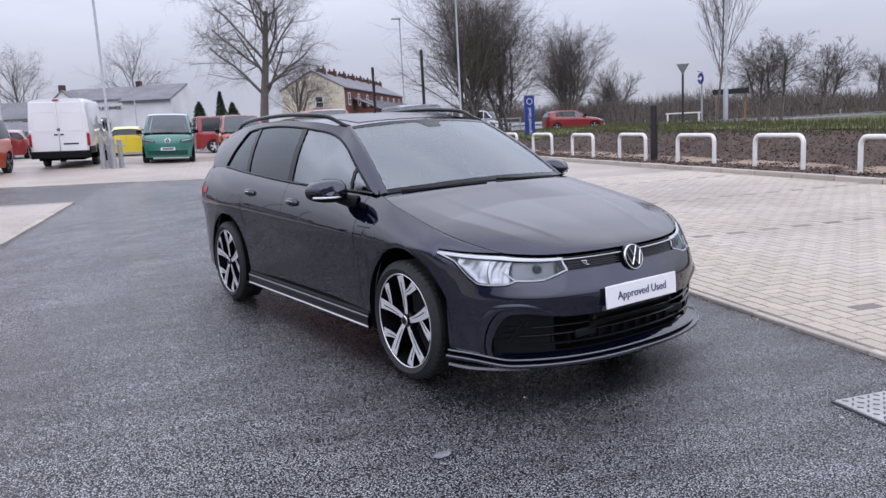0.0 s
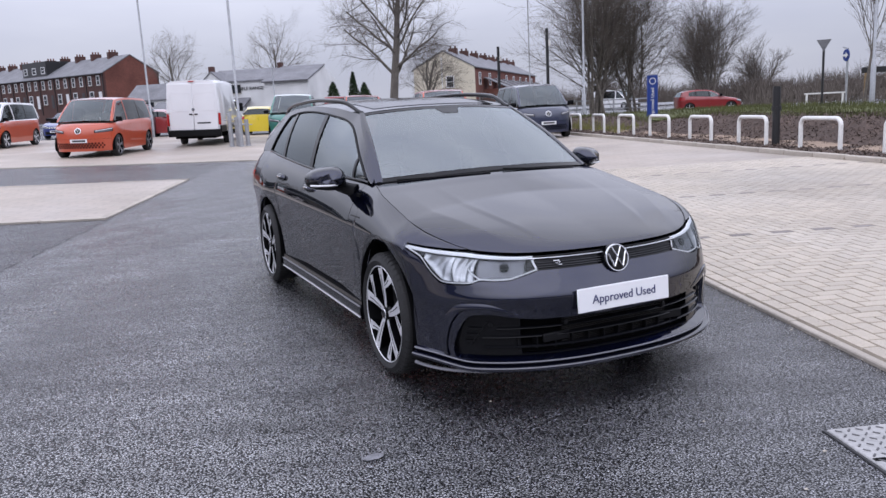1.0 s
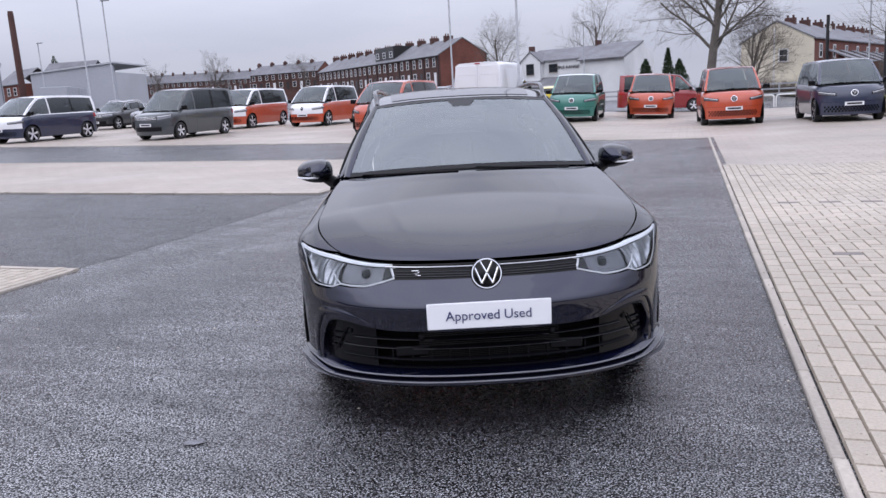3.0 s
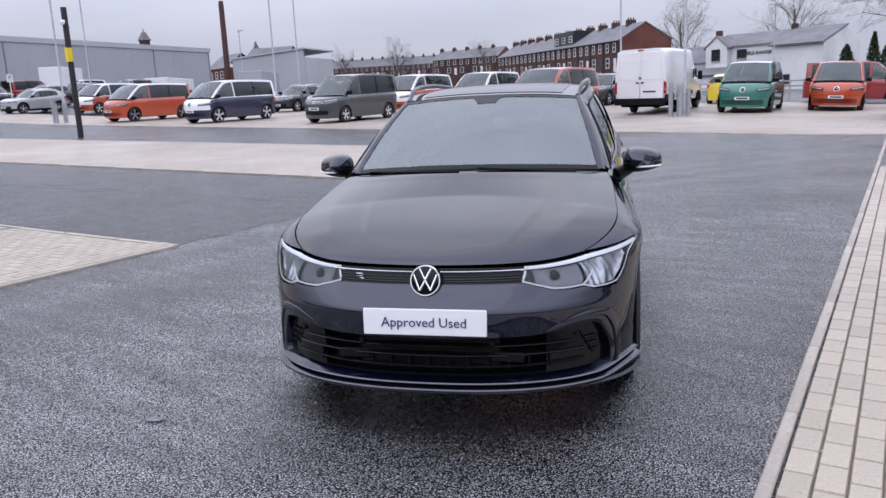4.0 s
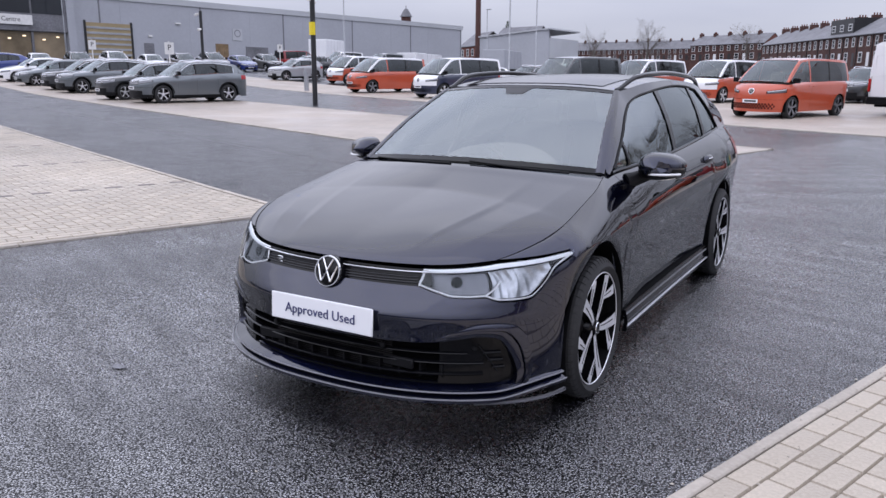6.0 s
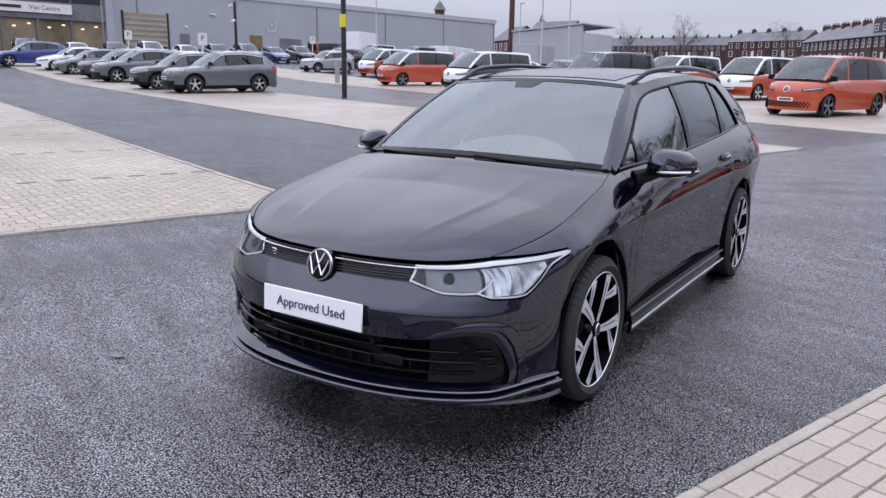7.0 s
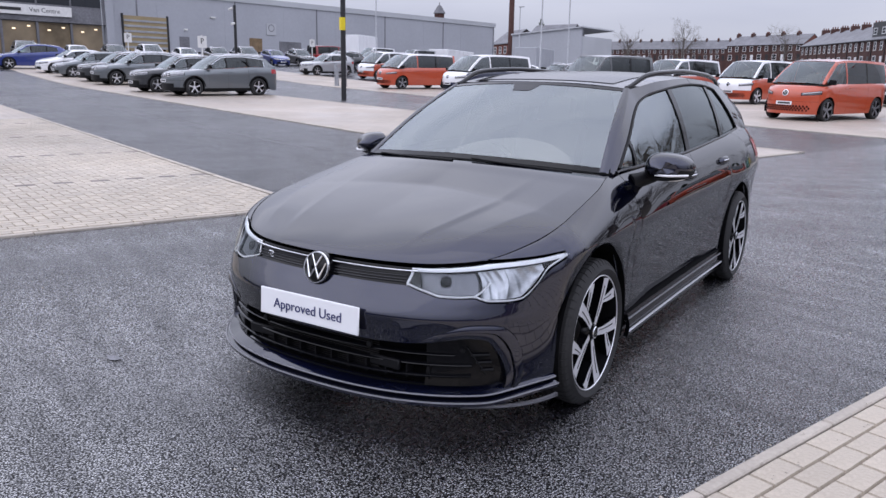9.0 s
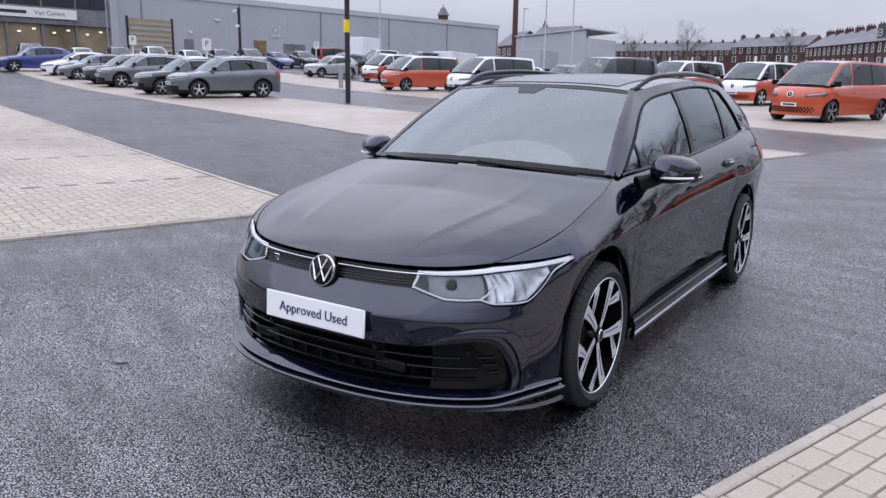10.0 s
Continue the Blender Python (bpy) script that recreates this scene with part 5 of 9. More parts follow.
PLATE_YELLOW = mat("yellow_plate", (0.75, 0.55, 0.05), 0.4, stain=0.05)


def number_plate(parent, m, yellow=False):
    p = part("number_plate", moved(box(-0.26, 0.26, -0.004, 0.004, -0.055, 0.055), m), PLATE_YELLOW if yellow else WHITE_PLASTIC, parent)
    part("plate_bar", moved(box(-0.20, 0.21, -0.0065, -0.0045, -0.028, 0.028), m), PLATE_BARS, p, smooth=False)


def build_vehicle(name, label, category, S, R, rim, lower, upper, windows, group="", front=None, rails=None, spokes=None, wheel_dark=None, face=None, side_split=None, clad=None,
                  glass_mat=None, wheel_y=0.02, pillar=None, plate_z=0.42, cabin_mat=None, roof_mat=None, doors=None, arch_gap=0.05):
    """A parked vehicle at the origin, nose towards +x."""
    k = S.k
    v = thing(name, label, category, group)
    body = lambda n, bm, mt, lab="": part(n, bm, mt, v, lab)
    sx = S.station
    A = R + arch_gap
    wb = S.wb
    s_arch = sx(A + 0.01)
    z_low = R * 0.62
    cab = cabin_mat or upper
    def az(x, c):
        d = A * A - (x - c) ** 2
        return R + math.sqrt(d) if d > 0 else z_low
    split = side_split or (lambda s: 0.0)
    top = lambda s: S.top(abs(s))[2] - 0.0003
    # front face
    fz = k["front_top"][0][1] * 0.60 if front is None else front.get("split", k["front_top"][0][1] * 0.60)
    body("front_bumper", S.panel(-s_arch, s_arch, lambda s: z_low, lambda s: fz, 26, 5, 0.02), lower)
    body("front_panel", S.panel(-s_arch, s_arch, lambda s: fz + 0.006, top, 30, 6, 0.02), upper if side_split else lower)
    body("bonnet", sheet(lambda a, t: S.hood(a, 0.003 + t * 0.995), lin(-0.99, 0.99, 20), lin(0, 1, 12), 0.02), upper)
    if clad:
        body("bumper_cladding", S.panel(-s_arch, s_arch, lambda s: z_low - 0.01, lambda s: z_low + 0.13, 24, 3, 0.02, out=0.010), clad)
    body("underbody", box(S.xt + 0.1, 0.0, -k["w"] + 0.26, k["w"] - 0.26, z_low - 0.02, k["front_top"][0][1] * 0.75), DARK_VOID)
    body("engine_tray", box(0.0, k["nose"] - 0.25, -0.45, 0.45, z_low + 0.02, k["front_top"][0][1] * 0.7), DARK_VOID)
    dx = doors or (-0.62, -1.62, -wb + A - 0.05)
    for sd in (1, -1):
        def lo(s):
            x = S.P(abs(s), R + 0.2).x
            return max(z_low, az(x, 0.0), az(x, -wb))
        arcs = [("front_wing", [s_arch + (sx(A) - s_arch) * 0.5] + [sx(x) for x in lin(A, -A, 18)] + [sx(-A - 0.004), sx(dx[0] + 0.004)])]
        arcs.append(("front_door", [sx(x) for x in lin(dx[0], dx[1] + 0.004, 8)]))
        arcs.append(("rear_door", [sx(x) for x in lin(dx[1], dx[2] + 0.004, 8)]))
        arcs.append(("rear_quarter", [sx(dx[2]), sx(-wb + A + 0.004)] + [sx(x) for x in lin(-wb + A, -wb - A, 18)] + lin(sx(-wb - A - 0.004), 3.0, 8)))
        for n, ss in arcs:
            ss = [sd * x for x in ss]
            if side_split:
                body(n, S.panel(0, 0, lo, lambda s: max(lo(s) + 0.004, min(split(s), top(s) - 0.01)), nz=8, thick=0.0, ss=ss), lower)
                body(n + "_upper", S.panel(0, 0, lambda s: max(lo(s), min(split(s), top(s) - 0.01)), top, nz=4, thick=0.0, ss=ss), upper)
            else:
                body(n, S.panel(0, 0, lo, top, nz=9, thick=0.01, ss=ss), lower)
        if clad:
            body("sill_cladding", S.panel(0, 0, lambda s: z_low - 0.03, lambda s: z_low + 0.10, nz=3, thick=0.02, out=0.012, ss=[sd * sx(x) for x in lin(-A - 0.01, -wb + A + 0.01, 8)]), clad)
        for cx in (0.0, -wb):
            body("arch_liner", sheet(lambda a, t: Vector((cx + (A + 0.002) * math.cos(a), sd * (k["w"] - 0.03 - 0.25 * t), R + (A + 0.002) * math.sin(a))), lin(-0.3, math.pi + 0.3, 12), (0, 1)), DARK_VOID)
            if clad:
                body("arch_cladding", sheet(lambda a, t: S.P(sd * sx(cx + (A + 0.05 * t) * math.cos(a)), R + (A + 0.05 * t) * math.sin(a), out=0.012), lin(0.05, math.pi - 0.05, 16), (0, 1), 0.02), clad)
            tyre_and_rim(v, cx, sd * (k["w"] - wheel_y), R, rim, 0.22, spokes or plain_spokes(5), face or ALLOY, wheel_dark or GLOSS_BLACK, sd, 0.6, cap=False)
        # cabin
        edge = lambda x: S.roof_edge(x).z
        x_a, x_z = k["ws_low"][0] - 0.01, k["roof_end"]
        ins = lambda x: curve(-x, (-x_a, 0.03), (-x_a + 0.4, 0.06), (1.6, 0.06), (-x_z, 0.09))
        wt = lambda x: max(S.belt_z(x) + 0.01, edge(x) - ins(x))
        last = windows[-1][1]
        body("roof_frame", S.cabin(sd, x_a, last, lambda x: max(S.belt_z(x), wt(x) - 0.002), edge, 26, 3, thick=0.0), cab)
        body("rear_pillar", S.cabin(sd, last, x_z + 0.02, S.belt_z, edge, 8, 4, thick=0.0), cab)
        body("tail_flank", sheet(lambda u, t: (lambda a, b: a.lerp(b, t))(Vector((x_z + (S.k["tail"] + 0.12 - x_z) * u * (1 - t * (1 - 0.0)), sd * S.top(sx(max(x_z, S.xt)))[1] * (1 - 0.0 * u), S.belt_z(x_z))), Vector((x_z, sd * S.roof_edge(x_z).y, edge(x_z)))), lin(0, 1, 4), lin(0, 1, 5)), cab)
        for (xa, xb, mt) in windows:
            g = body("side_window", S.cabin(sd, xa, xb, lambda x: S.belt_z(x) + 0.006, lambda x: max(S.belt_z(x) + 0.01, wt(x)), 12, 4, thick=0.0, out=-0.004), mt)
        if rails:
            line = [S.G(x, wt(x), 0.004) for x in lin(windows[0][0] - 0.06, last, 24)] + [S.G(x, S.belt_z(x) + 0.012, 0.004) for x in lin(last, windows[0][0] - 0.06, 16)]
            body("window_line", tube([Vector((p.x, p.y * sd, p.z)) for p in line], 0.011, 5), rails)
        for n, (a, b) in enumerate(zip(windows, windows[1:])):
            body("pillar", S.cabin(sd, a[1] + 0.004, b[0] - 0.004, S.belt_z, lambda x: wt(x) + 0.002, 3, 4, thick=0.0, out=0.002), pillar if pillar and n == 0 else GLOSS_BLACK)
        # mirrors
        mx = k["ws_low"][0] - 0.22
        by = S.G(mx, S.belt_z(mx) + 0.02).y
        body("door_mirror", moved(box(-0.06, 0.06, -0.10, 0.10, -0.075, 0.085, 0.03, seg=2), Matrix.Translation((mx + 0.04, sd * (by + 0.15), S.belt_z(mx) + 0.10))), GLOSS_BLACK)
        body("mirror_arm", box(mx + 0.01, mx + 0.07, min(sd * by, sd * (by + 0.1)), max(sd * by, sd * (by + 0.1)), S.belt_z(mx) + 0.02, S.belt_z(mx) + 0.06), GLOSS_BLACK)
        for xh in (dx[1] + 0.14, dx[2] + 0.16 if doors is None else dx[1] - 0.14):
            zh = S.belt_z(xh) * 0.88
            body("door_handle", tube([S.P(sd * sx(xh + 0.09 * u), zh, 0.018) for u in (-1, -0.5, 0, 0.5, 1)], 0.013, 6), lower)
    body("roof", sheet(lambda a, t: S.roof(a, t), lin(-1, 1, 14), lin(0, 1, 14), 0.0), roof_mat or cab)
    gm = glass_mat or VAN_GLASS
    body("windscreen", sheet(lambda a, t: S.windscreen(a, t), lin(-0.96, 0.96, 14), lin(0.0, 0.98, 10)), gm).visible_shadow = False
    for sd in (1, -1):
        body("a_pillar", sheet(lambda t, u: S.windscreen(sd * (0.93 + 0.075 * u), t, 0.002), lin(0, 1, 8), (0, 1)), cab)
    xz = k["roof_end"]
    zb = S.belt_z(xz)
    ry, rz = S.roof_edge(xz).y, S.roof_edge(xz).z
    body("rear_window", sheet(lambda a, t: Vector((xz + (k["tail"] + 0.12 - xz) * t, a * (ry + (S.top(sx(S.xt))[1] - 0.06 - ry) * t), rz + (zb - rz) * t + 0.03 * (1 - a * a) * (1 - t))), lin(-1, 1, 8), lin(0, 1, 5)), PRIVACY)
    body("rear_deck", sheet(lambda a, t: Vector((k["tail"] + 0.14 - 0.13 * t, a * (S.top(sx(S.xt))[1] - 0.05), zb + 0.004 - 0.01 * t)), lin(-1, 1, 6), (0, 1)), cab)
    # inside
    body("dashboard", box(k["ws_low"][0] - 0.55, k["ws_low"][0] + 0.02, -k["w"] + 0.2, k["w"] - 0.2, zb - 0.35, k["ws_low"][2] - 0.03, 0.04), SEAT)
    for y in (-0.38, 0.38):
        body("front_seat", moved(box(-0.08, 0.08, -0.24, 0.24, 0, 0.85, 0.05), Matrix.Translation((k["ws_low"][0] - 1.40, y, zb - 0.55)) @ pose(0, 0, 0, 0, -14, 0)), SEAT)
    body("rear_bench", moved(box(-0.08, 0.08, -0.6, 0.6, 0, 0.75, 0.05), Matrix.Translation((-wb + 0.35, 0, zb - 0.5)) @ pose(0, 0, 0, 0, -14, 0)), SEAT)
    # front dress
    f = front or {}
    if "grille" in f:
        y, z0, z1, mt = f["grille"]
        sg = S.station_y(y)
        body("grille", S.panel(-sg, sg, lambda s: z0, lambda s: z1, 16, 3, 0.0, out=0.006), mt)
        for q in (0.25, 0.62, 0.97):
            body("grille_bar", tube([S.P(s, z0 + (z1 - z0) * q, 0.010) for s in lin(-sg, sg, 14)], 0.007, 5), CHROME)
    if "intake" in f:
        y, z0, z1 = f["intake"]
        sg = S.station_y(y)
        body("lower_intake", S.panel(-sg, sg, lambda s: z0, lambda s: z1, 16, 3, 0.0, out=0.006), f.get("intake_mat", SATIN_BLACK))
        if f.get("comb"):
            n, cells = f["comb"], None
            for r in range(3):
                for i in range(n):
                    y0 = -y * 0.95 + (i + 0.25 + 0.5 * (r % 2)) * 2 * y * 0.95 / (n + 0.5)
                    s0 = S.station_y(y0) * (1 if y0 >= 0 else -1)
                    zz = z0 + (z1 - z0) * (0.20 + 0.30 * r)
                    b = moved(disc(0.036, 0.0, 6), Matrix.Translation(S.P(s0, zz, 0.010)) @ pose(0, 0, 0, 0, 0, -90 + 45 * (s0)))
                    cells = merge(cells, b)
            part_mesh = body("honeycomb", cells, DARK_VOID)
            tagged(part_mesh, kind="stuff")
    if "lamp" in f:
        ya, xb, z0, z1, z2, z3 = f["lamp"]
        for sd in (1, -1):
            s0, s1 = S.station_y(ya), sx(xb)
            ss = [sd * x for x in lin(s0, s1, 12)]
            t = lambda s: (abs(s) - s0) / (s1 - s0)
            lamp = body("headlamp", S.panel(0, 0, lambda s: z0 + (z2 - z0) * t(s), lambda s: z1 + (z3 - z1) * t(s), nz=3, thick=0.0, out=0.007, ss=ss), LAMP_MID)
            part("bezel", S.panel(0, 0, lambda s: z0 + (z2 - z0) * t(s) - 0.012, lambda s: z1 + (z3 - z1) * t(s) + 0.012, nz=3, thick=0.0, out=0.004, ss=[sd * x for x in lin(s0 - 0.02, s1 + 0.015, 12)]), GLOSS_BLACK, lamp)
            part("light_bar", S.panel(0, 0, lambda s: z1 + (z3 - z1) * t(s) - 0.018, lambda s: z1 + (z3 - z1) * t(s) - 0.004, nz=2, thick=0.0, out=0.010, ss=ss), WHITE_PLASTIC, lamp)
    if "badge" in f:
        zb2, rb = f["badge"]
        m = Matrix.Translation(S.P(0, zb2, 0.008)) @ pose(0, 0, 0, 0, 0, -90) @ pose(0, 0, 0, f.get("badge_tilt", 8), 0, 0)
        body("badge_disc", moved(lathe([(0, 0.004), (rb * 0.84, 0.004), (rb * 0.9, -0.03)], 20), m), GLOSS_BLACK)
        body("badge_ring", moved(lathe([(rb * 0.82, 0.004), (rb * 0.84, 0.012), (rb * 0.98, 0.010), (rb, -0.03)], 20), m), CHROME)
        body("badge_bar", moved(tube([(-rb * 0.45, 0.012, rb * 0.6), (0, 0.013, -rb * 0.35), (rb * 0.45, 0.012, rb * 0.6)], rb * 0.09, 5), m), WHITE_PLASTIC)
    number_plate(v, Matrix.Translation((S.P(0, plate_z).x + 0.016, 0, plate_z)) @ pose(0, 0, 0, 0, 0, 90))
    # tail dress
    for sd in (1, -1):
        body("tail_lamp", S.panel(0, 0, lambda s: zb * 0.78, lambda s: zb * 0.93, nz=3, thick=0.0, out=0.006, ss=[sd * x for x in lin(2.16, 2.55, 8)]), RED_LENS)
    if rails:
        for sd in (1, -1):
            pts = []
            for t in lin(0, 1, 12):
                x = k["ws_top"][0] - 0.1 + (xz + 0.3 - k["ws_top"][0] + 0.1) * t
                e = S.roof_edge(x)
                pts.append(Vector((x, sd * (e.y - 0.03), e.z + 0.02 + 0.035 * smooth01(min(t, 1 - t) / 0.1))))
            body("roof_rail", tube(pts, 0.014, 6), rails)
    return v


def stand(ob, x, y, heading):
    """Puts a vehicle with its front axle at x, y on the ground, facing heading (degrees)."""
    c, s = math.cos(radians(heading)), math.sin(radians(heading))
    wbx = 2.9
    z0, z1 = ground_z(x, y), ground_z(x - wbx * c, y - wbx * s)
    side = (ground_z(x - 0.8 * s, y + 0.8 * c) - ground_z(x + 0.8 * s, y - 0.8 * c)) / 1.6
    ob.matrix_basis = pose(x, y, z0 + 0.010, math.degrees(math.atan(side)), -math.degrees(math.atan((z0 - z1) / wbx)), heading)
    return ob


def stand_copy(ob, x, y, heading, label=""):
    c = copy_thing(ob, Matrix.Identity(4))
    stand(c, x, y, heading)
    if label:
        tagged(c, label)
    return c


def repaint(ob, swaps):
    """Gives the copied vehicle other paints: meshes are duplicated where a paint changes."""
    for o in ob.children_recursive:
        if o.data and any(m in swaps for m in o.data.materials):
            o.data = o.data.copy()
            for i, m in enumerate(o.data.materials):
                if m in swaps:
                    o.data.materials[i] = swaps[m]


ORANGE = paint("orange_metallic_paint", (0.43, 0.062, 0.022))
WHITE_PAINT = paint("white_paint", (0.76, 0.76, 0.78))
NAVY = paint("navy_paint", (0.016, 0.022, 0.052))
GREEN_PAINT = paint("green_metallic_paint", (0.030, 0.165, 0.130))
MINT = paint("mint_roof_paint", (0.55, 0.66, 0.62))
GREY_PAINT = paint("grey_paint", (0.135, 0.150, 0.162), metal=0.6)
SLATE = paint("slate_grey_paint", (0.040, 0.046, 0.052))
SILVER = paint("silver_paint", (0.36, 0.37, 0.385))
BLUE_PAINT = paint("deep_blue_paint", (0.010, 0.026, 0.165))
RED_PAINT = paint("red_paint", (0.24, 0.014, 0.018))
YELLOW_PAINT = paint("yellow_paint", (0.62, 0.47, 0.03))
DARK_PAINT = paint("dark_grey_paint", (0.022, 0.024, 0.028))

BUZZ = car_shape(0.86, 2.988, 0.86, 0.985, 1.02, 1.175, 1.92, 0.42, -0.52, -3.72, wt=0.085, top_y=0.735, corner_in=0.18, hood_corner=0.62, belt_rise=0.02, bow=0.035, nose_lean=0.14, drop=0.03, x0=-0.12)
BUZZ_FRONT = dict(split=0.60, intake=(0.80, 0.30, 0.50), comb=17, intake_mat=None, lamp=(0.50, 0.36, 0.80, 0.86, 0.84, 0.93), badge=(0.86, 0.10), badge_tilt=16)


def electric_van(label, lower, upper, spokes=None):
    f = dict(BUZZ_FRONT)
    f["intake_mat"] = lower
    two = lower is not upper
    return build_vehicle("electric_van", label, "van", BUZZ, 0.352, 0.262, lower, upper,
                         [(0.16, -1.02, VAN_GLASS), (-1.08, -2.25, PRIVACY), (-2.31, -3.55, PRIVACY)], "electric vans in the yard", f,
                         side_split=(lambda s: 1.125 if abs(s) > 0.80 else 0.62 + 0.505 * smooth01((abs(s) - 0.42) / 0.38)) if two else None,
                         cabin_mat=upper, pillar=upper, doors=(-0.50, -1.08, -2.30), spokes=spokes or plain_spokes(5, 0.05, 0.11), plate_z=0.55, face=ALLOY_GREY if not two else ALLOY)


buzz_orange = electric_van("orange electric passenger van with black alloy wheels, parked facing the lane", ORANGE, ORANGE)
stand(buzz_orange, -7.85, 26.35, -93.5)
buzz_two = electric_van("white over orange two-tone electric van in a parking bay", ORANGE, WHITE_PAINT)
stand(buzz_two, -14.6, 34.0, -90.5)
stand_copy(buzz_two, -18.4, 33.4, -90.5)
stand_copy(buzz_two, -42.6, 32.6, -84.5)
b_roof = stand_copy(buzz_orange, -31.3, 26.75, -92, "orange electric van with a white roof in a parking bay")
for o in b_roof.children_recursive:
    if o.name.split(".")[0] in ("roof", "roof_frame", "a_pillar"):
        o.data = o.data.copy()
        o.data.materials[0] = WHITE_PAINT
stand_copy(buzz_orange, 4.15, 27.9, -88)
stand_copy(buzz_orange, 1.2, 34.8, -88)
b_navy = stand_copy(buzz_two, -24.3, 25.9, -92, "white over navy two-tone electric van in a parking bay")
repaint(b_navy, {ORANGE: NAVY})
b_green = stand_copy(buzz_orange, -1.72, 32.2, -89, "metallic green electric van with a pale roof, parked facing the lane")
repaint(b_green, {ORANGE: GREEN_PAINT})
for o in b_green.children_recursive:
    if o.name.split(".")[0] == "roof":
        o.data = o.data.copy()
        o.data.materials[0] = MINT
b_dark = stand_copy(buzz_orange, 7.45, 26.9, -88, "dark navy electric van parked beside the kerb")
repaint(b_dark, {ORANGE: NAVY})

TRANSIT = car_shape(0.93, 3.0, 0.98, 0.95, 0.98, 1.14, 1.97, 0.12, -0.72, -3.85, wt=0.075, top_y=0.76, corner_in=0.14, hood_corner=0.58, belt_rise=0.02, bow=0.02, nose_lean=0.12, drop=0.02, x0=-0.05)
panel_van = build_vehicle("passenger_van", "dark grey passenger van with silver wheels in a parking bay", "van", TRANSIT, 0.335, 0.215, SLATE, SLATE,
                          [(0.02, -1.00, VAN_GLASS), (-1.10, -2.20, PRIVACY), (-2.30, -3.60, PRIVACY)], "", dict(split=0.55, grille=(0.45, 0.78, 0.90, GLOSS_BLACK), intake=(0.60, 0.36, 0.52), lamp=(0.47, 0.45, 0.78, 0.92, 0.86, 0.97), badge=(0.85, 0.075)),
                          pillar=SLATE, doors=(-0.42, -1.05, -2.25), spokes=plain_spokes(5, 0.06, 0.10), plate_z=0.60)
stand(panel_van, -17.2, 26.2, -91)

SUV = car_shape(0.90, 2.79, 1.02, 0.915, 0.90, 1.08, 1.66, -0.34, -1.14, -3.34, wt=0.13, top_y=0.61, hood_corner=0.56, belt_rise=0.11, nose_lean=0.12, drop=0.12)
SUV_FRONT = dict(split=0.62, grille=(0.44, 0.74, 0.88, GLOSS_BLACK), intake=(0.62, 0.34, 0.50), lamp=(0.45, 0.40, 0.76, 0.88, 0.84, 0.93), badge=(0.82, 0.07))
SUV_WINDOWS = [(-0.52, -1.40, VAN_GLASS), (-1.46, -2.32, PRIVACY), (-2.38, -3.10, PRIVACY)]
suv_grey = build_vehicle("large_suv", "grey SUV with chrome rails and five-spoke alloys in a bay", "car", SUV, 0.36, 0.235, GREY_PAINT, GREY_PAINT, SUV_WINDOWS, "row of used cars", SUV_FRONT, rails=CHROME, clad=SATIN_BLACK, doors=(-0.62, -1.42, -2.34), plate_z=0.60)
stand(suv_grey, -26.7, 13.35, -88)
stand_copy(suv_grey, -37.0, 13.3, -88, "slate grey SUV with multi-spoke alloys in a parking bay")
CROSS = car_shape(0.83, 2.60, 0.83, 0.905, 0.86, 1.03, 1.57, -0.36, -1.08, -3.05, wt=0.12, top_y=0.60, hood_corner=0.58, belt_rise=0.12, nose_lean=0.08, drop=0.12)
cross_dark = build_vehicle("compact_suv", "black compact SUV with silver roof line in a parking bay", "car", CROSS, 0.34, 0.225, DARK_PAINT, DARK_PAINT, [(-0.52, -1.36, VAN_GLASS), (-1.42, -2.14, PRIVACY), (-2.20, -2.68, PRIVACY)], "row of used cars", dict(split=0.58, grille=(0.44, 0.68, 0.80, GLOSS_BLACK), intake=(0.60, 0.32, 0.50), lamp=(0.45, 0.40, 0.70, 0.81, 0.77, 0.86), badge=(0.75, 0.07)), rails=CHROME, clad=SATIN_BLACK, doors=(-0.56, -1.30, -2.10))
stand(cross_dark, -30.0, 13.0, -88)
stand_copy(cross_dark, -40.0, 13.3, -88)
c_white = stand_copy(cross_dark, -47.6, 30.6, -88, "silver white compact SUV with black wheels in the yard")
repaint(c_white, {DARK_PAINT: SILVER})
HATCH = car_shape(0.82, 2.56, 0.70, 0.875, 0.70, 0.96, 1.45, -0.34, -1.06, -3.0, wt=0.11, top_y=0.57, hood_corner=0.55, belt_rise=0.10, nose_lean=0.08, drop=0.10)
HATCH_WINDOWS = [(-0.50, -1.30, VAN_GLASS), (-1.36, -2.15, PRIVACY), (-2.20, -2.60, PRIVACY)]
HATCH_FRONT = dict(split=0.46, grille=(0.44, 0.56, 0.64, GLOSS_BLACK), intake=(0.58, 0.24, 0.40), lamp=(0.46, 0.36, 0.56, 0.67, 0.64, 0.72), badge=(0.61, 0.06))
hatch_white = build_vehicle("hatchback", "white hatchback car in a parking bay", "car", HATCH, 0.31, 0.215, WHITE_PAINT, WHITE_PAINT, HATCH_WINDOWS, "row of used cars", HATCH_FRONT, doors=(-0.54, -1.32, -2.12), plate_z=0.40)
stand(hatch_white, -48.4, 12.9, -88)
h_grey = stand_copy(hatch_white, -44.4, 13.0, -88, "grey hatchback car in a parking bay")
repaint(h_grey, {WHITE_PAINT: GREY_PAINT})
COUPE = car_shape(0.86, 2.77, 0.97, 0.925, 0.82, 1.03, 1.61, -0.32, -1.12, -3.55, wt=0.13, top_y=0.58, hood_corner=0.58, belt_rise=0.14, nose_lean=0.09, drop=0.26)
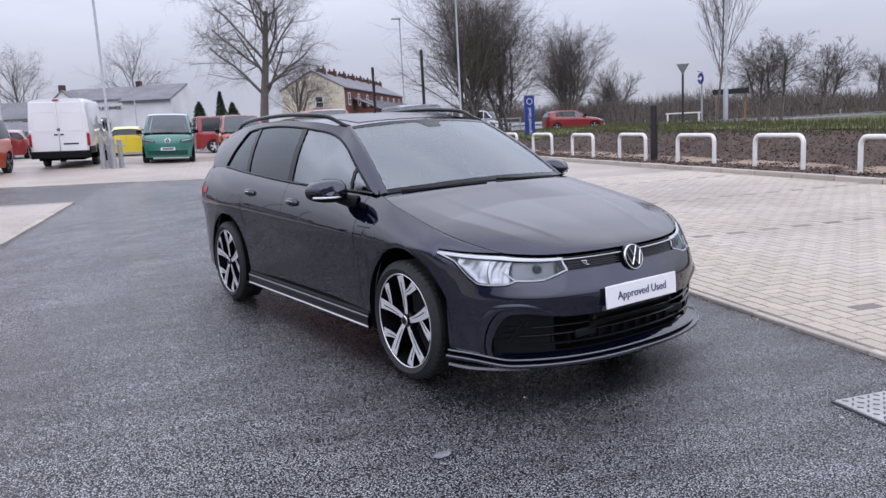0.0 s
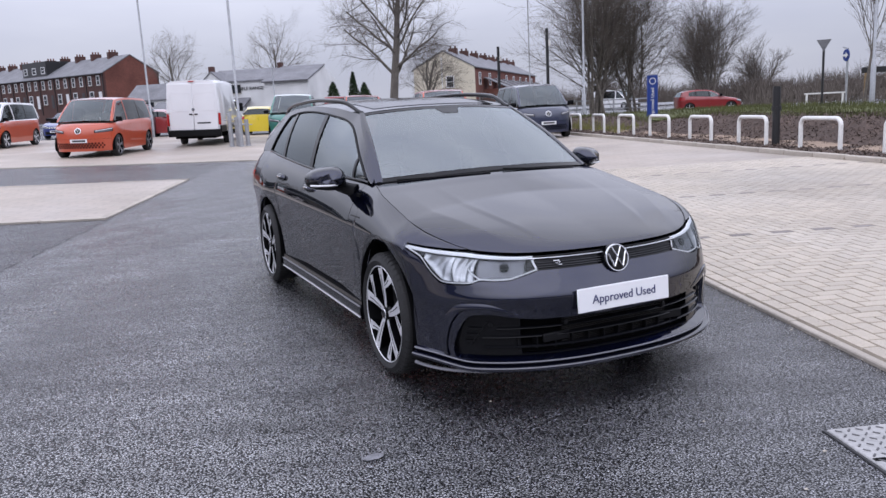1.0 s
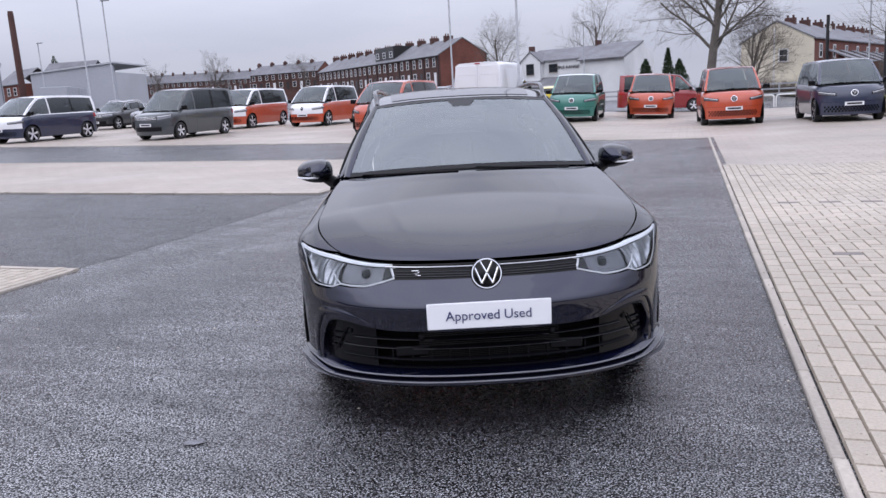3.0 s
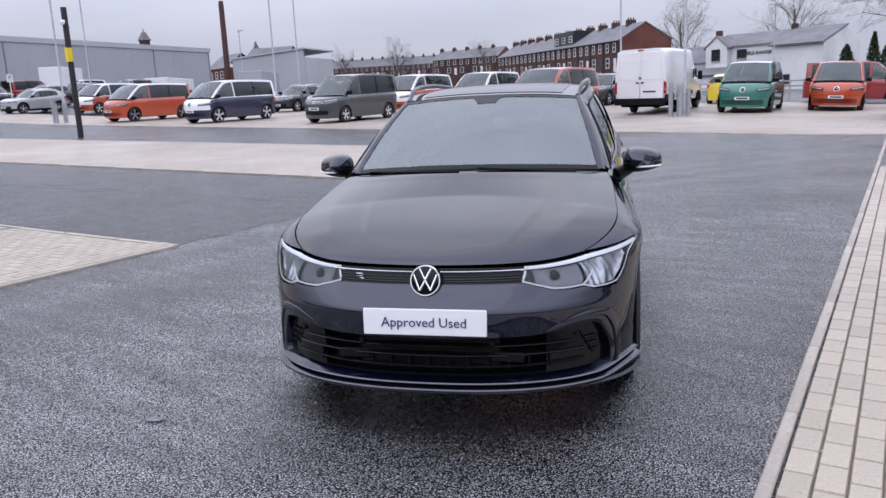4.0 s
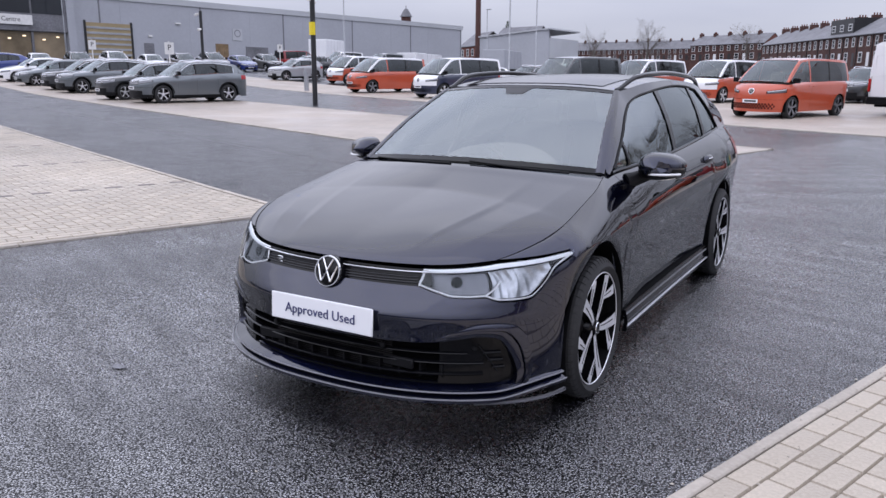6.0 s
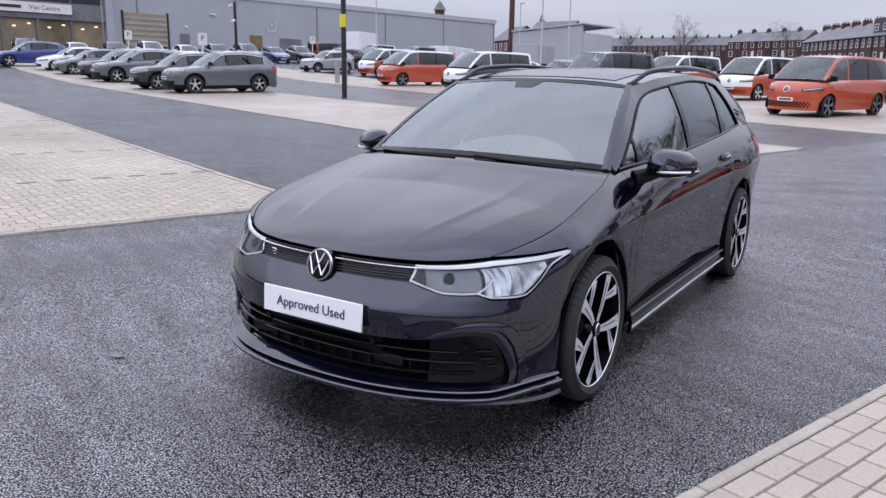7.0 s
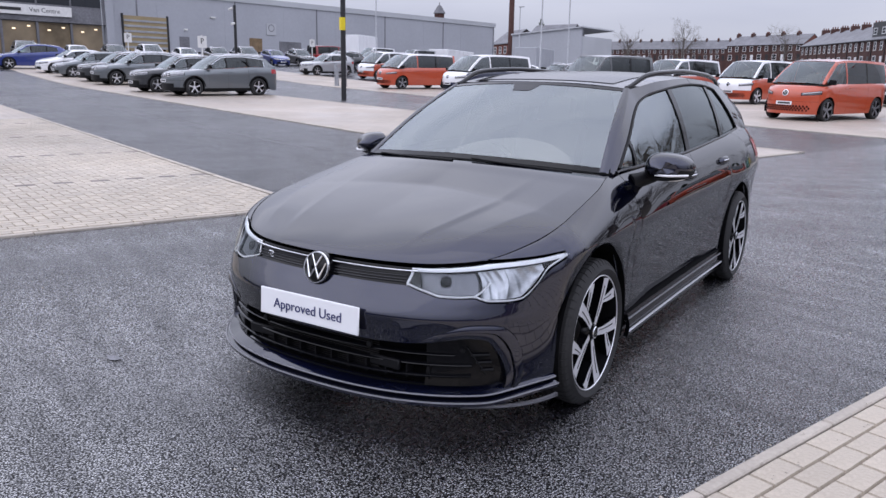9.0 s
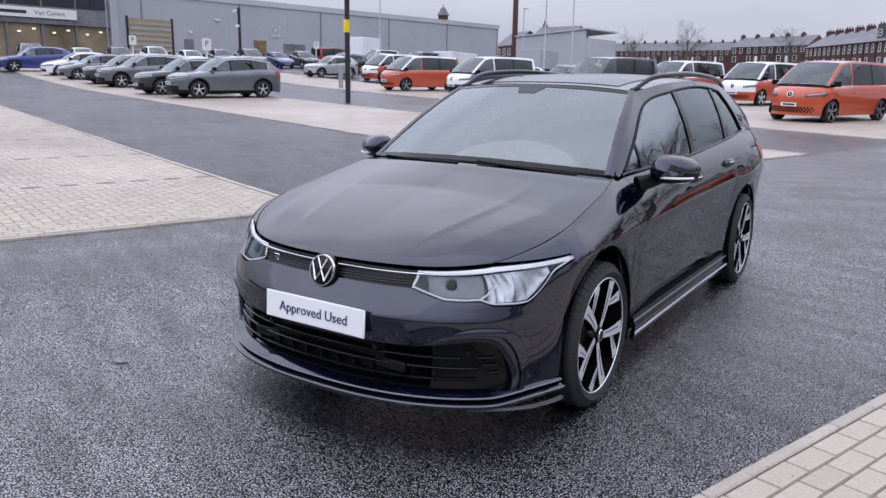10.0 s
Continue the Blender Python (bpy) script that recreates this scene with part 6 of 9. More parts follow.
coupe_blue = build_vehicle("coupe_suv", "deep blue coupe SUV parked beside the showroom", "car", COUPE, 0.37, 0.25, BLUE_PAINT, BLUE_PAINT, [(-0.50, -1.36, VAN_GLASS), (-1.42, -2.30, PRIVACY), (-2.36, -3.0, PRIVACY)], "", dict(split=0.55, intake=(0.62, 0.30, 0.50), lamp=(0.48, 0.38, 0.68, 0.78, 0.75, 0.83), badge=(0.72, 0.07)), doors=(-0.56, -1.32, -2.25))
stand(coupe_blue, -53.4, 11.3, -88)

# further cars on the rising yard
def far_car(src, x, y, heading, label, swaps=None):
    c = stand_copy(src, x, y, heading, label)
    if swaps:
        repaint(c, swaps)
    return c


far_car(suv_grey, -23.5, 33.6, -84, "dark SUV parked between the vans", {GREY_PAINT: DARK_PAINT})
far_car(panel_van, -66.5, 44.6, 96, "dark red people carrier parked by the showroom wall", {SLATE: RED_PAINT})
far_car(suv_grey, -63.0, 44.8, -84, "black SUV parked by the showroom wall", {GREY_PAINT: DARK_PAINT})
far_car(hatch_white, -65.0, 47.0, -84, "white hatchback parked in the far row")
far_car(hatch_white, -10.0, 45.5, 95, "red hatchback parked in the back row", {WHITE_PAINT: RED_PAINT})
far_car(hatch_white, -4.1, 43.0, 92, "yellow hatchback parked in the back row", {WHITE_PAINT: YELLOW_PAINT})
far_car(panel_van, 3.0, 44.0, 2, "dark red van parked side on in the back row", {SLATE: RED_PAINT})
far_car(hatch_white, -12.8, 44.0, -92, "silver hatchback parked in the back row", {WHITE_PAINT: SILVER})
far_car(suv_grey, -10.6, 40.0, -92, "black SUV parked behind the van row", {GREY_PAINT: DARK_PAINT})
far_car(hatch_white, -15.4, 45.0, -92, "blue hatchback parked in the back row", {WHITE_PAINT: BLUE_PAINT})
far_car(hatch_white, 24.5, 47.0, -10, "red hatchback on the road behind the verge", {WHITE_PAINT: RED_PAINT})
for i, (x, y, src, lab, sw) in enumerate((
        (-60.5, 14.0, suv_grey, "grey SUV in the showroom row", None),
        (-60.0, 17.5, hatch_white, "white hatchback in the showroom row", None),
        (-60.5, 20.5, cross_dark, "dark compact SUV in the showroom row", None),
        (-61.0, 23.5, suv_grey, "white SUV in the showroom row", {GREY_PAINT: WHITE_PAINT}),
        (-61.0, 26.5, hatch_white, "white hatchback in the showroom row", None),
        (-61.5, 29.5, cross_dark, "dark compact SUV in the showroom row", None),
        (-62.0, 32.5, suv_grey, "slate SUV in the showroom row", {GREY_PAINT: SLATE}),
        (-62.5, 35.5, hatch_white, "bright blue hatchback in the showroom row", {WHITE_PAINT: BLUE_PAINT}),
        (-63.0, 38.5, cross_dark, "black compact SUV in the showroom row", None),
        (-55.0, 36.0, suv_grey, "dark SUV parked beyond the vans", {GREY_PAINT: DARK_PAINT}),
        (-70.0, 49.5, panel_van, "white passenger van parked by the far shed", {SLATE: WHITE_PAINT}),
        (-67.5, 53.5, panel_van, "silver passenger van parked by the far shed", {SLATE: SILVER}),
        (-50.0, 42.0, hatch_white, "white hatchback parked beyond the vans", None),
        (-33.0, 36.5, hatch_white, "white hatchback parked behind the vans", None),
        (-28.5, 36.0, cross_dark, "dark compact SUV parked behind the vans", None))):
    far_car(src, x, y, -4 if x < -59 and y < 40 else -86, lab, sw)


def high_van(m):
    """A white high-roof delivery van, seen from behind."""
    v = thing("delivery_van", "white high-roof delivery van with closed rear doors", "van", m=m)
    L, W, H = 5.9, 1.0, 2.58
    def wid(z):
        return W * (1 - 0.10 * smooth01((z - 1.2) / 1.4) ** 1.3) - 0.03 * smooth01((0.7 - z) / 0.3)
    def ring(x, k):
        pts = []
        zt = H - 0.05 - 0.06 * smooth01((-x - 5.0) / 0.9)
        zs = [0.52, 0.75, 1.0, 1.3, 1.6, 1.9, 2.15, zt - 0.14, zt - 0.05, zt]
        ys = [wid(z) for z in zs[:-2]] + [wid(zt) - 0.05, wid(zt) - 0.16]
        left = [Vector((x, k * y, z)) for y, z in zip(ys, zs)]
        return left + [Vector((x, 0, zt + 0.03))] + [Vector((p.x, -p.y, p.z)) for p in reversed(left)]
    secs = [(-L + 0.02, 0.985), (-L + 0.10, 1.0), (-4.5, 1.0), (-3.0, 1.0), (-1.7, 1.0), (-1.2, 0.97)]
    b = bmesh.new()
    rows = [[b.verts.new(p) for p in ring(x, k)] for x, k in secs]
    for p, q in zip(rows, rows[1:]):
        for i in range(len(p) - 1):
            b.faces.new((p[i], p[i + 1], q[i + 1], q[i]))
    b.faces.new(rows[0])
    b.faces.new(rows[-1][::-1])
    bmesh.ops.recalc_face_normals(b, faces=b.faces[:])
    part("cargo_body", b, WHITE_PAINT, v)
    b = bmesh.new()
    rows = []
    for x, zt, k in ((-1.22, 2.50, 0.95), (-0.8, 2.30, 0.93), (-0.2, 1.55, 0.96), (0.15, 1.20, 0.97), (0.75, 0.98, 0.92), (0.92, 0.80, 0.85)):
        pts = [Vector((x, k * W, 0.45)), Vector((x, k * W, min(1.1, zt - 0.06))), Vector((x, k * (0.98 if zt < 1.3 else 0.88) * W, zt - 0.03)), Vector((x, k * 0.8 * W, zt)), Vector((x, 0, zt + 0.03))]
        rows.append([b.verts.new(p) for p in pts + [Vector((p.x, -p.y, p.z)) for p in reversed(pts[:-1])]])
    for p, q in zip(rows, rows[1:]):
        for i in range(len(p) - 1):
            b.faces.new((p[i], p[i + 1], q[i + 1], q[i]))
    b.faces.new(rows[-1])
    bmesh.ops.recalc_face_normals(b, faces=b.faces[:])
    part("cab", b, WHITE_PAINT, v)
    for sd in (1, -1):
        d = part("rear_door", box(-L - 0.018, -L + 0.02, min(sd * 0.006, sd * 0.90), max(sd * 0.006, sd * 0.90), 0.56, 2.38, 0.015), WHITE_PAINT, v)
        part("door_recess", box(-L - 0.024, -L - 0.012, min(sd * 0.08, sd * 0.82), max(sd * 0.08, sd * 0.82), 1.35, 2.02, 0.02), WHITE_PAINT, d)
        part("door_handle", box(-L - 0.045, -L - 0.015, sd * 0.10 - 0.06, sd * 0.10 + 0.06, 1.20, 1.25, 0.01), SATIN_BLACK, d)
        part("hinge", box(-L - 0.03, -L + 0.02, sd * 0.93 - 0.03, sd * 0.93 + 0.03, 1.28, 1.36, 0.01), WHITE_PAINT, d)
        part("tail_lamp", box(-L - 0.02, -L + 0.10, sd * 0.955 - 0.045, sd * 0.955 + 0.045, 0.80, 1.25, 0.02), RED_LENS, v)
        part("side_bumper", box(-L - 0.05, -4.55, sd * 0.985 - 0.03, sd * 0.985 + 0.03, 0.52, 0.78, 0.02), SATIN_BLACK, v)
        part("side_strip", box(-4.2, -1.3, sd * 1.0 - 0.015, sd * 1.0 + 0.015, 0.60, 0.82, 0.01), SATIN_BLACK, v)
        part("cab_window", box(-1.15, -0.45, sd * 0.93 - 0.012, sd * 0.93 + 0.012, 1.30, 1.75, 0.05), PRIVACY, v)
        part("door_mirror", box(-0.55, -0.40, sd * 1.12 - 0.09, sd * 1.12 + 0.09, 1.25, 1.62, 0.03), SATIN_BLACK, v)
        for cx in (0.0, -3.64):
            tyre_and_rim(v, cx, sd * 0.97, 0.355, 0.215, 0.23, plain_spokes(6, 0.05, 0.06), ALLOY_GREY, GLOSS_BLACK, sd, 0.6, cap=False)
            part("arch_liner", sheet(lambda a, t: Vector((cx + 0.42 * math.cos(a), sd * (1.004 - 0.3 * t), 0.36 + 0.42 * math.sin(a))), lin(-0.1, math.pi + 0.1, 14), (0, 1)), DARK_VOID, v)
            # shade of the arch opening, painted as one near-black face
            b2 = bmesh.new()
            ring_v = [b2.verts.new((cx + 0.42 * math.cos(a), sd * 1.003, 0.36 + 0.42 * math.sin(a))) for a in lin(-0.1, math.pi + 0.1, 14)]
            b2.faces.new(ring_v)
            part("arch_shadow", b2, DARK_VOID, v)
    part("rear_step", box(-L - 0.10, -L + 0.05, -0.98, 0.98, 0.38, 0.64, 0.03), SATIN_BLACK, v)
    part("handle_bar", box(-L - 0.03, -L - 0.01, -0.62, -0.12, 0.86, 0.92, 0.01), PLATE_BARS, v)
    part("rear_badge", moved(lathe([(0, 0.0), (0.06, 0.0), (0.07, -0.012)], 16), Matrix.Translation((-L - 0.022, 0.0, 1.40)) @ pose(0, 0, 0, 0, 0, 90)), CHROME, v)
    part("high_lamp", box(-L - 0.02, -L + 0.03, -0.10, 0.10, 2.43, 2.47), RED_LENS, v)
    part("chassis", box(-L + 0.1, 0.7, -0.75, 0.75, 0.30, 0.55), DARK_VOID, v)
    return v


van = high_van(Matrix.Identity(4))
stand(van, -5.4, 36.4, 91)
far_car(panel_van, 28.4, 75.2, -55, "white panel van standing on the road behind the verge", {SLATE: WHITE_PAINT})

# ---- kerb, bank and verge beside the bays ----
MULCH = mat("bark_mulch", (0.075, 0.052, 0.043), 0.95, grain=0.45, grain_scale=28, stain=0.25, stain_scale=1.2, bump=1.0, bump_scale=22)
GRASS = mat("winter_grass", (0.072, 0.078, 0.026), 0.9, grain=0.4, grain_scale=20, stain=0.35, stain_scale=0.5, bump=0.8, bump_scale=40)
HEDGE = mat("bare_twigs", (0.105, 0.088, 0.076), 0.9, grain=0.3, grain_scale=6, stain=0.2)
BARK = mat("winter_bark", (0.130, 0.114, 0.100), 0.9, grain=0.3, grain_scale=12, stain=0.2, bump=0.4)
WHITE_METAL = mat("white_coated_steel", (0.70, 0.69, 0.67), 0.4, grain=0.05, stain=0.08, stain_scale=3)
BLACK_METAL = mat("black_coated_steel", (0.016, 0.016, 0.018), 0.4, stain=0.15)
GALV = mat("galvanised_steel", (0.34, 0.35, 0.37), 0.5, metal=0.35, grain=0.12, grain_scale=15, stain=0.12)
BRICK = mat("red_brick", (0.150, 0.056, 0.042), 0.9, grain=0.22, grain_scale=9, stain=0.22, stain_scale=0.4, bump=0.3)
BRICK_DARK = mat("dark_brick", (0.076, 0.037, 0.032), 0.9, grain=0.22, grain_scale=9, stain=0.25, stain_scale=0.4)
SLATES = mat("roof_slates", (0.155, 0.155, 0.168), 0.7, grain=0.22, grain_scale=7, stain=0.2, stain_scale=0.6)
RENDER_CREAM = mat("cream_render", (0.62, 0.56, 0.45), 0.85, grain=0.06, stain=0.10, stain_scale=0.35)
RENDER_WHITE = mat("white_render", (0.66, 0.66, 0.66), 0.85, grain=0.06, stain=0.12, stain_scale=0.4)
CLADDING = mat("grey_cladding", (0.36, 0.37, 0.40), 0.5, grain=0.03, grain_scale=3, stain=0.05, stain_scale=0.2)
CLADDING_LIGHT = mat("pale_roof_sheet", (0.42, 0.43, 0.45), 0.5, stain=0.08, stain_scale=0.2)
WINDOW_DARK = mat("dark_window", (0.020, 0.023, 0.028), 0.08, stain=0.2, stain_scale=0.3)
WINDOW_FRAME = mat("white_window_frame", (0.68, 0.68, 0.69), 0.5, stain=0.05)
STONE = mat("stone_band", (0.34, 0.31, 0.27), 0.85, grain=0.1, stain=0.15)
SIGN_BLUE = mat("blue_sign", (0.010, 0.036, 0.20), 0.4, stain=0.06)
SIGN_YELLOW = mat("yellow_sign", (0.72, 0.56, 0.02), 0.45, stain=0.06)
TIMBER = mat("weathered_timber", (0.20, 0.135, 0.075), 0.8, grain=0.25, grain_scale=6, stain=0.2)

KERB_X = lambda y: 9.30 + 0.055 * (19.0 - y) if y < 40 else 8.1
y = -8.0
kerb = new("kerb")
tagged(kerb, "grey concrete kerb stones along the planted bank", "kerb", "", "structure")
n = 0
kerb_mesh = None
while y < 40.0:
    a, b2 = Vector((KERB_X(y), y, 0)), Vector((KERB_X(y + 0.905), y + 0.905, 0))
    if kerb_mesh is None:
        ob = mesh_object("kerb_stone", box(-0.065, 0.065, 0.006, 0.899, -0.08, 0.115, 0.012), CONCRETE, smooth=False)
        kerb_mesh = ob.data
    else:
        ob = new("kerb_stone", kerb_mesh)
    ob.parent = kerb
    ob.matrix_basis = pose(a.x, a.y, ground_z(a.x, a.y) + 0.004 * math.sin(y * 3.1), 0, 0, math.degrees(math.atan2(b2.y - a.y, b2.x - a.x)) - 90)
    y += 0.91


def bank_z(x, y):
    """The planted bank and the verge behind it."""
    u = x - KERB_X(y) - 0.06
    base = ground_z(KERB_X(y), y)
    wob = 0.05 * noise.noise(Vector((x * 0.9, y * 0.9, 0))) + 0.03 * noise.noise(Vector((x * 3.1, y * 3.1, 4)))
    dip = 1 - 0.55 * math.exp(-((y - 27.0) / 2.6) ** 2) * (1 - smooth01((u - 2.8) / 2.0))
    h = 0.09 + 0.02 * smooth01(u / 1.5) + 0.58 * smooth01((u - 1.2) / 1.7) * smooth01((46 - y) / 20) * dip
    return base + h + wob * smooth01((u - 0.2) / 1.0)


bm = sheet(lambda u, y: Vector((KERB_X(y) + 0.066 + u, y, bank_z(KERB_X(y) + 0.066 + u, y))), lin(0, 2.9, 34), lin(-8, 46, 150))
structure("planting_bank", bm, MULCH, "planted bank covered with dark bark mulch", "bank", smooth=True)
bm = sheet(lambda u, y: Vector((KERB_X(y) + 2.9 + u, y, bank_z(KERB_X(y) + 2.9 + min(u, 3), y) + 0.02 + 0.05 * noise.noise(Vector((u, y * 0.7, 2))) - 0.22 * smooth01((u - 1) / 9) - 0.45 * smooth01((u - 18) / 25))), [0, 0.5, 1, 2, 3, 5, 8, 12, 20, 35, 60, 100, 160], lin(-8, 120, 120))
structure("grass_verge", bm, GRASS, "winter grass verge behind the bank", "grass", smooth=True)
bm = sheet(lambda u, y: Vector((KERB_X(y) + 0.80 + u, y, bank_z(KERB_X(y) + 0.80 + u, y) + 0.006)), (0, 0.35, 0.7), lin(-8, 40, 60))
structure("footpath", bm, mat("gravel_path", (0.26, 0.19, 0.14), 0.95, grain=0.2, grain_scale=40, stain=0.2), "narrow buff gravel strip under the hoops", "path", smooth=True)


def chips(count, seed, x_of, y0, y1, width, size, material, name, label, category, zf, lift=0.0):
    """A scatter of small flat shards as one mesh."""
    rnd = random.Random(seed)
    verts, faces = [], []
    for _ in range(count):
        y = rnd.uniform(y0, y1)
        x = x_of(y) + rnd.uniform(0, width)
        z = zf(x, y) + lift
        s = size * rnd.uniform(0.5, 1.5)
        m = Matrix.Translation((x, y, z)) @ Euler((rnd.uniform(-0.9, 0.9), rnd.uniform(-0.9, 0.9), rnd.uniform(0, 6.28))).to_matrix().to_4x4()
        i = len(verts)
        for c in ((-s, -s * 0.35, 0), (s, -s * 0.3, 0), (s * 0.8, s * 0.4, s * 0.2), (-s * 0.9, s * 0.3, s * 0.15)):
            verts.append(m @ Vector(c))
        faces.append((i, i + 1, i + 2, i + 3))
    me = bpy.data.meshes.new(name)
    me.from_pydata(verts, [], faces)
    me.materials.append(material)
    return tagged(new(name, me), label, category, "", "stuff")


chips(26000, 3, lambda y: KERB_X(y) + 0.12, 4, 36, 2.9, 0.026, mat("bark_chip", (0.100, 0.073, 0.060), 0.95, grain=0.5, grain_scale=9, stain=0.5, stain_scale=5), "bark_chips", "loose dark bark chips on the bank", "mulch", bank_z, 0.012)


def blades(count, seed, x_of, y0, y1, width, height, material, name, label):
    rnd = random.Random(seed)
    verts, faces = [], []
    for _ in range(count):
        y = rnd.uniform(y0, y1)
        x = x_of(y) + rnd.uniform(0, 1) ** 1.5 * width
        z = bank_z(min(x, KERB_X(y) + 6.9), y)
        h, a, lean = height * rnd.uniform(0.5, 1.4), rnd.uniform(0, 6.28), rnd.uniform(0.02, 0.12)
        dx, dy = 0.012 * math.cos(a), 0.012 * math.sin(a)
        i = len(verts)
        verts += [(x - dx, y - dy, z - 0.02), (x + dx, y + dy, z - 0.02), (x - dy * 8 * lean, y + dx * 8 * lean, z + h)]
        faces.append((i, i + 1, i + 2))
    me = bpy.data.meshes.new(name)
    me.from_pydata(verts, [], faces)
    me.materials.append(material)
    return tagged(new(name, me), label, "grass", "", "stuff")


blades(26000, 5, lambda y: KERB_X(y) + 2.6, 2, 44, 6.0, 0.11, GRASS, "grass_blades", "rough winter grass along the crest")
blades(900, 6, lambda y: KERB_X(y) + 0.9, 26, 33, 1.2, 0.20, mat("yellow_green_shrub", (0.16, 0.16, 0.045), 0.8, grain=0.3, grain_scale=30), "low_shrubs", "low yellow green shrubs at the kerb")


# ---- hoop barriers, posts, signs ----
def hoop():
    h = thing("hoop_barrier", "white painted steel hoop barrier set in the planting strip", "barrier", "hoop barriers along the kerb")
    pts = [Vector((0, -0.62, -0.2)), Vector((0, -0.62, 0.48))]
    for a in lin(0, math.pi / 2, 6):
        pts.append(Vector((0, -0.62 + 0.14 - 0.14 * math.cos(a), 0.48 + 0.14 * math.sin(a))))
    pts += [Vector((p.x, -p.y, p.z)) for p in reversed(pts)]
    part("hoop_rail", tube(pts, 0.044, 10), WHITE_METAL, h)
    return h


first = hoop()
hoop_y = [12.25 + 2.45 * i for i in range(-4, 8)]
for i, y in enumerate(hoop_y):
    x = KERB_X(y) + 0.68
    m = pose(x, y, bank_z(x, y), 0, 0, 2 + 2 * math.sin(i * 1.7))
    if i == 0:
        first.matrix_basis = m
    else:
        copy_thing(first, m)
for i in range(6):
    x = 5.6 + 1.35 * i - 3.2
    copy_thing(first, pose(x, 44.6, ground_z(x, 44.6), 0, 0, 90))


def post(name, label, x, y, z, h, r, material, extras=(), group="", r_top=None, sides=12):
    p = thing(name, label, "post", group, m=pose(x, y, z))
    part("shaft", tube([(0, 0, -0.15), (0, 0, h * 0.5), (0, 0, h)], lambda q: r + ((r_top or r) - r) * q, sides), material, p)
    for nm, bm, mt in extras:
        part(nm, bm, mt, p, smooth=False)
    return p


post("timber_bollard_post", "black square-topped steel post behind the kerb", 10.3, 16.5, bank_z(10.3, 16.5), 1.30, 0.085, BLACK_METAL, [("collar", tube([(0, 0, 0.76), (0, 0, 0.86)], 0.105, 12), BLACK_METAL)])

# blue totem
tx, ty = 12.25, 28.7
tz = 0.30
totem = thing("totem_sign", "tall blue totem sign with white vertical lettering", "sign", m=pose(tx, ty, tz - 0.1, 0, 0, -8))
part("totem_panel", box(-0.20, 0.20, -0.05, 0.05, -0.6, 1.92, 0.01), SIGN_BLUE, totem)
part("totem_cap", box(-0.21, 0.21, -0.055, 0.055, 1.92, 1.96, 0.005), GALV, totem)
lettering("Approved Used", 0.185, Matrix.Translation((0, -0.056, 0.86)) @ pose(0, 0, 0, 90, 0, 0) @ pose(0, 0, 0, 0, 0, 90), WHITE_METAL, totem)
part("badge_ring", moved(lathe([(0.10, 0), (0.10, 0.006), (0.125, 0.006), (0.125, 0)], 24), Matrix.Translation((0, -0.06, 1.70))), WHITE_METAL, totem)

# camera mast beside the lane, black with a yellow notice
mx, my = -22.1, 18.0
mast = post("camera_mast", "tall black steel camera mast with a yellow notice", mx, my, ground_z(mx, my), 4.55, 0.10, BLACK_METAL, [
    ("notice", box(-0.02, 0.14, -0.16, 0.02, 2.68, 3.16), SIGN_YELLOW),
    ("camera_arm", tube([(0, 0, 3.95), (0.25, -0.25, 4.0)], 0.03, 6), BLACK_METAL),
    ("camera_head", moved(box(-0.16, 0.16, -0.07, 0.07, -0.06, 0.06, 0.02), Matrix.Translation((0.32, -0.32, 4.0)) @ pose(0, 0, 0, 0, 15, -40)), WHITE_METAL),
    ("camera_head", moved(box(-0.13, 0.13, -0.06, 0.06, -0.05, 0.05, 0.02), Matrix.Translation((-0.16, 0.14, 3.95)) @ pose(0, 0, 0, 0, 15, 120)), WHITE_METAL)])

post("camera_mast", "tall black steel camera mast among the parked cars", -52.2, 26.7, ground_z(-52.2, 26.7), 6.7 - ground_z(-52.2, 26.7), 0.11, BLACK_METAL, [
    ("camera_head", moved(box(-0.20, 0.20, -0.08, 0.08, -0.07, 0.07, 0.02), Matrix.Translation((-0.25, -0.2, 4.6)) @ pose(0, 0, 0, 0, 15, 200)), WHITE_METAL),
    ("camera_head", moved(box(-0.20, 0.20, -0.08, 0.08, -0.07, 0.07, 0.02), Matrix.Translation((0.1, -0.2, 3.5)) @ pose(0, 0, 0, 0, 15, -60)), WHITE_METAL)])


def lamp_post(x, y, h, turn, z=None, cap=True):
    z = ground_z(x, y) if z is None else z
    p = thing("street_lamp", "tall galvanised steel lamp column with a short head", "lamp post", "lamp columns", m=pose(x, y, z, 0, 0, turn))
    part("column", tube([(0, 0, -0.1), (0, 0, 1.2), (0, 0, 1.25), (0, 0, h)], lambda q: 0.085 if q < 0.4 else 0.062 - 0.02 * q, 10), GALV, p)
    part("lantern", box(-0.1, 0.55, -0.12, 0.12, h - 0.02, h + 0.06, 0.02), GALV, p)
    return p


for x, y, h, t in ((-3.6, 30.6, 9.0, 90), (-9.6, 41.5, 7.5, 90), (-34.5, 25.6, 8.0, 0), (-31.5, 38.5, 8.0, 0), (-36.5, 46.5, 8.5, 0), (-47.0, 36.0, 8.0, 0), (12.4, 38.0, 8.5, -90), (18.4, 24.6, 8.0, 180), (12.9, 52.0, 8.0, 180), (-6.0, 70.0, 7.0, 0), (22.0, 70.0, 7.0, 0), (-58.0, 62.0, 7.0, 0)):
    lamp_post(x, y, h, t, None if x < 11 else bank_z(min(x, KERB_X(y) + 6.9), y))


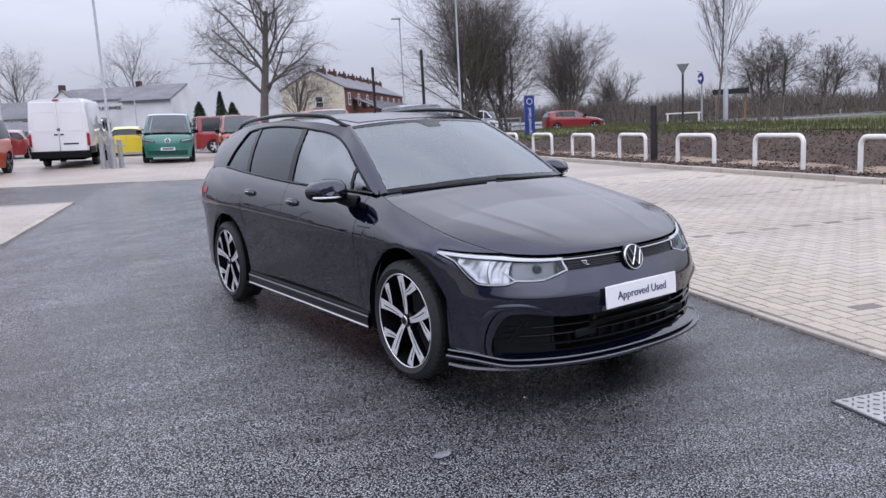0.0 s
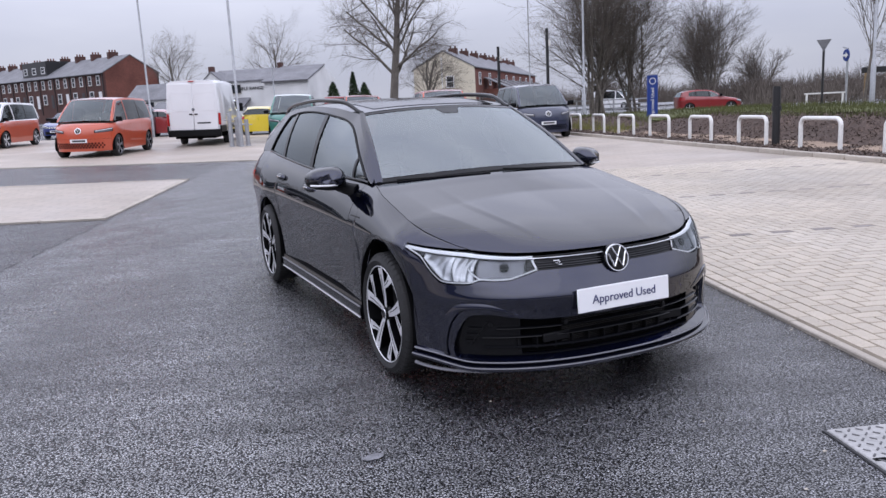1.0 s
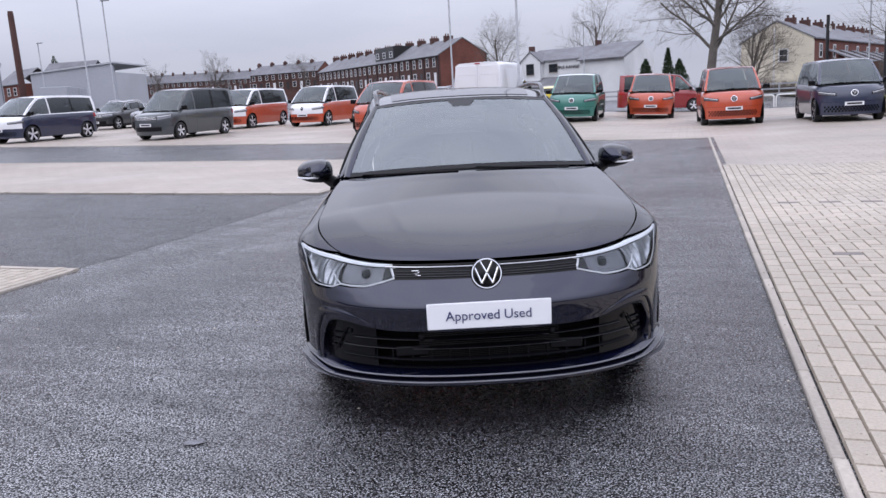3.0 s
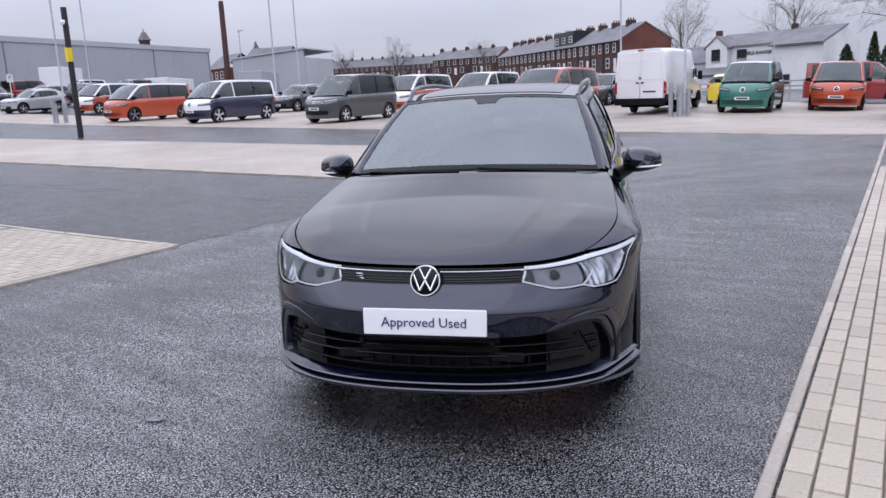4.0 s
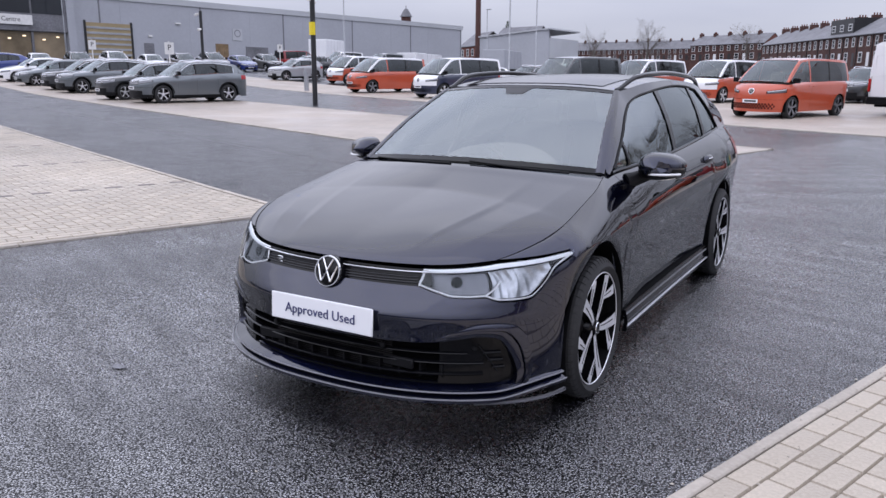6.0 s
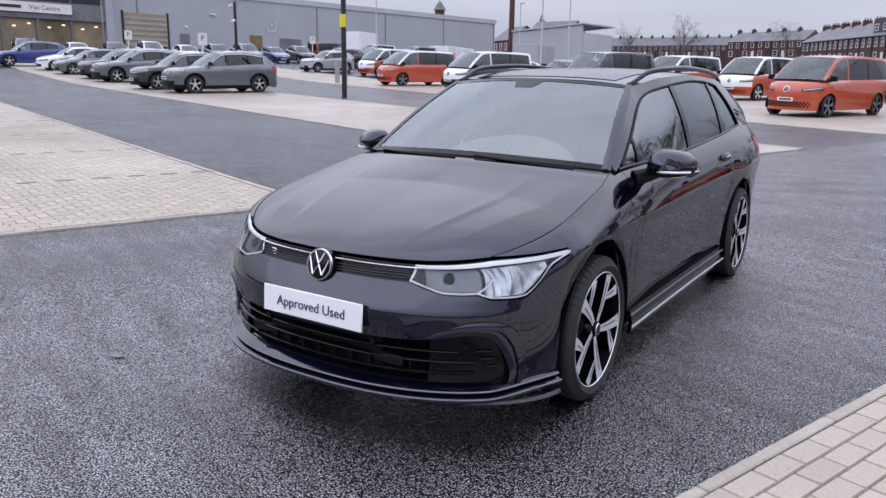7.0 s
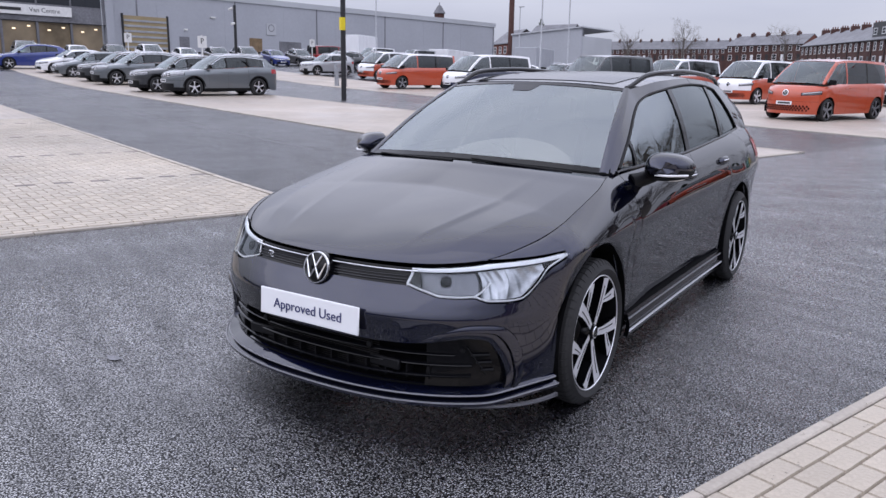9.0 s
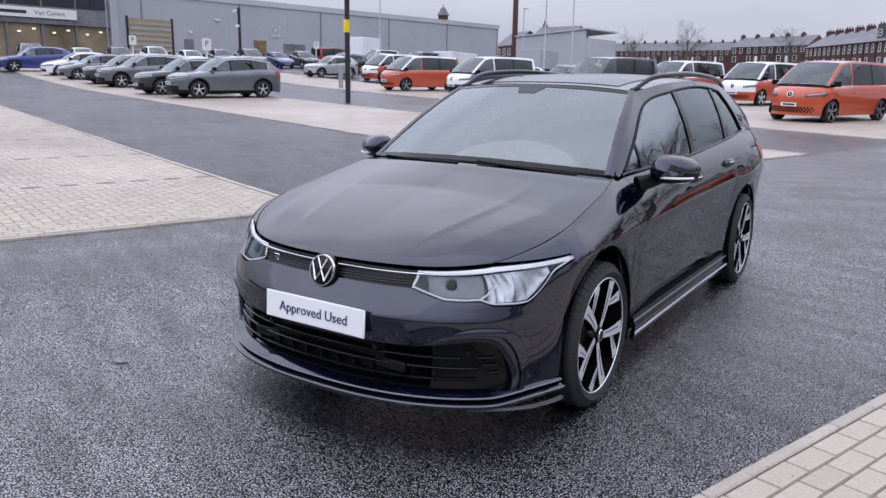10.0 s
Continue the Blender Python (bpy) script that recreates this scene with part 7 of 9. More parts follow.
def bollards(x, y):
    for dx, dy, h in ((0, 0, 1.25), (0.36, -0.1, 1.05), (0.17, 0.5, 1.1), (0.55, 0.3, 1.0)):
        p = thing("steel_bollard", "galvanised steel bollard round the lamp column", "bollard", "bollards round the lamp", m=pose(x + dx, y + dy, ground_z(x + dx, y + dy)))
        part("tube", tube([(0, 0, -0.05), (0, 0, h)], 0.085, 12), GALV, p)
        part("flange", tube([(0, 0, 0), (0, 0, 0.03)], 0.14, 12), GALV, p)
        part("cross_rail", tube([(-0.22, 0, h * 0.8), (0.22, 0, h * 0.8)], 0.022, 6), GALV, p)


bollards(-3.75, 29.2)
bollards(-34.9, 25.2)


def road_sign(x, y, z, h, kind):
    p = thing("road_sign", "grey triangular give-way sign seen from behind on a pole" if kind == "tri" else "round blue road sign on a grey pole", "sign", m=pose(x, y, z, 0, 0, -35 if kind == "tri" else -94))
    part("pole", tube([(0, 0, -0.5), (0, 0, h)], 0.04, 8), BLACK_METAL if kind == "tri" else GALV, p)
    if kind == "tri":
        b = bmesh.new()
        f = b.faces.new([b.verts.new(c) for c in ((-0.23, -0.05, h + 0.02), (0.23, -0.05, h + 0.02), (0, -0.05, h - 0.38))])
        ex = bmesh.ops.extrude_face_region(b, geom=[f])
        for w in ex["geom"]:
            if isinstance(w, bmesh.types.BMVert):
                w.co.y -= 0.02
        part("sign_plate", b, SLATES, p, smooth=False)
    else:
        part("sign_plate", moved(lathe([(0, 0.02), (0.22, 0.02), (0.22, 0.0), (0, 0.0)], 28), Matrix.Translation((0, -0.06, h - 0.25))), SIGN_BLUE, p)
        b = bmesh.new()
        b.faces.new([b.verts.new(c) for c in ((-0.17, -0.09, h - 0.29), (0.02, -0.09, h - 0.29), (0.02, -0.09, h - 0.37), (0.18, -0.09, h - 0.25), (0.02, -0.09, h - 0.13), (0.02, -0.09, h - 0.21), (-0.17, -0.09, h - 0.21))])
        part("arrow", b, WHITE_METAL, p, smooth=False)
        part("top_arm", tube([(0, 0, h), (-0.3, 0, h + 0.06)], 0.03, 6), GALV, p)
    return p


road_sign(16.9, 25.1, 0.75, 2.15, "tri")
road_sign(19.2, 27.2, 0.75, 1.95, "blue")
rail = thing("low_rail", "low white timber rail on the verge", "rail", m=pose(18.6, 27.6, 0.72, 0, 0, -42))
part("top_rail", box(-0.7, 0.7, -0.03, 0.03, 0.36, 0.41), WHITE_METAL, rail)
for x in (-0.62, 0.62):
    part("leg", box(x - 0.03, x + 0.03, -0.03, 0.03, -0.2, 0.36), WHITE_METAL, rail)
bench = thing("verge_board", "dark timber board on two posts on the verge", "notice board", m=pose(22.1, 29.2, 0.75, 0, 0, -38))
part("board", box(-0.75, 0.75, -0.05, 0.05, 1.05, 1.28), BLACK_METAL, bench)
for x in (-0.6, 0.6):
    part("leg", box(x - 0.05, x + 0.05, -0.05, 0.05, -0.2, 1.05), TIMBER, bench)
for x, y, z, h in ((10.2, 49.0, 0.5, 4.4), (12.0, 43.6, 0.6, 4.8)):
    post("cctv_column", "black steel camera column at the yard entrance", x, y, z, h, 0.09, BLACK_METAL, [("dome", tube([(0.12, -0.05, h * 0.8), (0.12, -0.05, h * 0.86)], 0.07, 10), WHITE_METAL), ("bracket", tube([(0, 0, h * 0.87), (0.12, -0.05, h * 0.87)], 0.03, 6), WHITE_METAL)])
for x, y in ((-35.4, 17.5), (-54.7, 34.6), (-50.3, 18.2)):
    p = post("parking_sign", "white parking sign on a slim white post", x, y, ground_z(x, y), 2.6, 0.035, WHITE_METAL, [("plate", box(0.03, 0.05, -0.24, 0.24, 1.95, 2.55), WHITE_METAL)])
    lettering("P", 0.40, Matrix.Translation((0.054, 0.0, 2.28)) @ pose(0, 0, 0, 90, 0, 90), PLATE_BARS, p)

# ---- buildings ----
def wall_box(parent, name, x0, x1, y0, y1, z0, z1, mt):
    return part(name, box(x0, x1, y0, y1, z0, z1), mt, parent, smooth=False)


def window_at(parent, x, y, z, w, h, facing, frame_mt=None, sill=True):
    """A window proud of a wall; facing 'x' or 'y' with its sign."""
    ax, sg = facing
    win = new("window")
    win.parent = parent
    win.matrix_basis = Matrix.Translation((x, y, z)) @ pose(0, 0, 0, 0, 0, {("y", -1): 0, ("x", 1): 90, ("y", 1): 180, ("x", -1): -90}[(ax, sg)])
    part("pane", box(-w / 2, w / 2, -0.02, 0.05, -h / 2, h / 2), WINDOW_DARK, win, smooth=False)
    t = 0.10
    b = box(-w / 2 - t, -w / 2, -0.05, 0.05, -h / 2 - t, h / 2 + t)
    b = box(w / 2, w / 2 + t, -0.05, 0.05, -h / 2 - t, h / 2 + t, 0, b)
    b = box(-w / 2, w / 2, -0.05, 0.05, h / 2, h / 2 + t, 0, b)
    b = box(-w / 2, w / 2, -0.05, 0.05, -h / 2 - t, -h / 2, 0, b)
    b = box(-w / 2, w / 2, -0.045, 0.0, -0.03, 0.03, 0, b)
    part("frame", b, frame_mt or WINDOW_FRAME, win, smooth=False)
    if sill:
        part("sill", box(-w / 2 - 0.12, w / 2 + 0.12, -0.12, 0.05, -h / 2 - 0.17, -h / 2 - 0.072), STONE, win, smooth=False)


def gable_roof(L, D, eaves, ridge, over=0.25, t=0.14):
    """A pitched roof along x over L by D, eaves and ridge heights."""
    b = bmesh.new()
    y0, y1, ym = -over, D + over, D / 2
    k = (ridge - eaves) / (D / 2)
    e0 = eaves - k * over
    sec = [(y0, e0), (ym, ridge), (y1, e0), (y1, e0 + t), (ym, ridge + t), (y0, e0 + t)]
    a = [b.verts.new((-0.12, y, z)) for y, z in sec]
    c = [b.verts.new((L + 0.12, y, z)) for y, z in sec]
    for i in range(6):
        b.faces.new((a[i], a[(i + 1) % 6], c[(i + 1) % 6], c[i]))
    b.faces.new((a[0], a[1], a[4], a[5]))
    b.faces.new((a[1], a[2], a[3], a[4]))
    b.faces.new((c[5], c[4], c[1], c[0]))
    b.faces.new((c[4], c[3], c[2], c[1]))
    bmesh.ops.recalc_face_normals(b, faces=b.faces[:])
    return b


def gable(x0, x1, D, eaves, ridge):
    b = bmesh.new()
    vs = []
    for x in (x0, x1):
        vs.append([b.verts.new((x, 0, eaves - 0.01)), b.verts.new((x, D, eaves - 0.01)), b.verts.new((x, D / 2, ridge - 0.01))])
    b.faces.new(vs[0])
    b.faces.new(vs[1][::-1])
    for i in range(3):
        b.faces.new((vs[0][i], vs[0][(i + 1) % 3], vs[1][(i + 1) % 3], vs[1][i]))
    bmesh.ops.recalc_face_normals(b, faces=b.faces[:])
    return b


def terrace(label, m, houses, unit, D, eaves, ridge, front_mt, end_mt, chimneys=True, dormer=None):
    """A row of terraced houses along local x, fronts towards local -y."""
    t = thing("terraced_houses", label, "house", "terraces behind the yard", m=m)
    L = houses * unit
    wall_box(t, "front_wall", 0, L, 0, 0.3, -7, eaves, front_mt)
    wall_box(t, "back_wall", 0, L, D - 0.3, D, -7, eaves, front_mt)
    wall_box(t, "end_wall", 0, 0.3, 0.3, D - 0.3, -7, eaves, end_mt)
    wall_box(t, "end_wall", L - 0.3, L, 0.3, D - 0.3, -7, eaves, end_mt)
    part("gable", gable(0, 0.3, D, eaves, ridge), end_mt, t, smooth=False)
    part("gable", gable(L - 0.3, L, D, eaves, ridge), end_mt, t, smooth=False)
    part("roof", gable_roof(L, D, eaves, ridge), SLATES, t, smooth=False)
    for i in range(houses):
        x = (i + 0.5) * unit
        for dx in (-0.28, 0.20):
            window_at(t, x + dx * unit, -0.02, eaves - 1.05, 0.80, 1.25, ("y", -1))
        window_at(t, x - 0.25 * unit, -0.02, 1.4, 1.1, 1.4, ("y", -1))
        part("door", box(x + 0.16 * unit, x + 0.16 * unit + 0.9, -0.04, 0.1, 0, 2.1), WINDOW_FRAME if i % 2 else BLACK_METAL, t, smooth=False)
        part("drain_pipe", box(x + 0.46 * unit, x + 0.46 * unit + 0.1, -0.12, 0, -1, eaves), BLACK_METAL, t, smooth=False)
        if chimneys:
            xc = i * unit + 0.35
            ch = part("chimney", box(xc - 0.35, xc + 0.35, D / 2 - 0.75, D / 2 + 0.75, ridge - 0.5, ridge + 0.75), BRICK_DARK, t, smooth=False)
            for yy in (-0.45, 0, 0.45):
                part("chimney_pot", tube([(xc, D / 2 + yy, ridge + 0.75), (xc, D / 2 + yy, ridge + 1.1)], 0.12, 8), BRICK, ch)
    part("gutter", box(-0.05, L + 0.05, -0.36, -0.24, eaves - 0.16, eaves - 0.05), BLACK_METAL, t, smooth=False)
    if dormer:
        x0, x1 = dormer
        part("dormer", box(x0, x1, 0.6, D / 2, eaves + 0.3, ridge + 0.25), BLACK_METAL, t, smooth=False)
        for x in lin(x0 + 1.2, x1 - 1.2, 3):
            window_at(t, x, 0.58, eaves + 1.4, 1.2, 0.9, ("y", -1), sill=False)
    return t


# brick terrace with the bare gable end towards the yard, and two rows on the rise beyond
terrace("dark brick terraced houses with slate roof and white windows", pose(-79.7, 166.0, 5.1, 0, 0.9, -46.0), 12, 5.3, 9.0, 4.8, 7.4, BRICK_DARK, BRICK, dormer=(35.0, 44.0))
terrace("long row of red brick terraced houses with chimneys", pose(-225.0, 275.5, 11.7, 0, 0, 20.7), 13, 4.7, 8.5, 4.7, 8.2, BRICK_DARK, BRICK)
terrace("red brick terraced block with clustered chimneys", pose(-127.2, 214.4, 8.3, 0, 0, -2.6), 5, 4.75, 10.0, 4.8, 7.6, BRICK_DARK, BRICK)

# cream rendered house end with a brick terrace behind
ch = thing("end_house", "cream rendered gable house joined to a red brick terrace", "house", m=pose(15.3, 90.9, 0.3, 0, 0, 68))
wall_box(ch, "brick_wall", 0.35, 48, 0, 0.3, -2, 5.5, BRICK)
wall_box(ch, "back_wall", 0.35, 48, 7.2, 7.5, -2, 5.5, RENDER_CREAM)
wall_box(ch, "gable_wall", 0, 0.35, 0, 7.5, -2, 5.5, RENDER_CREAM)
part("gable", gable(0, 0.35, 7.5, 5.5, 7.5), RENDER_CREAM, ch, smooth=False)
part("roof", gable_roof(48, 7.5, 5.5, 7.5), SLATES, ch, smooth=False)
window_at(ch, -0.02, 3.0, 3.9, 0.8, 1.2, ("x", -1))
part("drain_pipe", box(-0.1, 0, 3.9, 4.0, -1, 6.8), WINDOW_FRAME, ch, smooth=False)
for i in range(8):
    x = 2.8 + i * 5.8
    window_at(ch, x, -0.02, 4.2, 1.0, 1.3, ("y", -1))
    window_at(ch, x, -0.02, 1.4, 1.1, 1.3, ("y", -1))
    chimney = part("chimney", box(x + 1.8, x + 2.5, 3.2, 4.3, 6.9, 8.1), BRICK_DARK, ch, smooth=False)
    for y in (3.45, 4.05):
        part("chimney_pot", tube([(x + 2.15, y, 8.1), (x + 2.15, y, 8.4)], 0.12, 8), BRICK_DARK, chimney)
    part("back_extension", box(x + 2.0, x + 4.6, -3.2, 0, -2, 2.9), BRICK, ch, smooth=False)
    part("extension_roof", moved(box(x + 1.8, x + 4.8, -0.1, 3.6, 0, 0.12), Matrix.Translation((0, -3.4, 2.8)) @ pose(0, 0, 0, 24, 0, 0)), SLATES, ch, smooth=False)

# white pub
pub = thing("white_pub", "low white rendered pub with grey slate roofs", "building", m=pose(-16.0, 93.9, 0.6, 0, 0, -15))
wall_box(pub, "front_wall", 0, 13, 0, 0.3, -2, 4.9, RENDER_WHITE)
wall_box(pub, "back_wall", 0, 13, 7.7, 8, -2, 4.9, RENDER_WHITE)
part("roof", gable_roof(12.9, 8, 4.9, 6.3), SLATES, pub, smooth=False)
wall_box(pub, "block_wall", 8, 13, -2.5, 0, -2, 4.45, RENDER_WHITE)
part("block_roof", moved(box(7.8, 13.25, 0, 7.3, 0, 0.14), Matrix.Translation((0, -2.95, 4.42)) @ pose(0, 0, 0, 15.6, 0, 0)), SLATES, pub, smooth=False)
b = bmesh.new()
ring = [[b.verts.new((x, y, z)) for y, z in ((-2.5, -2), (8, -2), (8, 4.85), (4, 6.25), (-2.5, 4.45))] for x in (13.0, 13.2)]
b.faces.new(ring[0][::-1])
b.faces.new(ring[1])
for i in range(5):
    b.faces.new((ring[0][i], ring[0][(i + 1) % 5], ring[1][(i + 1) % 5], ring[1][i]))
part("end_wall", b, RENDER_WHITE, pub, smooth=False)
bay = part("front_bay", box(-0.2, 2.3, -0.9, 0.2, -2, 4.9), RENDER_WHITE, pub, smooth=False)
part("bay_roof", moved(gable_roof(3.6, 2.5, 4.9, 6.0), Matrix.Translation((2.3, -0.9, 0)) @ pose(0, 0, 0, 0, 0, 90)), SLATES, bay, smooth=False)
part("bay_gable", moved(gable(0, 0.3, 2.5, 4.9, 6.0), Matrix.Translation((2.3, -0.9, 0)) @ pose(0, 0, 0, 0, 0, 90)), RENDER_WHITE, bay, smooth=False)
window_at(pub, 1.0, -0.92, 4.0, 0.8, 1.1, ("y", -1), BLACK_METAL)
part("annex", box(-11, -0.2, 1.0, 7.0, -2, 3.4), RENDER_WHITE, pub, smooth=False)
part("annex_roof", moved(gable_roof(10.8, 6.0, 3.4, 5.2), Matrix.Translation((-11, 1.0, 0))), SLATES, pub, smooth=False)
part("lean_to", box(-6.0, 5.0, -2.2, 0, -2, 1.9), RENDER_WHITE, pub, smooth=False)
part("lean_to_roof", moved(box(-6.3, 5.3, -0.1, 2.6, 0, 0.14), Matrix.Translation((0, -2.5, 1.8)) @ pose(0, 0, 0, 24, 0, 0)), SLATES, pub, smooth=False)
for x, z in ((3.6, 4.0), (9.4, 1.0), (-4.0, 2.6), (-8.0, 2.6)):
    window_at(pub, x, -2.52 if x > 8 else (-0.02 if x > 0 else 0.98), z, 0.9, 0.8, ("y", -1), BLACK_METAL)
lettering("RIFLE RANGE", 0.52, Matrix.Translation((5.4, -0.06, 4.0)) @ pose(0, 0, 0, 90, 0, 0), BLACK_METAL, pub, extrude=0.03)
for x in (-1.4, 7.4):
    part("chimney", box(x, x + 0.55, 3.8, 4.5, 5.0, 7.0), BRICK_DARK, pub, smooth=False)

# grey clad showroom and workshop
shed = thing("showroom_shed", "long grey clad showroom and workshop with a pale roof", "building", m=pose(-94.2, 90.5, 3.0, 0, 0, -81.3))
SL = 104.0
part("front_wall", box(0, SL, 0, 0.4, -3, 7.6), CLADDING, shed, smooth=False)
part("end_wall", box(0, 0.4, -30, 0, -3, 7.6), CLADDING, shed, smooth=False)
part("far_end_wall", box(SL - 0.4, SL, -30, 0, -3, 7.6), CLADDING, shed, smooth=False)
part("roof", moved(box(-0.3, SL + 0.3, -31, 0.5, 0, 0.35), Matrix.Translation((0, 0, 7.6)) @ pose(0, 0, 0, -3.2, 0, 0)), CLADDING_LIGHT, shed, smooth=False)
part("eaves_trim", box(-0.1, SL + 0.1, 0.4, 0.55, 7.3, 7.95), CLADDING_LIGHT, shed, smooth=False)
for i in range(9):
    part("cladding_joint", box(0.2 + i * 12.3, 0.35 + i * 12.3, 0.4, 0.46, -3, 7.3), SLATES, shed, smooth=False)
for i in range(12):
    part("cladding_sheet", box(i * 8.5 + 0.05, i * 8.5 + 8.45, 0.4, 0.415, -2.0, 7.25), CLADDING, shed, smooth=False)
# workshop doors and showroom front
TAN_SHUTTER = mat("tan_slatted_door", (0.30, 0.235, 0.13), 0.5, grain=0.05, stain=0.12, stain_scale=0.6)
wd = part("workshop_door", box(58.4, 63.4, 0.41, 0.47, -0.5, 4.8), TAN_SHUTTER, shed, "tan slatted workshop door", smooth=False)
for i in range(9):
    part("door_slat", box(58.45, 63.35, 0.47, 0.52, -0.3 + i * 0.56, -0.3 + i * 0.56 + 0.22), GALV, wd, smooth=False)
part("door_frame", box(58.2, 58.4, 0.41, 0.55, -0.5, 5.0), BLACK_METAL, wd, smooth=False)
part("door_frame", box(63.4, 63.6, 0.41, 0.55, -0.5, 5.0), BLACK_METAL, wd, smooth=False)
part("side_door", box(55.7, 56.9, 0.41, 0.47, 0, 2.9), SLATES, shed, smooth=False)
part("roller_door", box(39.8, 43.2, 0.41, 0.48, 0, 3.0), SLATES, shed, smooth=False)
part("roller_door", box(45.8, 47.6, 0.41, 0.48, 0, 3.2), TIMBER, shed, smooth=False)
part("wall_sign", box(43.7, 45.1, 0.41, 0.50, 3.7, 5.1), CLADDING_LIGHT, shed, smooth=False)
part("wall_badge", moved(lathe([(0.36, 0), (0.36, 0.02), (0.45, 0.02), (0.45, 0)], 24), Matrix.Translation((44.4, 0.50, 4.55))), SLATES, shed)
part("wall_lamp", box(52.2, 52.9, 0.41, 0.6, 5.2, 5.35), WHITE_METAL, shed, smooth=False)
part("wall_lamp", box(55.9, 56.3, 0.41, 0.6, 3.6, 3.8), WHITE_METAL, shed, smooth=False)
part("showroom_frame", box(65.6, 100.0, 0.42, 1.1, 3.55, 7.2), SLATES, shed, smooth=False)
part("showroom_return", box(64.8, 65.6, 0.42, 1.25, -1, 7.6), CLADDING, shed, smooth=False)
SHOW_GLASS = mat("showroom_glass", (0.20, 0.155, 0.10), 0.06, stain=0.5, stain_scale=0.35)
SHOW_LAMP = bpy.data.materials.new("warm_showroom_lamp")
SHOW_LAMP.use_nodes = True
SHOW_LAMP.node_tree.nodes["Principled BSDF"].inputs["Emission Color"].default_value = (1.0, 0.72, 0.38, 1)
SHOW_LAMP.node_tree.nodes["Principled BSDF"].inputs["Emission Strength"].default_value = 1.6
for i in range(7):
    x0 = 65.9 + i * 3.3
    part("showroom_pane", box(x0, x0 + 3.1, 0.70, 0.76, -0.5, 3.5), SHOW_GLASS, shed, smooth=False)
    part("upper_pane", box(x0, x0 + 3.1, 1.10, 1.14, 5.25, 7.0), WINDOW_DARK, shed, smooth=False)
    part("mullion", box(x0 + 3.1, x0 + 3.3, 0.6, 1.0, -0.5, 3.55), SLATES, shed, smooth=False)
    for j in range(2):
        part("downlight", box(x0 + 0.5 + j * 1.4, x0 + 0.8 + j * 1.4, 0.77, 0.79, 3.0 - 0.3 * j, 3.12 - 0.3 * j), SHOW_LAMP, shed, smooth=False)
fascia = part("fascia_sign", box(69.1, 84.0, 1.12, 1.30, 4.1, 5.05), WHITE_METAL, shed, "white fascia sign with dark lettering", smooth=False)
lettering("Van Centre", 0.62, Matrix.Translation((71.7, 1.31, 4.57)) @ pose(0, 0, 0, 90, 0, 180), PLATE_BARS, fascia)
part("brand_bar", box(73.9, 77.6, 1.30, 1.32, 4.42, 4.72), PLATE_BARS, fascia, smooth=False)
part("flag_pole", tube([(66.8, 3.0, -1), (66.8, 3.0, 8.5)], 0.06, 8), GALV, shed)

shed2 = thing("storage_shed", "grey clad monopitch storage shed at the yard's edge", "building", m=pose(-68.1, 70.5, 3.0, 0, 0, 13.6))
part("front_wall", box(0, 9.8, 0, 0.3, -3, 3.9), CLADDING, shed2, smooth=False)
part("end_wall", box(9.5, 9.8, 0.3, 8, -3, 3.9), CLADDING_LIGHT, shed2, smooth=False)
b = bmesh.new()
for yy in (0.0, 0.3):
    b.faces.new([b.verts.new(c) for c in ((0, yy, 3.9), (9.8, yy, 3.9), (9.8, yy, 4.85), (0, yy, 4.2))])
part("front_upper", b, CLADDING, shed2, smooth=False)
part("roof", moved(box(-0.1, 9.95, -0.2, 8.2, 0, 0.16), Matrix.Translation((0, 0, 4.2)) @ pose(0, 0, 0, 0, -3.8, 0)), CLADDING_LIGHT, shed2, smooth=False)

stack = thing("mill_chimney", "tall tapering brick mill chimney", "chimney", m=pose(-105.3, 105.2, 3.0))
part("shaft", tube([(0, 0, 0), (0, 0, 9), (0, 0, 17.2), (0, 0, 17.3), (0, 0, 17.6)], lambda q: (0.58 - 0.20 * q) if q < 0.97 else 0.42, 12), BRICK_DARK, stack)
dome = thing("domed_turret", "small brick turret with a grey slate cap beyond the roofs", "turret", m=pose(-129.3, 106.6, 4.1))
part("drum", tube([(0, 0, 0), (0, 0, 11.4)], 1.05, 12), BRICK_DARK, dome)
part("cupola", lathe([(1.3, 11.4), (1.25, 11.6), (0.85, 12.3), (0.45, 12.95), (0.0, 13.3)], 8, axis="Z"), SLATES, dome, smooth=False)
part("finial", tube([(0, 0, 13.2), (0, 0, 13.7)], 0.09, 6), SLATES, dome)
for x, y, h, yaw in ((-104.0, 108.0, 6.0, 10), (-117.0, 111.0, 5.5, -20)):
    t = thing("brick_house", "small red brick house with a slate roof", "house", m=pose(x, y, 3.5, 0, 0, yaw))
    part("wall", box(0, 9, 0, 7, -2, h), BRICK, t, smooth=False)
    part("roof", gable_roof(9, 7, h, h + 2.6), SLATES, t, smooth=False)
    for xx in (1.8, 4.5, 7.0):
        window_at(t, xx, -0.03, h - 1.3, 1.0, 1.2, ("y", -1))

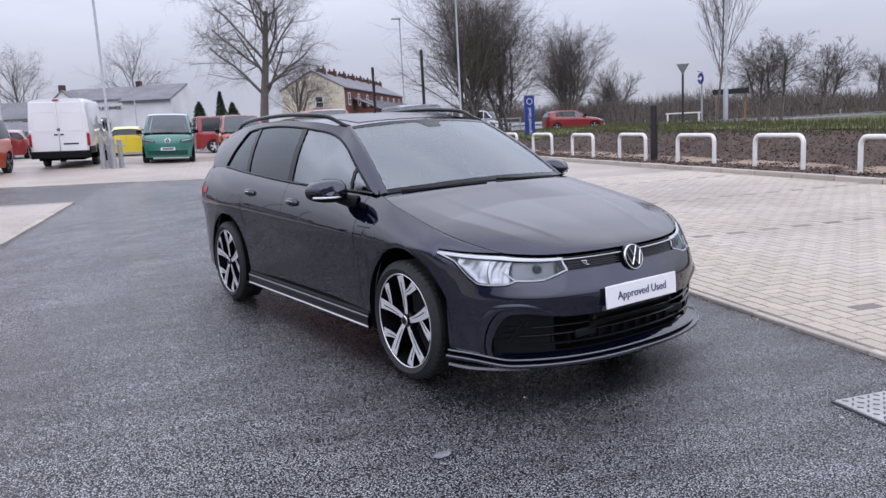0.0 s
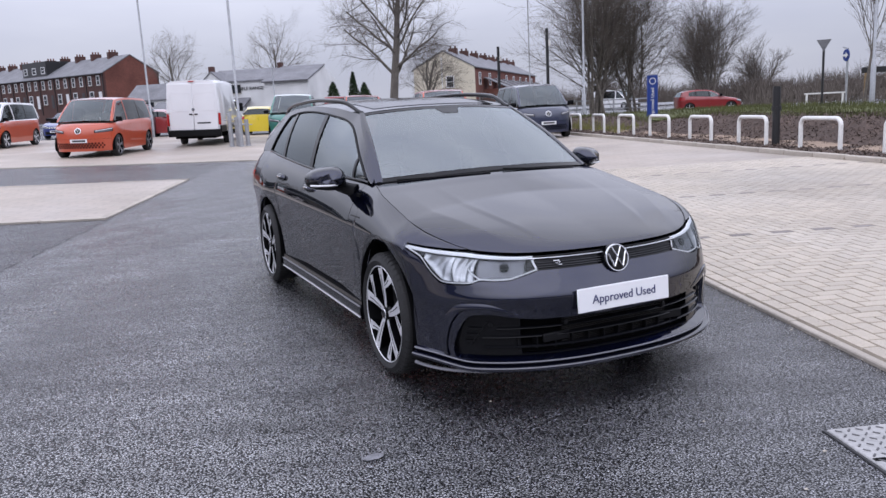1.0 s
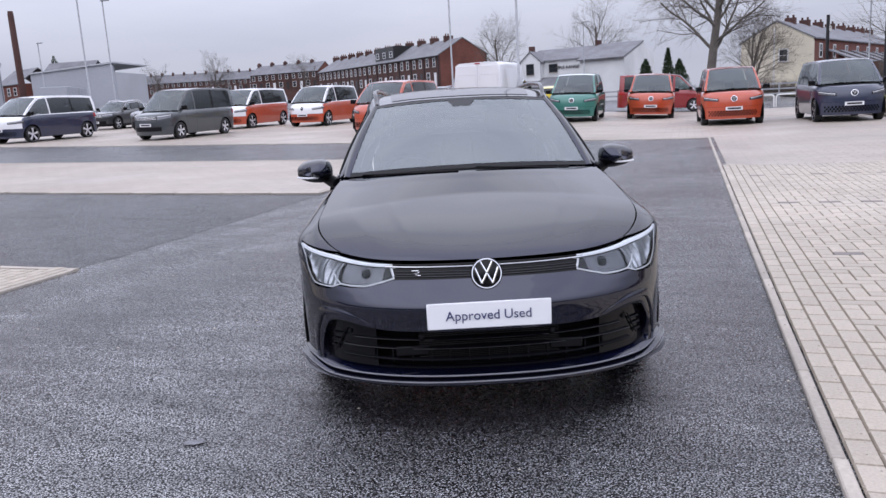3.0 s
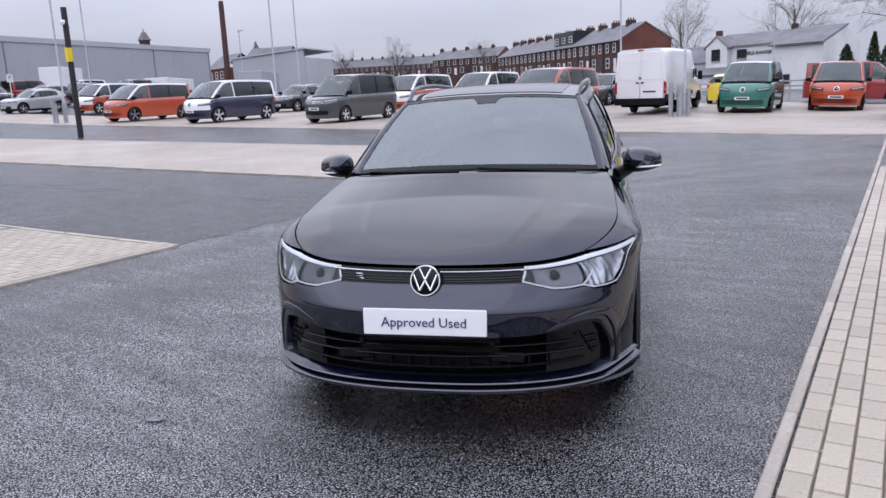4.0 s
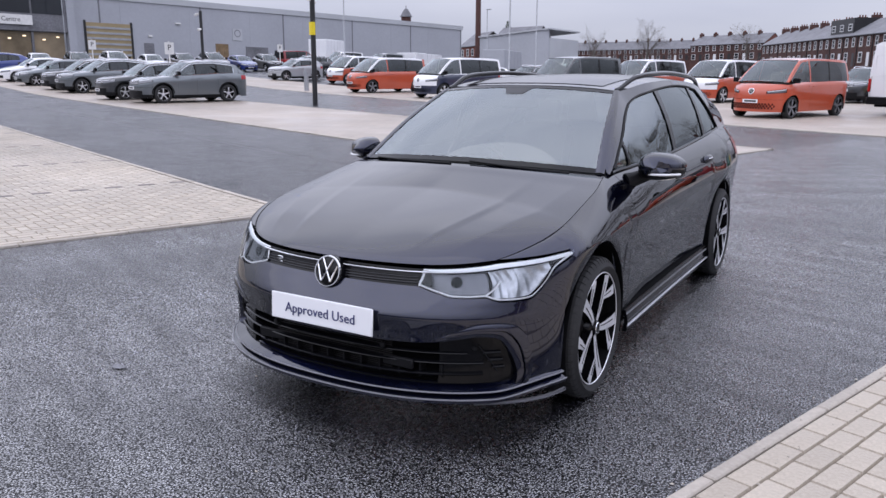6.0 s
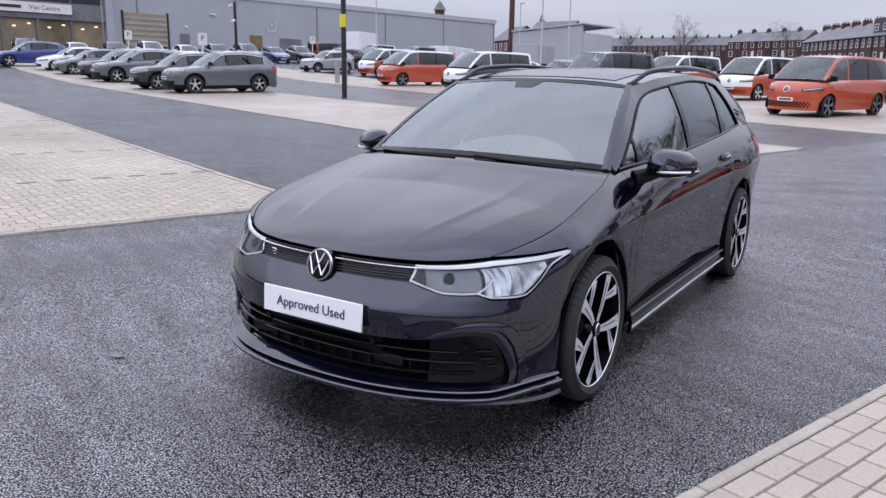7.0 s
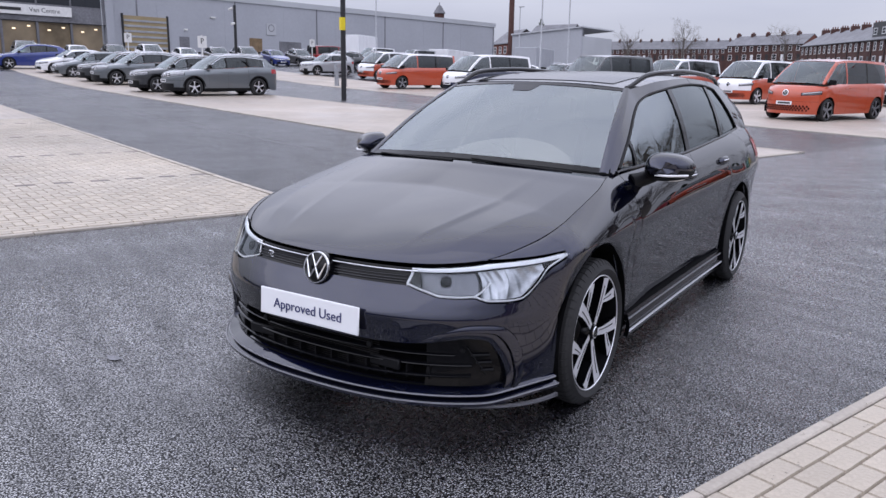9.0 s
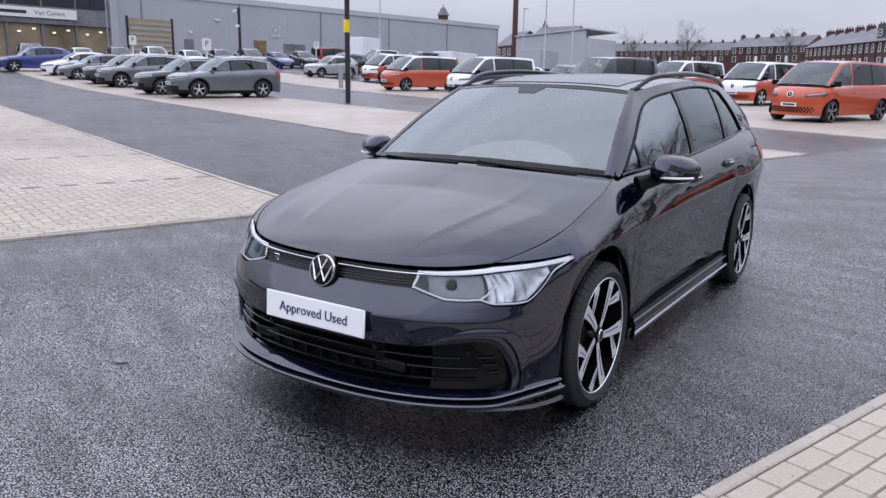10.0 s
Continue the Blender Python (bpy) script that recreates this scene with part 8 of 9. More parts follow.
# yard edge: low walls, fence and containers behind the van row
fence = thing("yard_fence", "grey steel rail fence along the back of the yard", "fence", m=pose(-26, 47.5, ground_z(-10, 47.5) + 0.1, 0, 0.5, 0))
for i in range(20):
    part("post", box(i * 2.4 - 0.04, i * 2.4 + 0.04, -0.04, 0.04, -0.6, 0.95), GALV, fence, smooth=False)
for z in (0.35, 0.62, 0.9):
    part("rail", box(0, 45.6, -0.02, 0.02, z - 0.04, z + 0.04), GALV, fence, smooth=False)
for x, y, l, top, mt, lab in ((-78.9, 56, 5, 3.2, WHITE_PAINT, "white box trailer parked by the showroom"), (-72, 66, 9, 1.9, WHITE_PAINT, "long white box trailer by the showroom"), (-60, 68, 8, 2.6, CLADDING, "grey steel storage container by the shed")):
    c = thing("box_trailer", lab, "trailer", m=pose(x, y, ground_z(x, y), 0, 0, -60))
    part("box_body", box(0, l, -1.2, 1.2, 0.6, top, 0.03), mt, c, smooth=False)
    for k in range(6):
        part("panel_rib", box(l * (k + 0.5) / 6 - 0.03, l * (k + 0.5) / 6 + 0.03, -1.23, 1.23, 0.62, top - 0.02), mt, c, smooth=False)
    part("running_gear", box(0.5, l - 0.5, -1.0, 1.0, 0.0, 0.6), DARK_VOID, c, smooth=False)


# ---- bare winter trees ----
def tree_mesh(seed, height, spread, trunk_r, levels, forks, droop=0.0, low=0.25, twig=1.0, stems=1, keep=1.0, upright=0.3):
    """Trunk and branches as tapered prisms: returns two meshes' data (limbs, twigs)."""
    rnd = random.Random(seed)
    data = {"trunk": ([], []), "crown": ([], [])}
    def limb(which, p0, p1, r0, r1, sides):
        verts, faces = data[which]
        d = (p1 - p0).normalized()
        a = d.orthogonal().normalized()
        c = d.cross(a)
        i = len(verts)
        for p, r in ((p0, r0), (p1, r1)):
            for k in range(sides):
                an = k * math.tau / sides
                verts.append(p + r * (math.cos(an) * a + math.sin(an) * c))
        for k in range(sides):
            faces.append((i + k, i + (k + 1) % sides, i + sides + (k + 1) % sides, i + sides + k))
    def grow(p, d, length, r, level):
        steps = 5 if level <= 1 else 3
        sides = 8 if level == 0 else 6 if level == 1 else 4 if level == 2 else 3
        which = "trunk" if level <= 1 else "crown"
        q, dirn = p, d
        pts = [q]
        for i in range(steps):
            wig = 0.10 if level == 0 else 0.20
            dirn = (dirn + Vector((rnd.uniform(-wig, wig), rnd.uniform(-wig, wig), rnd.uniform(-wig, wig) + (upright * 0.12 if level else 0.05) - droop * 0.03 * level))).normalized()
            nq = q + dirn * length / steps
            k0, k1 = i / steps, (i + 1) / steps
            limb(which, q, nq, r * (1 - 0.55 * k0), r * (1 - 0.55 * k1), sides)
            q = nq
            pts.append(q)
        if level >= levels:
            return
        n = forks[min(level, len(forks) - 1)]
        for j in range(n):
            if rnd.random() > keep:
                continue
            f = (low if level == 0 else 0.2) + (1 - (low if level == 0 else 0.2)) * (j + rnd.random()) / n
            idx = min(steps - 1, int(f * steps))
            base = pts[idx].lerp(pts[idx + 1], f * steps - idx)
            az = rnd.uniform(0, math.tau) if level else j * 2.4 + rnd.uniform(-0.4, 0.4)
            tilt = rnd.uniform(0.5, 1.05) * spread
            side = dirn.orthogonal().normalized()
            side.rotate(Matrix.Rotation(az, 3, dirn))
            nd = (dirn * math.cos(tilt) + side * math.sin(tilt)).normalized()
            grow(base, nd, length * rnd.uniform(0.45, 0.68) * (1.05 - 0.25 * f), max(0.0055, r * (1 - 0.55 * f) * (0.46 if level else 0.42)), level + 1)
    for s in range(stems):
        off = Vector((rnd.uniform(-0.5, 0.5), rnd.uniform(-0.5, 0.5), 0)) * (stems > 1)
        lean = Vector((rnd.uniform(-0.3, 0.3), rnd.uniform(-0.3, 0.3), 1)).normalized() if stems > 1 else Vector((0, 0, 1))
        grow(off + Vector((0, 0, -0.3)), lean, height * (0.72 if stems == 1 else rnd.uniform(0.55, 0.75)), trunk_r, 0)
    return data


def tree(name, label, x, y, z, seed, **k):
    t = thing(name, label, "tree", "bare winter trees", m=pose(x, y, z))
    for nm, (verts, faces) in tree_mesh(seed, **k).items():
        me = bpy.data.meshes.new(nm)
        me.from_pydata(verts, [], faces)
        me.materials.append(BARK if nm == "trunk" else HEDGE)
        me.polygons.foreach_set("use_smooth", [True] * len(me.polygons))
        ob = new(nm, me)
        ob.parent = t
    return t


tree("oak_tree", "large bare oak with a wide spreading crown", 4.4, 70.0, 0.6, 11, height=15.5, spread=1.0, trunk_r=0.42, levels=4, forks=(14, 9, 8, 7), low=0.30, upright=0.18)
tree("bare_tree", "bare many-stemmed tree with a dense rounded crown", 15.6, 46.0, 0.7, 12, height=11.0, spread=0.85, trunk_r=0.095, levels=3, forks=(12, 9, 8), low=0.10, stems=11, upright=0.2)
tree("bare_tree", "bare many-stemmed tree beside the road", 18.6, 47.5, 0.7, 13, height=9.0, spread=0.85, trunk_r=0.085, levels=3, forks=(11, 8, 8), low=0.10, stems=7, upright=0.2)
tree("bare_tree", "bare upright roadside tree", 27.5, 56.0, 0.7, 14, height=7.8, spread=0.8, trunk_r=0.10, levels=3, forks=(14, 10, 9), low=0.12, stems=7, upright=0.3)
tree("bare_tree", "small bare tree with a broad flat crown on the verge", 25.4, 31.0, 0.75, 15, height=4.0, spread=1.0, trunk_r=0.085, levels=4, forks=(9, 7, 6, 4), low=0.3, stems=4, upright=0.0)
tree("bare_tree", "bare rounded tree on the verge", 36.0, 38.5, 0.9, 16, height=4.0, spread=0.85, trunk_r=0.09, levels=4, forks=(9, 7, 6, 4), low=0.2, stems=3, upright=0.1)
tree("young_tree", "slim young bare tree on the verge", 20.9, 28.6, 0.75, 17, height=8.0, spread=0.50, trunk_r=0.055, levels=3, forks=(22, 7, 4), low=0.3, upright=0.6)
tree("bare_tree", "distant bare rounded tree", -22.5, 108.0, 1.2, 18, height=12.0, spread=0.85, trunk_r=0.22, levels=4, forks=(12, 8, 6, 4), low=0.25, upright=0.2)
tree("bare_tree", "distant bare tree behind the pub", -10.0, 114.0, 1.2, 19, height=13.5, spread=0.85, trunk_r=0.24, levels=4, forks=(12, 8, 6, 4), low=0.25, upright=0.2)
tree("bare_tree", "distant bare tree beside the big oak", 8.0, 77.0, 0.6, 20, height=8.0, spread=0.9, trunk_r=0.13, levels=4, forks=(10, 7, 6, 4), low=0.2, stems=3, upright=0.2)
tree("bare_tree", "distant bare tree beyond the sheds", -72.0, 112.0, 3.0, 21, height=8.5, spread=0.9, trunk_r=0.2, levels=4, forks=(10, 7, 6, 4), low=0.2, upright=0.2)
tree("bare_tree", "distant bare tree beyond the terrace", -84.0, 168.0, 3.0, 22, height=12.0, spread=0.9, trunk_r=0.2, levels=4, forks=(10, 7, 6, 4), low=0.2, upright=0.2)
tree("bare_tree", "bare roadside tree behind the verge", 48.0, 46.0, 1.0, 23, height=4.0, spread=0.9, trunk_r=0.09, levels=4, forks=(9, 7, 6, 4), low=0.2, stems=3, upright=0.1)
tree("bare_tree", "bare roadside tree behind the verge", 38.0, 68.0, 1.0, 24, height=5.0, spread=0.8, trunk_r=0.10, levels=3, forks=(11, 9, 7), low=0.15, stems=5, upright=0.3)


def thicket(name, label, x0, y0, x1, y1, depth, h, n, seed, z):
    """A bare hedge: masses of thin upright twigs."""
    rnd = random.Random(seed)
    verts, faces = [], []
    for _ in range(n):
        t, s = rnd.random(), rnd.uniform(-depth, depth)
        x, y = x0 + (x1 - x0) * t + s * 0.5, y0 + (y1 - y0) * t + s
        hh = h * (0.55 + 0.45 * noise.noise(Vector((t * 14, seed, 0)))) * rnd.uniform(0.4, 1.2)
        p = Vector((x, y, z))
        d = Vector((rnd.uniform(-0.35, 0.35), rnd.uniform(-0.35, 0.35), 1))
        for k in range(3):
            q = p + d * hh / 3
            w = 0.035 * (1 - k * 0.28)
            i = len(verts)
            verts += [p + Vector((-w, 0, 0)), p + Vector((w * 0.5, w, 0)), p + Vector((w * 0.5, -w, 0)), q]
            faces += [(i, i + 1, i + 3), (i + 1, i + 2, i + 3), (i + 2, i, i + 3)]
            p = q - d * hh / 12
            d = (d + Vector((rnd.uniform(-0.6, 0.6), rnd.uniform(-0.6, 0.6), rnd.uniform(-0.2, 0.2)))).normalized() * d.length
    me = bpy.data.meshes.new(name)
    me.from_pydata(verts, [], faces)
    me.materials.append(HEDGE)
    return tagged(new(name, me), label, "hedge", "", "stuff")


thicket("hedge_row", "bare brown hedge along the far road", 12, 96, 62, 84, 4.0, 4.6, 7000, 31, 0.5)
thicket("hedge_row", "bare brown scrub behind the verge", 30, 60, 90, 40, 4.0, 3.4, 9000, 32, 0.5)
thicket("hedge_row", "bare brown scrub at the yard entrance", 24, 44, 60, 28, 3.0, 1.8, 4000, 33, 0.5)
thicket("hedge_row", "tall dark scrub behind the roadside trees", 22, 98, 84, 86, 4.5, 6.5, 7000, 35, 0.5)
thicket("hedge_row", "bare scrub below the oak", -2, 74, 12, 76, 2.0, 2.4, 2000, 34, 0.5)

EVERGREEN = mat("dark_evergreen", (0.032, 0.055, 0.022), 0.85, grain=0.3, grain_scale=10)


def conifer(x, y, z, h, r, seed):
    rnd = random.Random(seed)
    t = thing("evergreen", "small dark evergreen behind the parked vans", "tree", "evergreens by the pub", m=pose(x, y, z))
    part("trunk", tube([(0, 0, -0.2), (0, 0, h * 0.8)], 0.1, 6), BARK, t)
    verts, faces = [], []
    for _ in range(2600):
        f = rnd.random() ** 0.7
        a = rnd.uniform(0, math.tau)
        rr = r * (1 - f) ** 0.8 * rnd.uniform(0.45, 1.08) * (0.85 + 0.3 * noise.noise(Vector((a, f * 4, seed))))
        p = Vector((rr * math.cos(a), rr * math.sin(a), 0.15 + f * h))
        s = 0.16 * rnd.uniform(0.6, 1.4)
        u = Vector((rnd.uniform(-1, 1), rnd.uniform(-1, 1), rnd.uniform(0, 1))) * s
        w = Vector((rnd.uniform(-1, 1), rnd.uniform(-1, 1), rnd.uniform(-0.4, 0.6))) * s * 0.5
        i = len(verts)
        verts += [p - w, p + w, p + u]
        faces.append((i, i + 1, i + 2))
    me = bpy.data.meshes.new("crown")
    me.from_pydata(verts, [], faces)
    me.materials.append(EVERGREEN)
    ob = new("crown", me)
    ob.parent = t


for x, y, h, r, s in ((-0.9, 73.0, 3.3, 1.5, 1), (1.0, 74.5, 4.2, 1.0, 2), (2.0, 73.0, 3.1, 1.5, 3), (-110.0, 118.0, 11.0, 4.0, 4)):
    conifer(x, y, 0.6 if x > -50 else 3, h, r, s)
tree("bare_tree", "distant bare tree at the yard's far corner", -96.0, 128.0, 3.0, 26, height=9.0, spread=0.8, trunk_r=0.25, levels=4, forks=(10, 6, 5, 4), low=0.2, upright=0.3)

# ---- the plain long wall that closes the yard behind the walk ----
WALL_GREY = mat("dark_grey_cladding", (0.15, 0.155, 0.165), 0.5, grain=0.05, stain=0.12, stain_scale=0.3)
structure("wall_south", box(-70, 75, -30.0, -29.6, -1.0, 5.2), WALL_GREY, "plain dark grey clad wall closing the yard", "wall")

# ---- edging, block paving and small things on the ground ----
def edging(name, ax, ay, bx, by, width=0.115):
    """A line of flush concrete edging stones."""
    e = new(name)
    tagged(e, "flush pale concrete edging stones between tarmac and blocks", "edging", "", "structure")
    a, d = Vector((ax, ay, 0)), Vector((bx - ax, by - ay, 0))
    n = int(d.length / 0.915)
    d.normalize()
    turn = math.degrees(math.atan2(d.y, d.x))
    ob = mesh_object("edging_stone", box(0.003, 0.910, 0, width, -0.06, 0.024, 0.006), CONCRETE, smooth=False)
    me = ob.data
    for i in range(n):
        if i:
            ob = new("edging_stone", me)
        p = a + d * 0.915 * i
        q = p + d * 0.915
        z0, z1 = ground_z(p.x, p.y), ground_z(q.x, q.y)
        ob.parent = e
        ob.matrix_basis = pose(p.x, p.y, z0 + 0.002 * math.sin(i * 2.3), 0, -math.degrees(math.atan2(z1 - z0, 0.915)), turn + 0.12 * math.sin(i * 1.9))


edging("edging_right", 3.312, -6.0, 3.312, 21.5, 0.052)
edging("edging_left_side", -2.63, -6.0, -2.63, 5.935, 0.058)
edging("edging_left_lane", -2.63, 5.82, -40.0, 5.82, -0.058)
edging("edging_island_front", -2.80, 11.18, -50.0, 11.18, -0.115)
edging("edging_island_side", -2.80, 11.18, -2.80, 16.86)
edging("edging_island_back", -2.80, 16.75, -50.0, 16.75, -0.115)
edging("edging_far", 3.38, far_edge(3.38), -50.0, far_edge(-50.0), 0.115)

PAVER_FIELD = mat("buff_block_field", (0.400, 0.350, 0.290), 0.50, grain=0.10, grain_scale=90, stain=0.20, stain_scale=0.35, bump=0.25, bump_scale=120, rough_vary=0.2)
nt = PAVER_FIELD.node_tree
geo = nt.nodes.new("ShaderNodeNewGeometry")
isl = nt.nodes.new("ShaderNodeMapRange")
isl.inputs["To Min"].default_value, isl.inputs["To Max"].default_value = 0.91, 1.09
nt.links.new(geo.outputs["Random Per Island"], isl.inputs["Value"])
old = nt.nodes["Principled BSDF"].inputs["Base Color"].links[0].from_socket
sc = nt.nodes.new("ShaderNodeVectorMath")
sc.operation = "SCALE"
nt.links.new(old, sc.inputs[0])
nt.links.new(isl.outputs[0], sc.inputs["Scale"])
nt.links.new(sc.outputs[0], nt.nodes["Principled BSDF"].inputs["Base Color"])
PAVER_DARK = mat("charcoal_block_paver", (0.17, 0.15, 0.14), 0.65, grain=0.15, grain_scale=90, stain=0.2, stain_scale=1.0, bump=0.25, bump_scale=120, vary=0.15)


def block_data(w, l, h=0.028, g=0.004, c=0.005):
    """Vertices and faces of one chamfered paving block, w along x and l along y."""
    a, b = w / 2 - g / 2, l / 2 - g / 2
    v = [(-a, -b, h - c - 0.012), (a, -b, h - c - 0.012), (a, b, h - c - 0.012), (-a, b, h - c - 0.012), (-a + c, -b + c, h), (a - c, -b + c, h), (a - c, b - c, h), (-a + c, b - c, h)]
    f = [(4, 5, 6, 7), (0, 1, 5, 4), (1, 2, 6, 5), (2, 3, 7, 6), (3, 0, 4, 7)]
    return v, f


def lay(field, x0, x1, y0, y1, near, dark, border_x, border_w=0.104, border_l=0.2, borders=3, seed=1, phase=0.0):
    """Herringbone paving with running border courses along border_x; near(x, y) picks single blocks, dark(x, y) the charcoal ones."""
    rnd = random.Random(seed)
    sg = 1 if border_x <= x0 + 0.01 else -1
    jobs = []
    for k in range(borders):
        xc = border_x + sg * (k + 0.5) * border_w
        n = int((y1 - y0) / border_l)
        for i in range(n):
            jobs.append((xc, y0 + phase + (i + 0.5 + 0.5 * (k % 2)) * border_l, border_w, border_l))
    c = 0.104
    xs = border_x + sg * borders * border_w
    nx, ny = int(abs((x1 if sg > 0 else x0) - xs) / c), int((y1 - y0) / c)
    for i in range(nx):
        for j in range(ny):
            t = (i - j) % 4
            if t == 0 and i + 1 < nx:
                jobs.append((xs + sg * (i + 1) * c, y0 + (j + 0.5) * c, 2 * c, c))
            elif t == 3 and j + 1 < ny:
                jobs.append((xs + sg * (i + 0.5) * c, y0 + (j + 1) * c, c, 2 * c))
            elif (t == 0 and i + 1 >= nx) or (t == 1 and i == 0) or (t == 2 and j == 0) or (t == 3 and j + 1 >= ny):
                jobs.append((xs + sg * (i + 0.5) * c, y0 + (j + 0.5) * c, c, c))
    shared, verts, faces, dverts, dfaces, singles = {}, [], [], [], [], 0
    for x, y, w, l in jobs:
        z = ground_z(x, y) + rnd.uniform(-0.0012, 0.0012)
        is_dark = dark(x, y, w, l)
        if near(x, y) and singles < 300:
            key = (round(w, 3), round(l, 3), is_dark)
            if key not in shared:
                v, f = block_data(w, l)
                me = bpy.data.meshes.new("paving_block")
                me.from_pydata(v, [], f)
                me.materials.append(PAVER_DARK if is_dark else PAVER)
                shared[key] = me
            ob = new("paving_block", shared[key])
            ob.parent = field
            ob.matrix_basis = pose(x, y, z, rnd.uniform(-0.25, 0.25), rnd.uniform(-0.25, 0.25), rnd.uniform(-0.4, 0.4))
            singles += 1
        else:
            v, f = block_data(w, l)
            vv, ff = (dverts, dfaces) if is_dark else (verts, faces)
            o = len(vv)
            tl, tm = rnd.uniform(-0.004, 0.004), rnd.uniform(-0.004, 0.004)
            vv.extend((x + a, y + b, z + h + a * tl + b * tm) for a, b, h in v)
            ff.extend(tuple(o + q for q in p) for p in f)
    for nm, vv, ff, mt in (("block_field", verts, faces, PAVER_FIELD), ("charcoal_blocks", dverts, dfaces, PAVER_DARK)):
        if vv:
            me = bpy.data.meshes.new(nm)
            me.from_pydata(vv, [], ff)
            me.materials.append(mt)
            ob = tagged(new(nm, me), kind="stuff")
            ob.parent = field


def bay_marks(lines, axis, half):
    """Charcoal marker blocks: the long blocks of the one course that lies on each line."""
    def pick(x, y, w, l):
        a = x if axis == "x" else y
        long_side = (w if axis == "y" else l) > 0.15
        if not long_side:
            return False
        return any(abs(a - v) < half for v in lines)
    return pick


field = new("block_paving_right")
tagged(field, "buff herringbone block paving with charcoal bay markers", "paving", "", "structure")
marks = bay_marks((3.85, 6.76, 9.55, 12.4), "y", 0.052)
lay(field, 3.322, 10.3, -1.0, 14.0, lambda x, y: 3.3 < x < 4.6 and 3.2 < y < 8.2, marks, 3.322, seed=4, phase=0.105)
field = new("block_paving_left")
tagged(field, "buff herringbone block paving with charcoal bay markers", "paving", "", "structure")
marks = bay_marks((-5.42, -8.36, -11.4, -14.5), "x", 0.052)
lay(field, -15.9, -2.692, -4.0, 5.81, lambda x, y: -4.5 < x < -2.6 and 2.4 < y < 5.8, marks, -2.692, seed=5)

# cast cover beside the edging
COVER = mat("worn_steel_cover", (0.34, 0.335, 0.335), 0.55, metal=0.2, grain=0.15, grain_scale=60, stain=0.18, stain_scale=4)
cover = thing("access_cover", "pale worn steel access cover with raised tread, set in tarmac", "access cover", m=pose(2.585, 2.09, -0.006))
part("frame", box(0, 0.62, 0, 0.60, -0.05, 0.008, 0.003), BLACK_METAL, cover, smooth=False)
plate = part("plate", box(0.012, 0.608, 0.012, 0.588, -0.04, 0.014, 0.004), COVER, cover, smooth=False)
tread = box(-0.014, 0.014, -0.004, 0.004, 0, 0.004, 0.002)
tread_ob = None
for i in range(13):
    for j in range(13):
        if tread_ob is None:
            tread_ob = part("tread", tread, mat("dark_tread", (0.10, 0.10, 0.105), 0.45, metal=0.5, stain=0.2), plate, smooth=False)
            ob = tread_ob
        else:
            ob = new("tread", tread_ob.data)
            ob.parent = plate
        ob.matrix_basis = pose(0.045 + i * 0.044, 0.042 + j * 0.043, 0.0135, 0, 0, 45 if (i + j) % 2 else -45)
part("key_slot", box(0.02, 0.07, 0.30, 0.32, 0.012, 0.0165), DARK_VOID, cover, smooth=False)


def splash(name, label, x, y, r, stretch, turn, material, seed):
    """A thin flat patch with a ragged outline."""
    rnd = random.Random(seed)
    b = bmesh.new()
    ring = [b.verts.new((r * stretch * math.cos(a) * rnd.uniform(0.7, 1.15), r * math.sin(a) * rnd.uniform(0.7, 1.15), 0.0)) for a in lin(0, math.tau, 19)[:-1]]
    f = b.faces.new(ring)
    b.normal_update()
    if f.normal.z < 0:
        f.normal_flip()
    ob = mesh_object(name, b, material, smooth=False)
    ob.matrix_basis = pose(x, y, ground_z(x, y) + 0.006, 0, 0, turn)
    return tagged(ob, label, "mark", "", "structure")


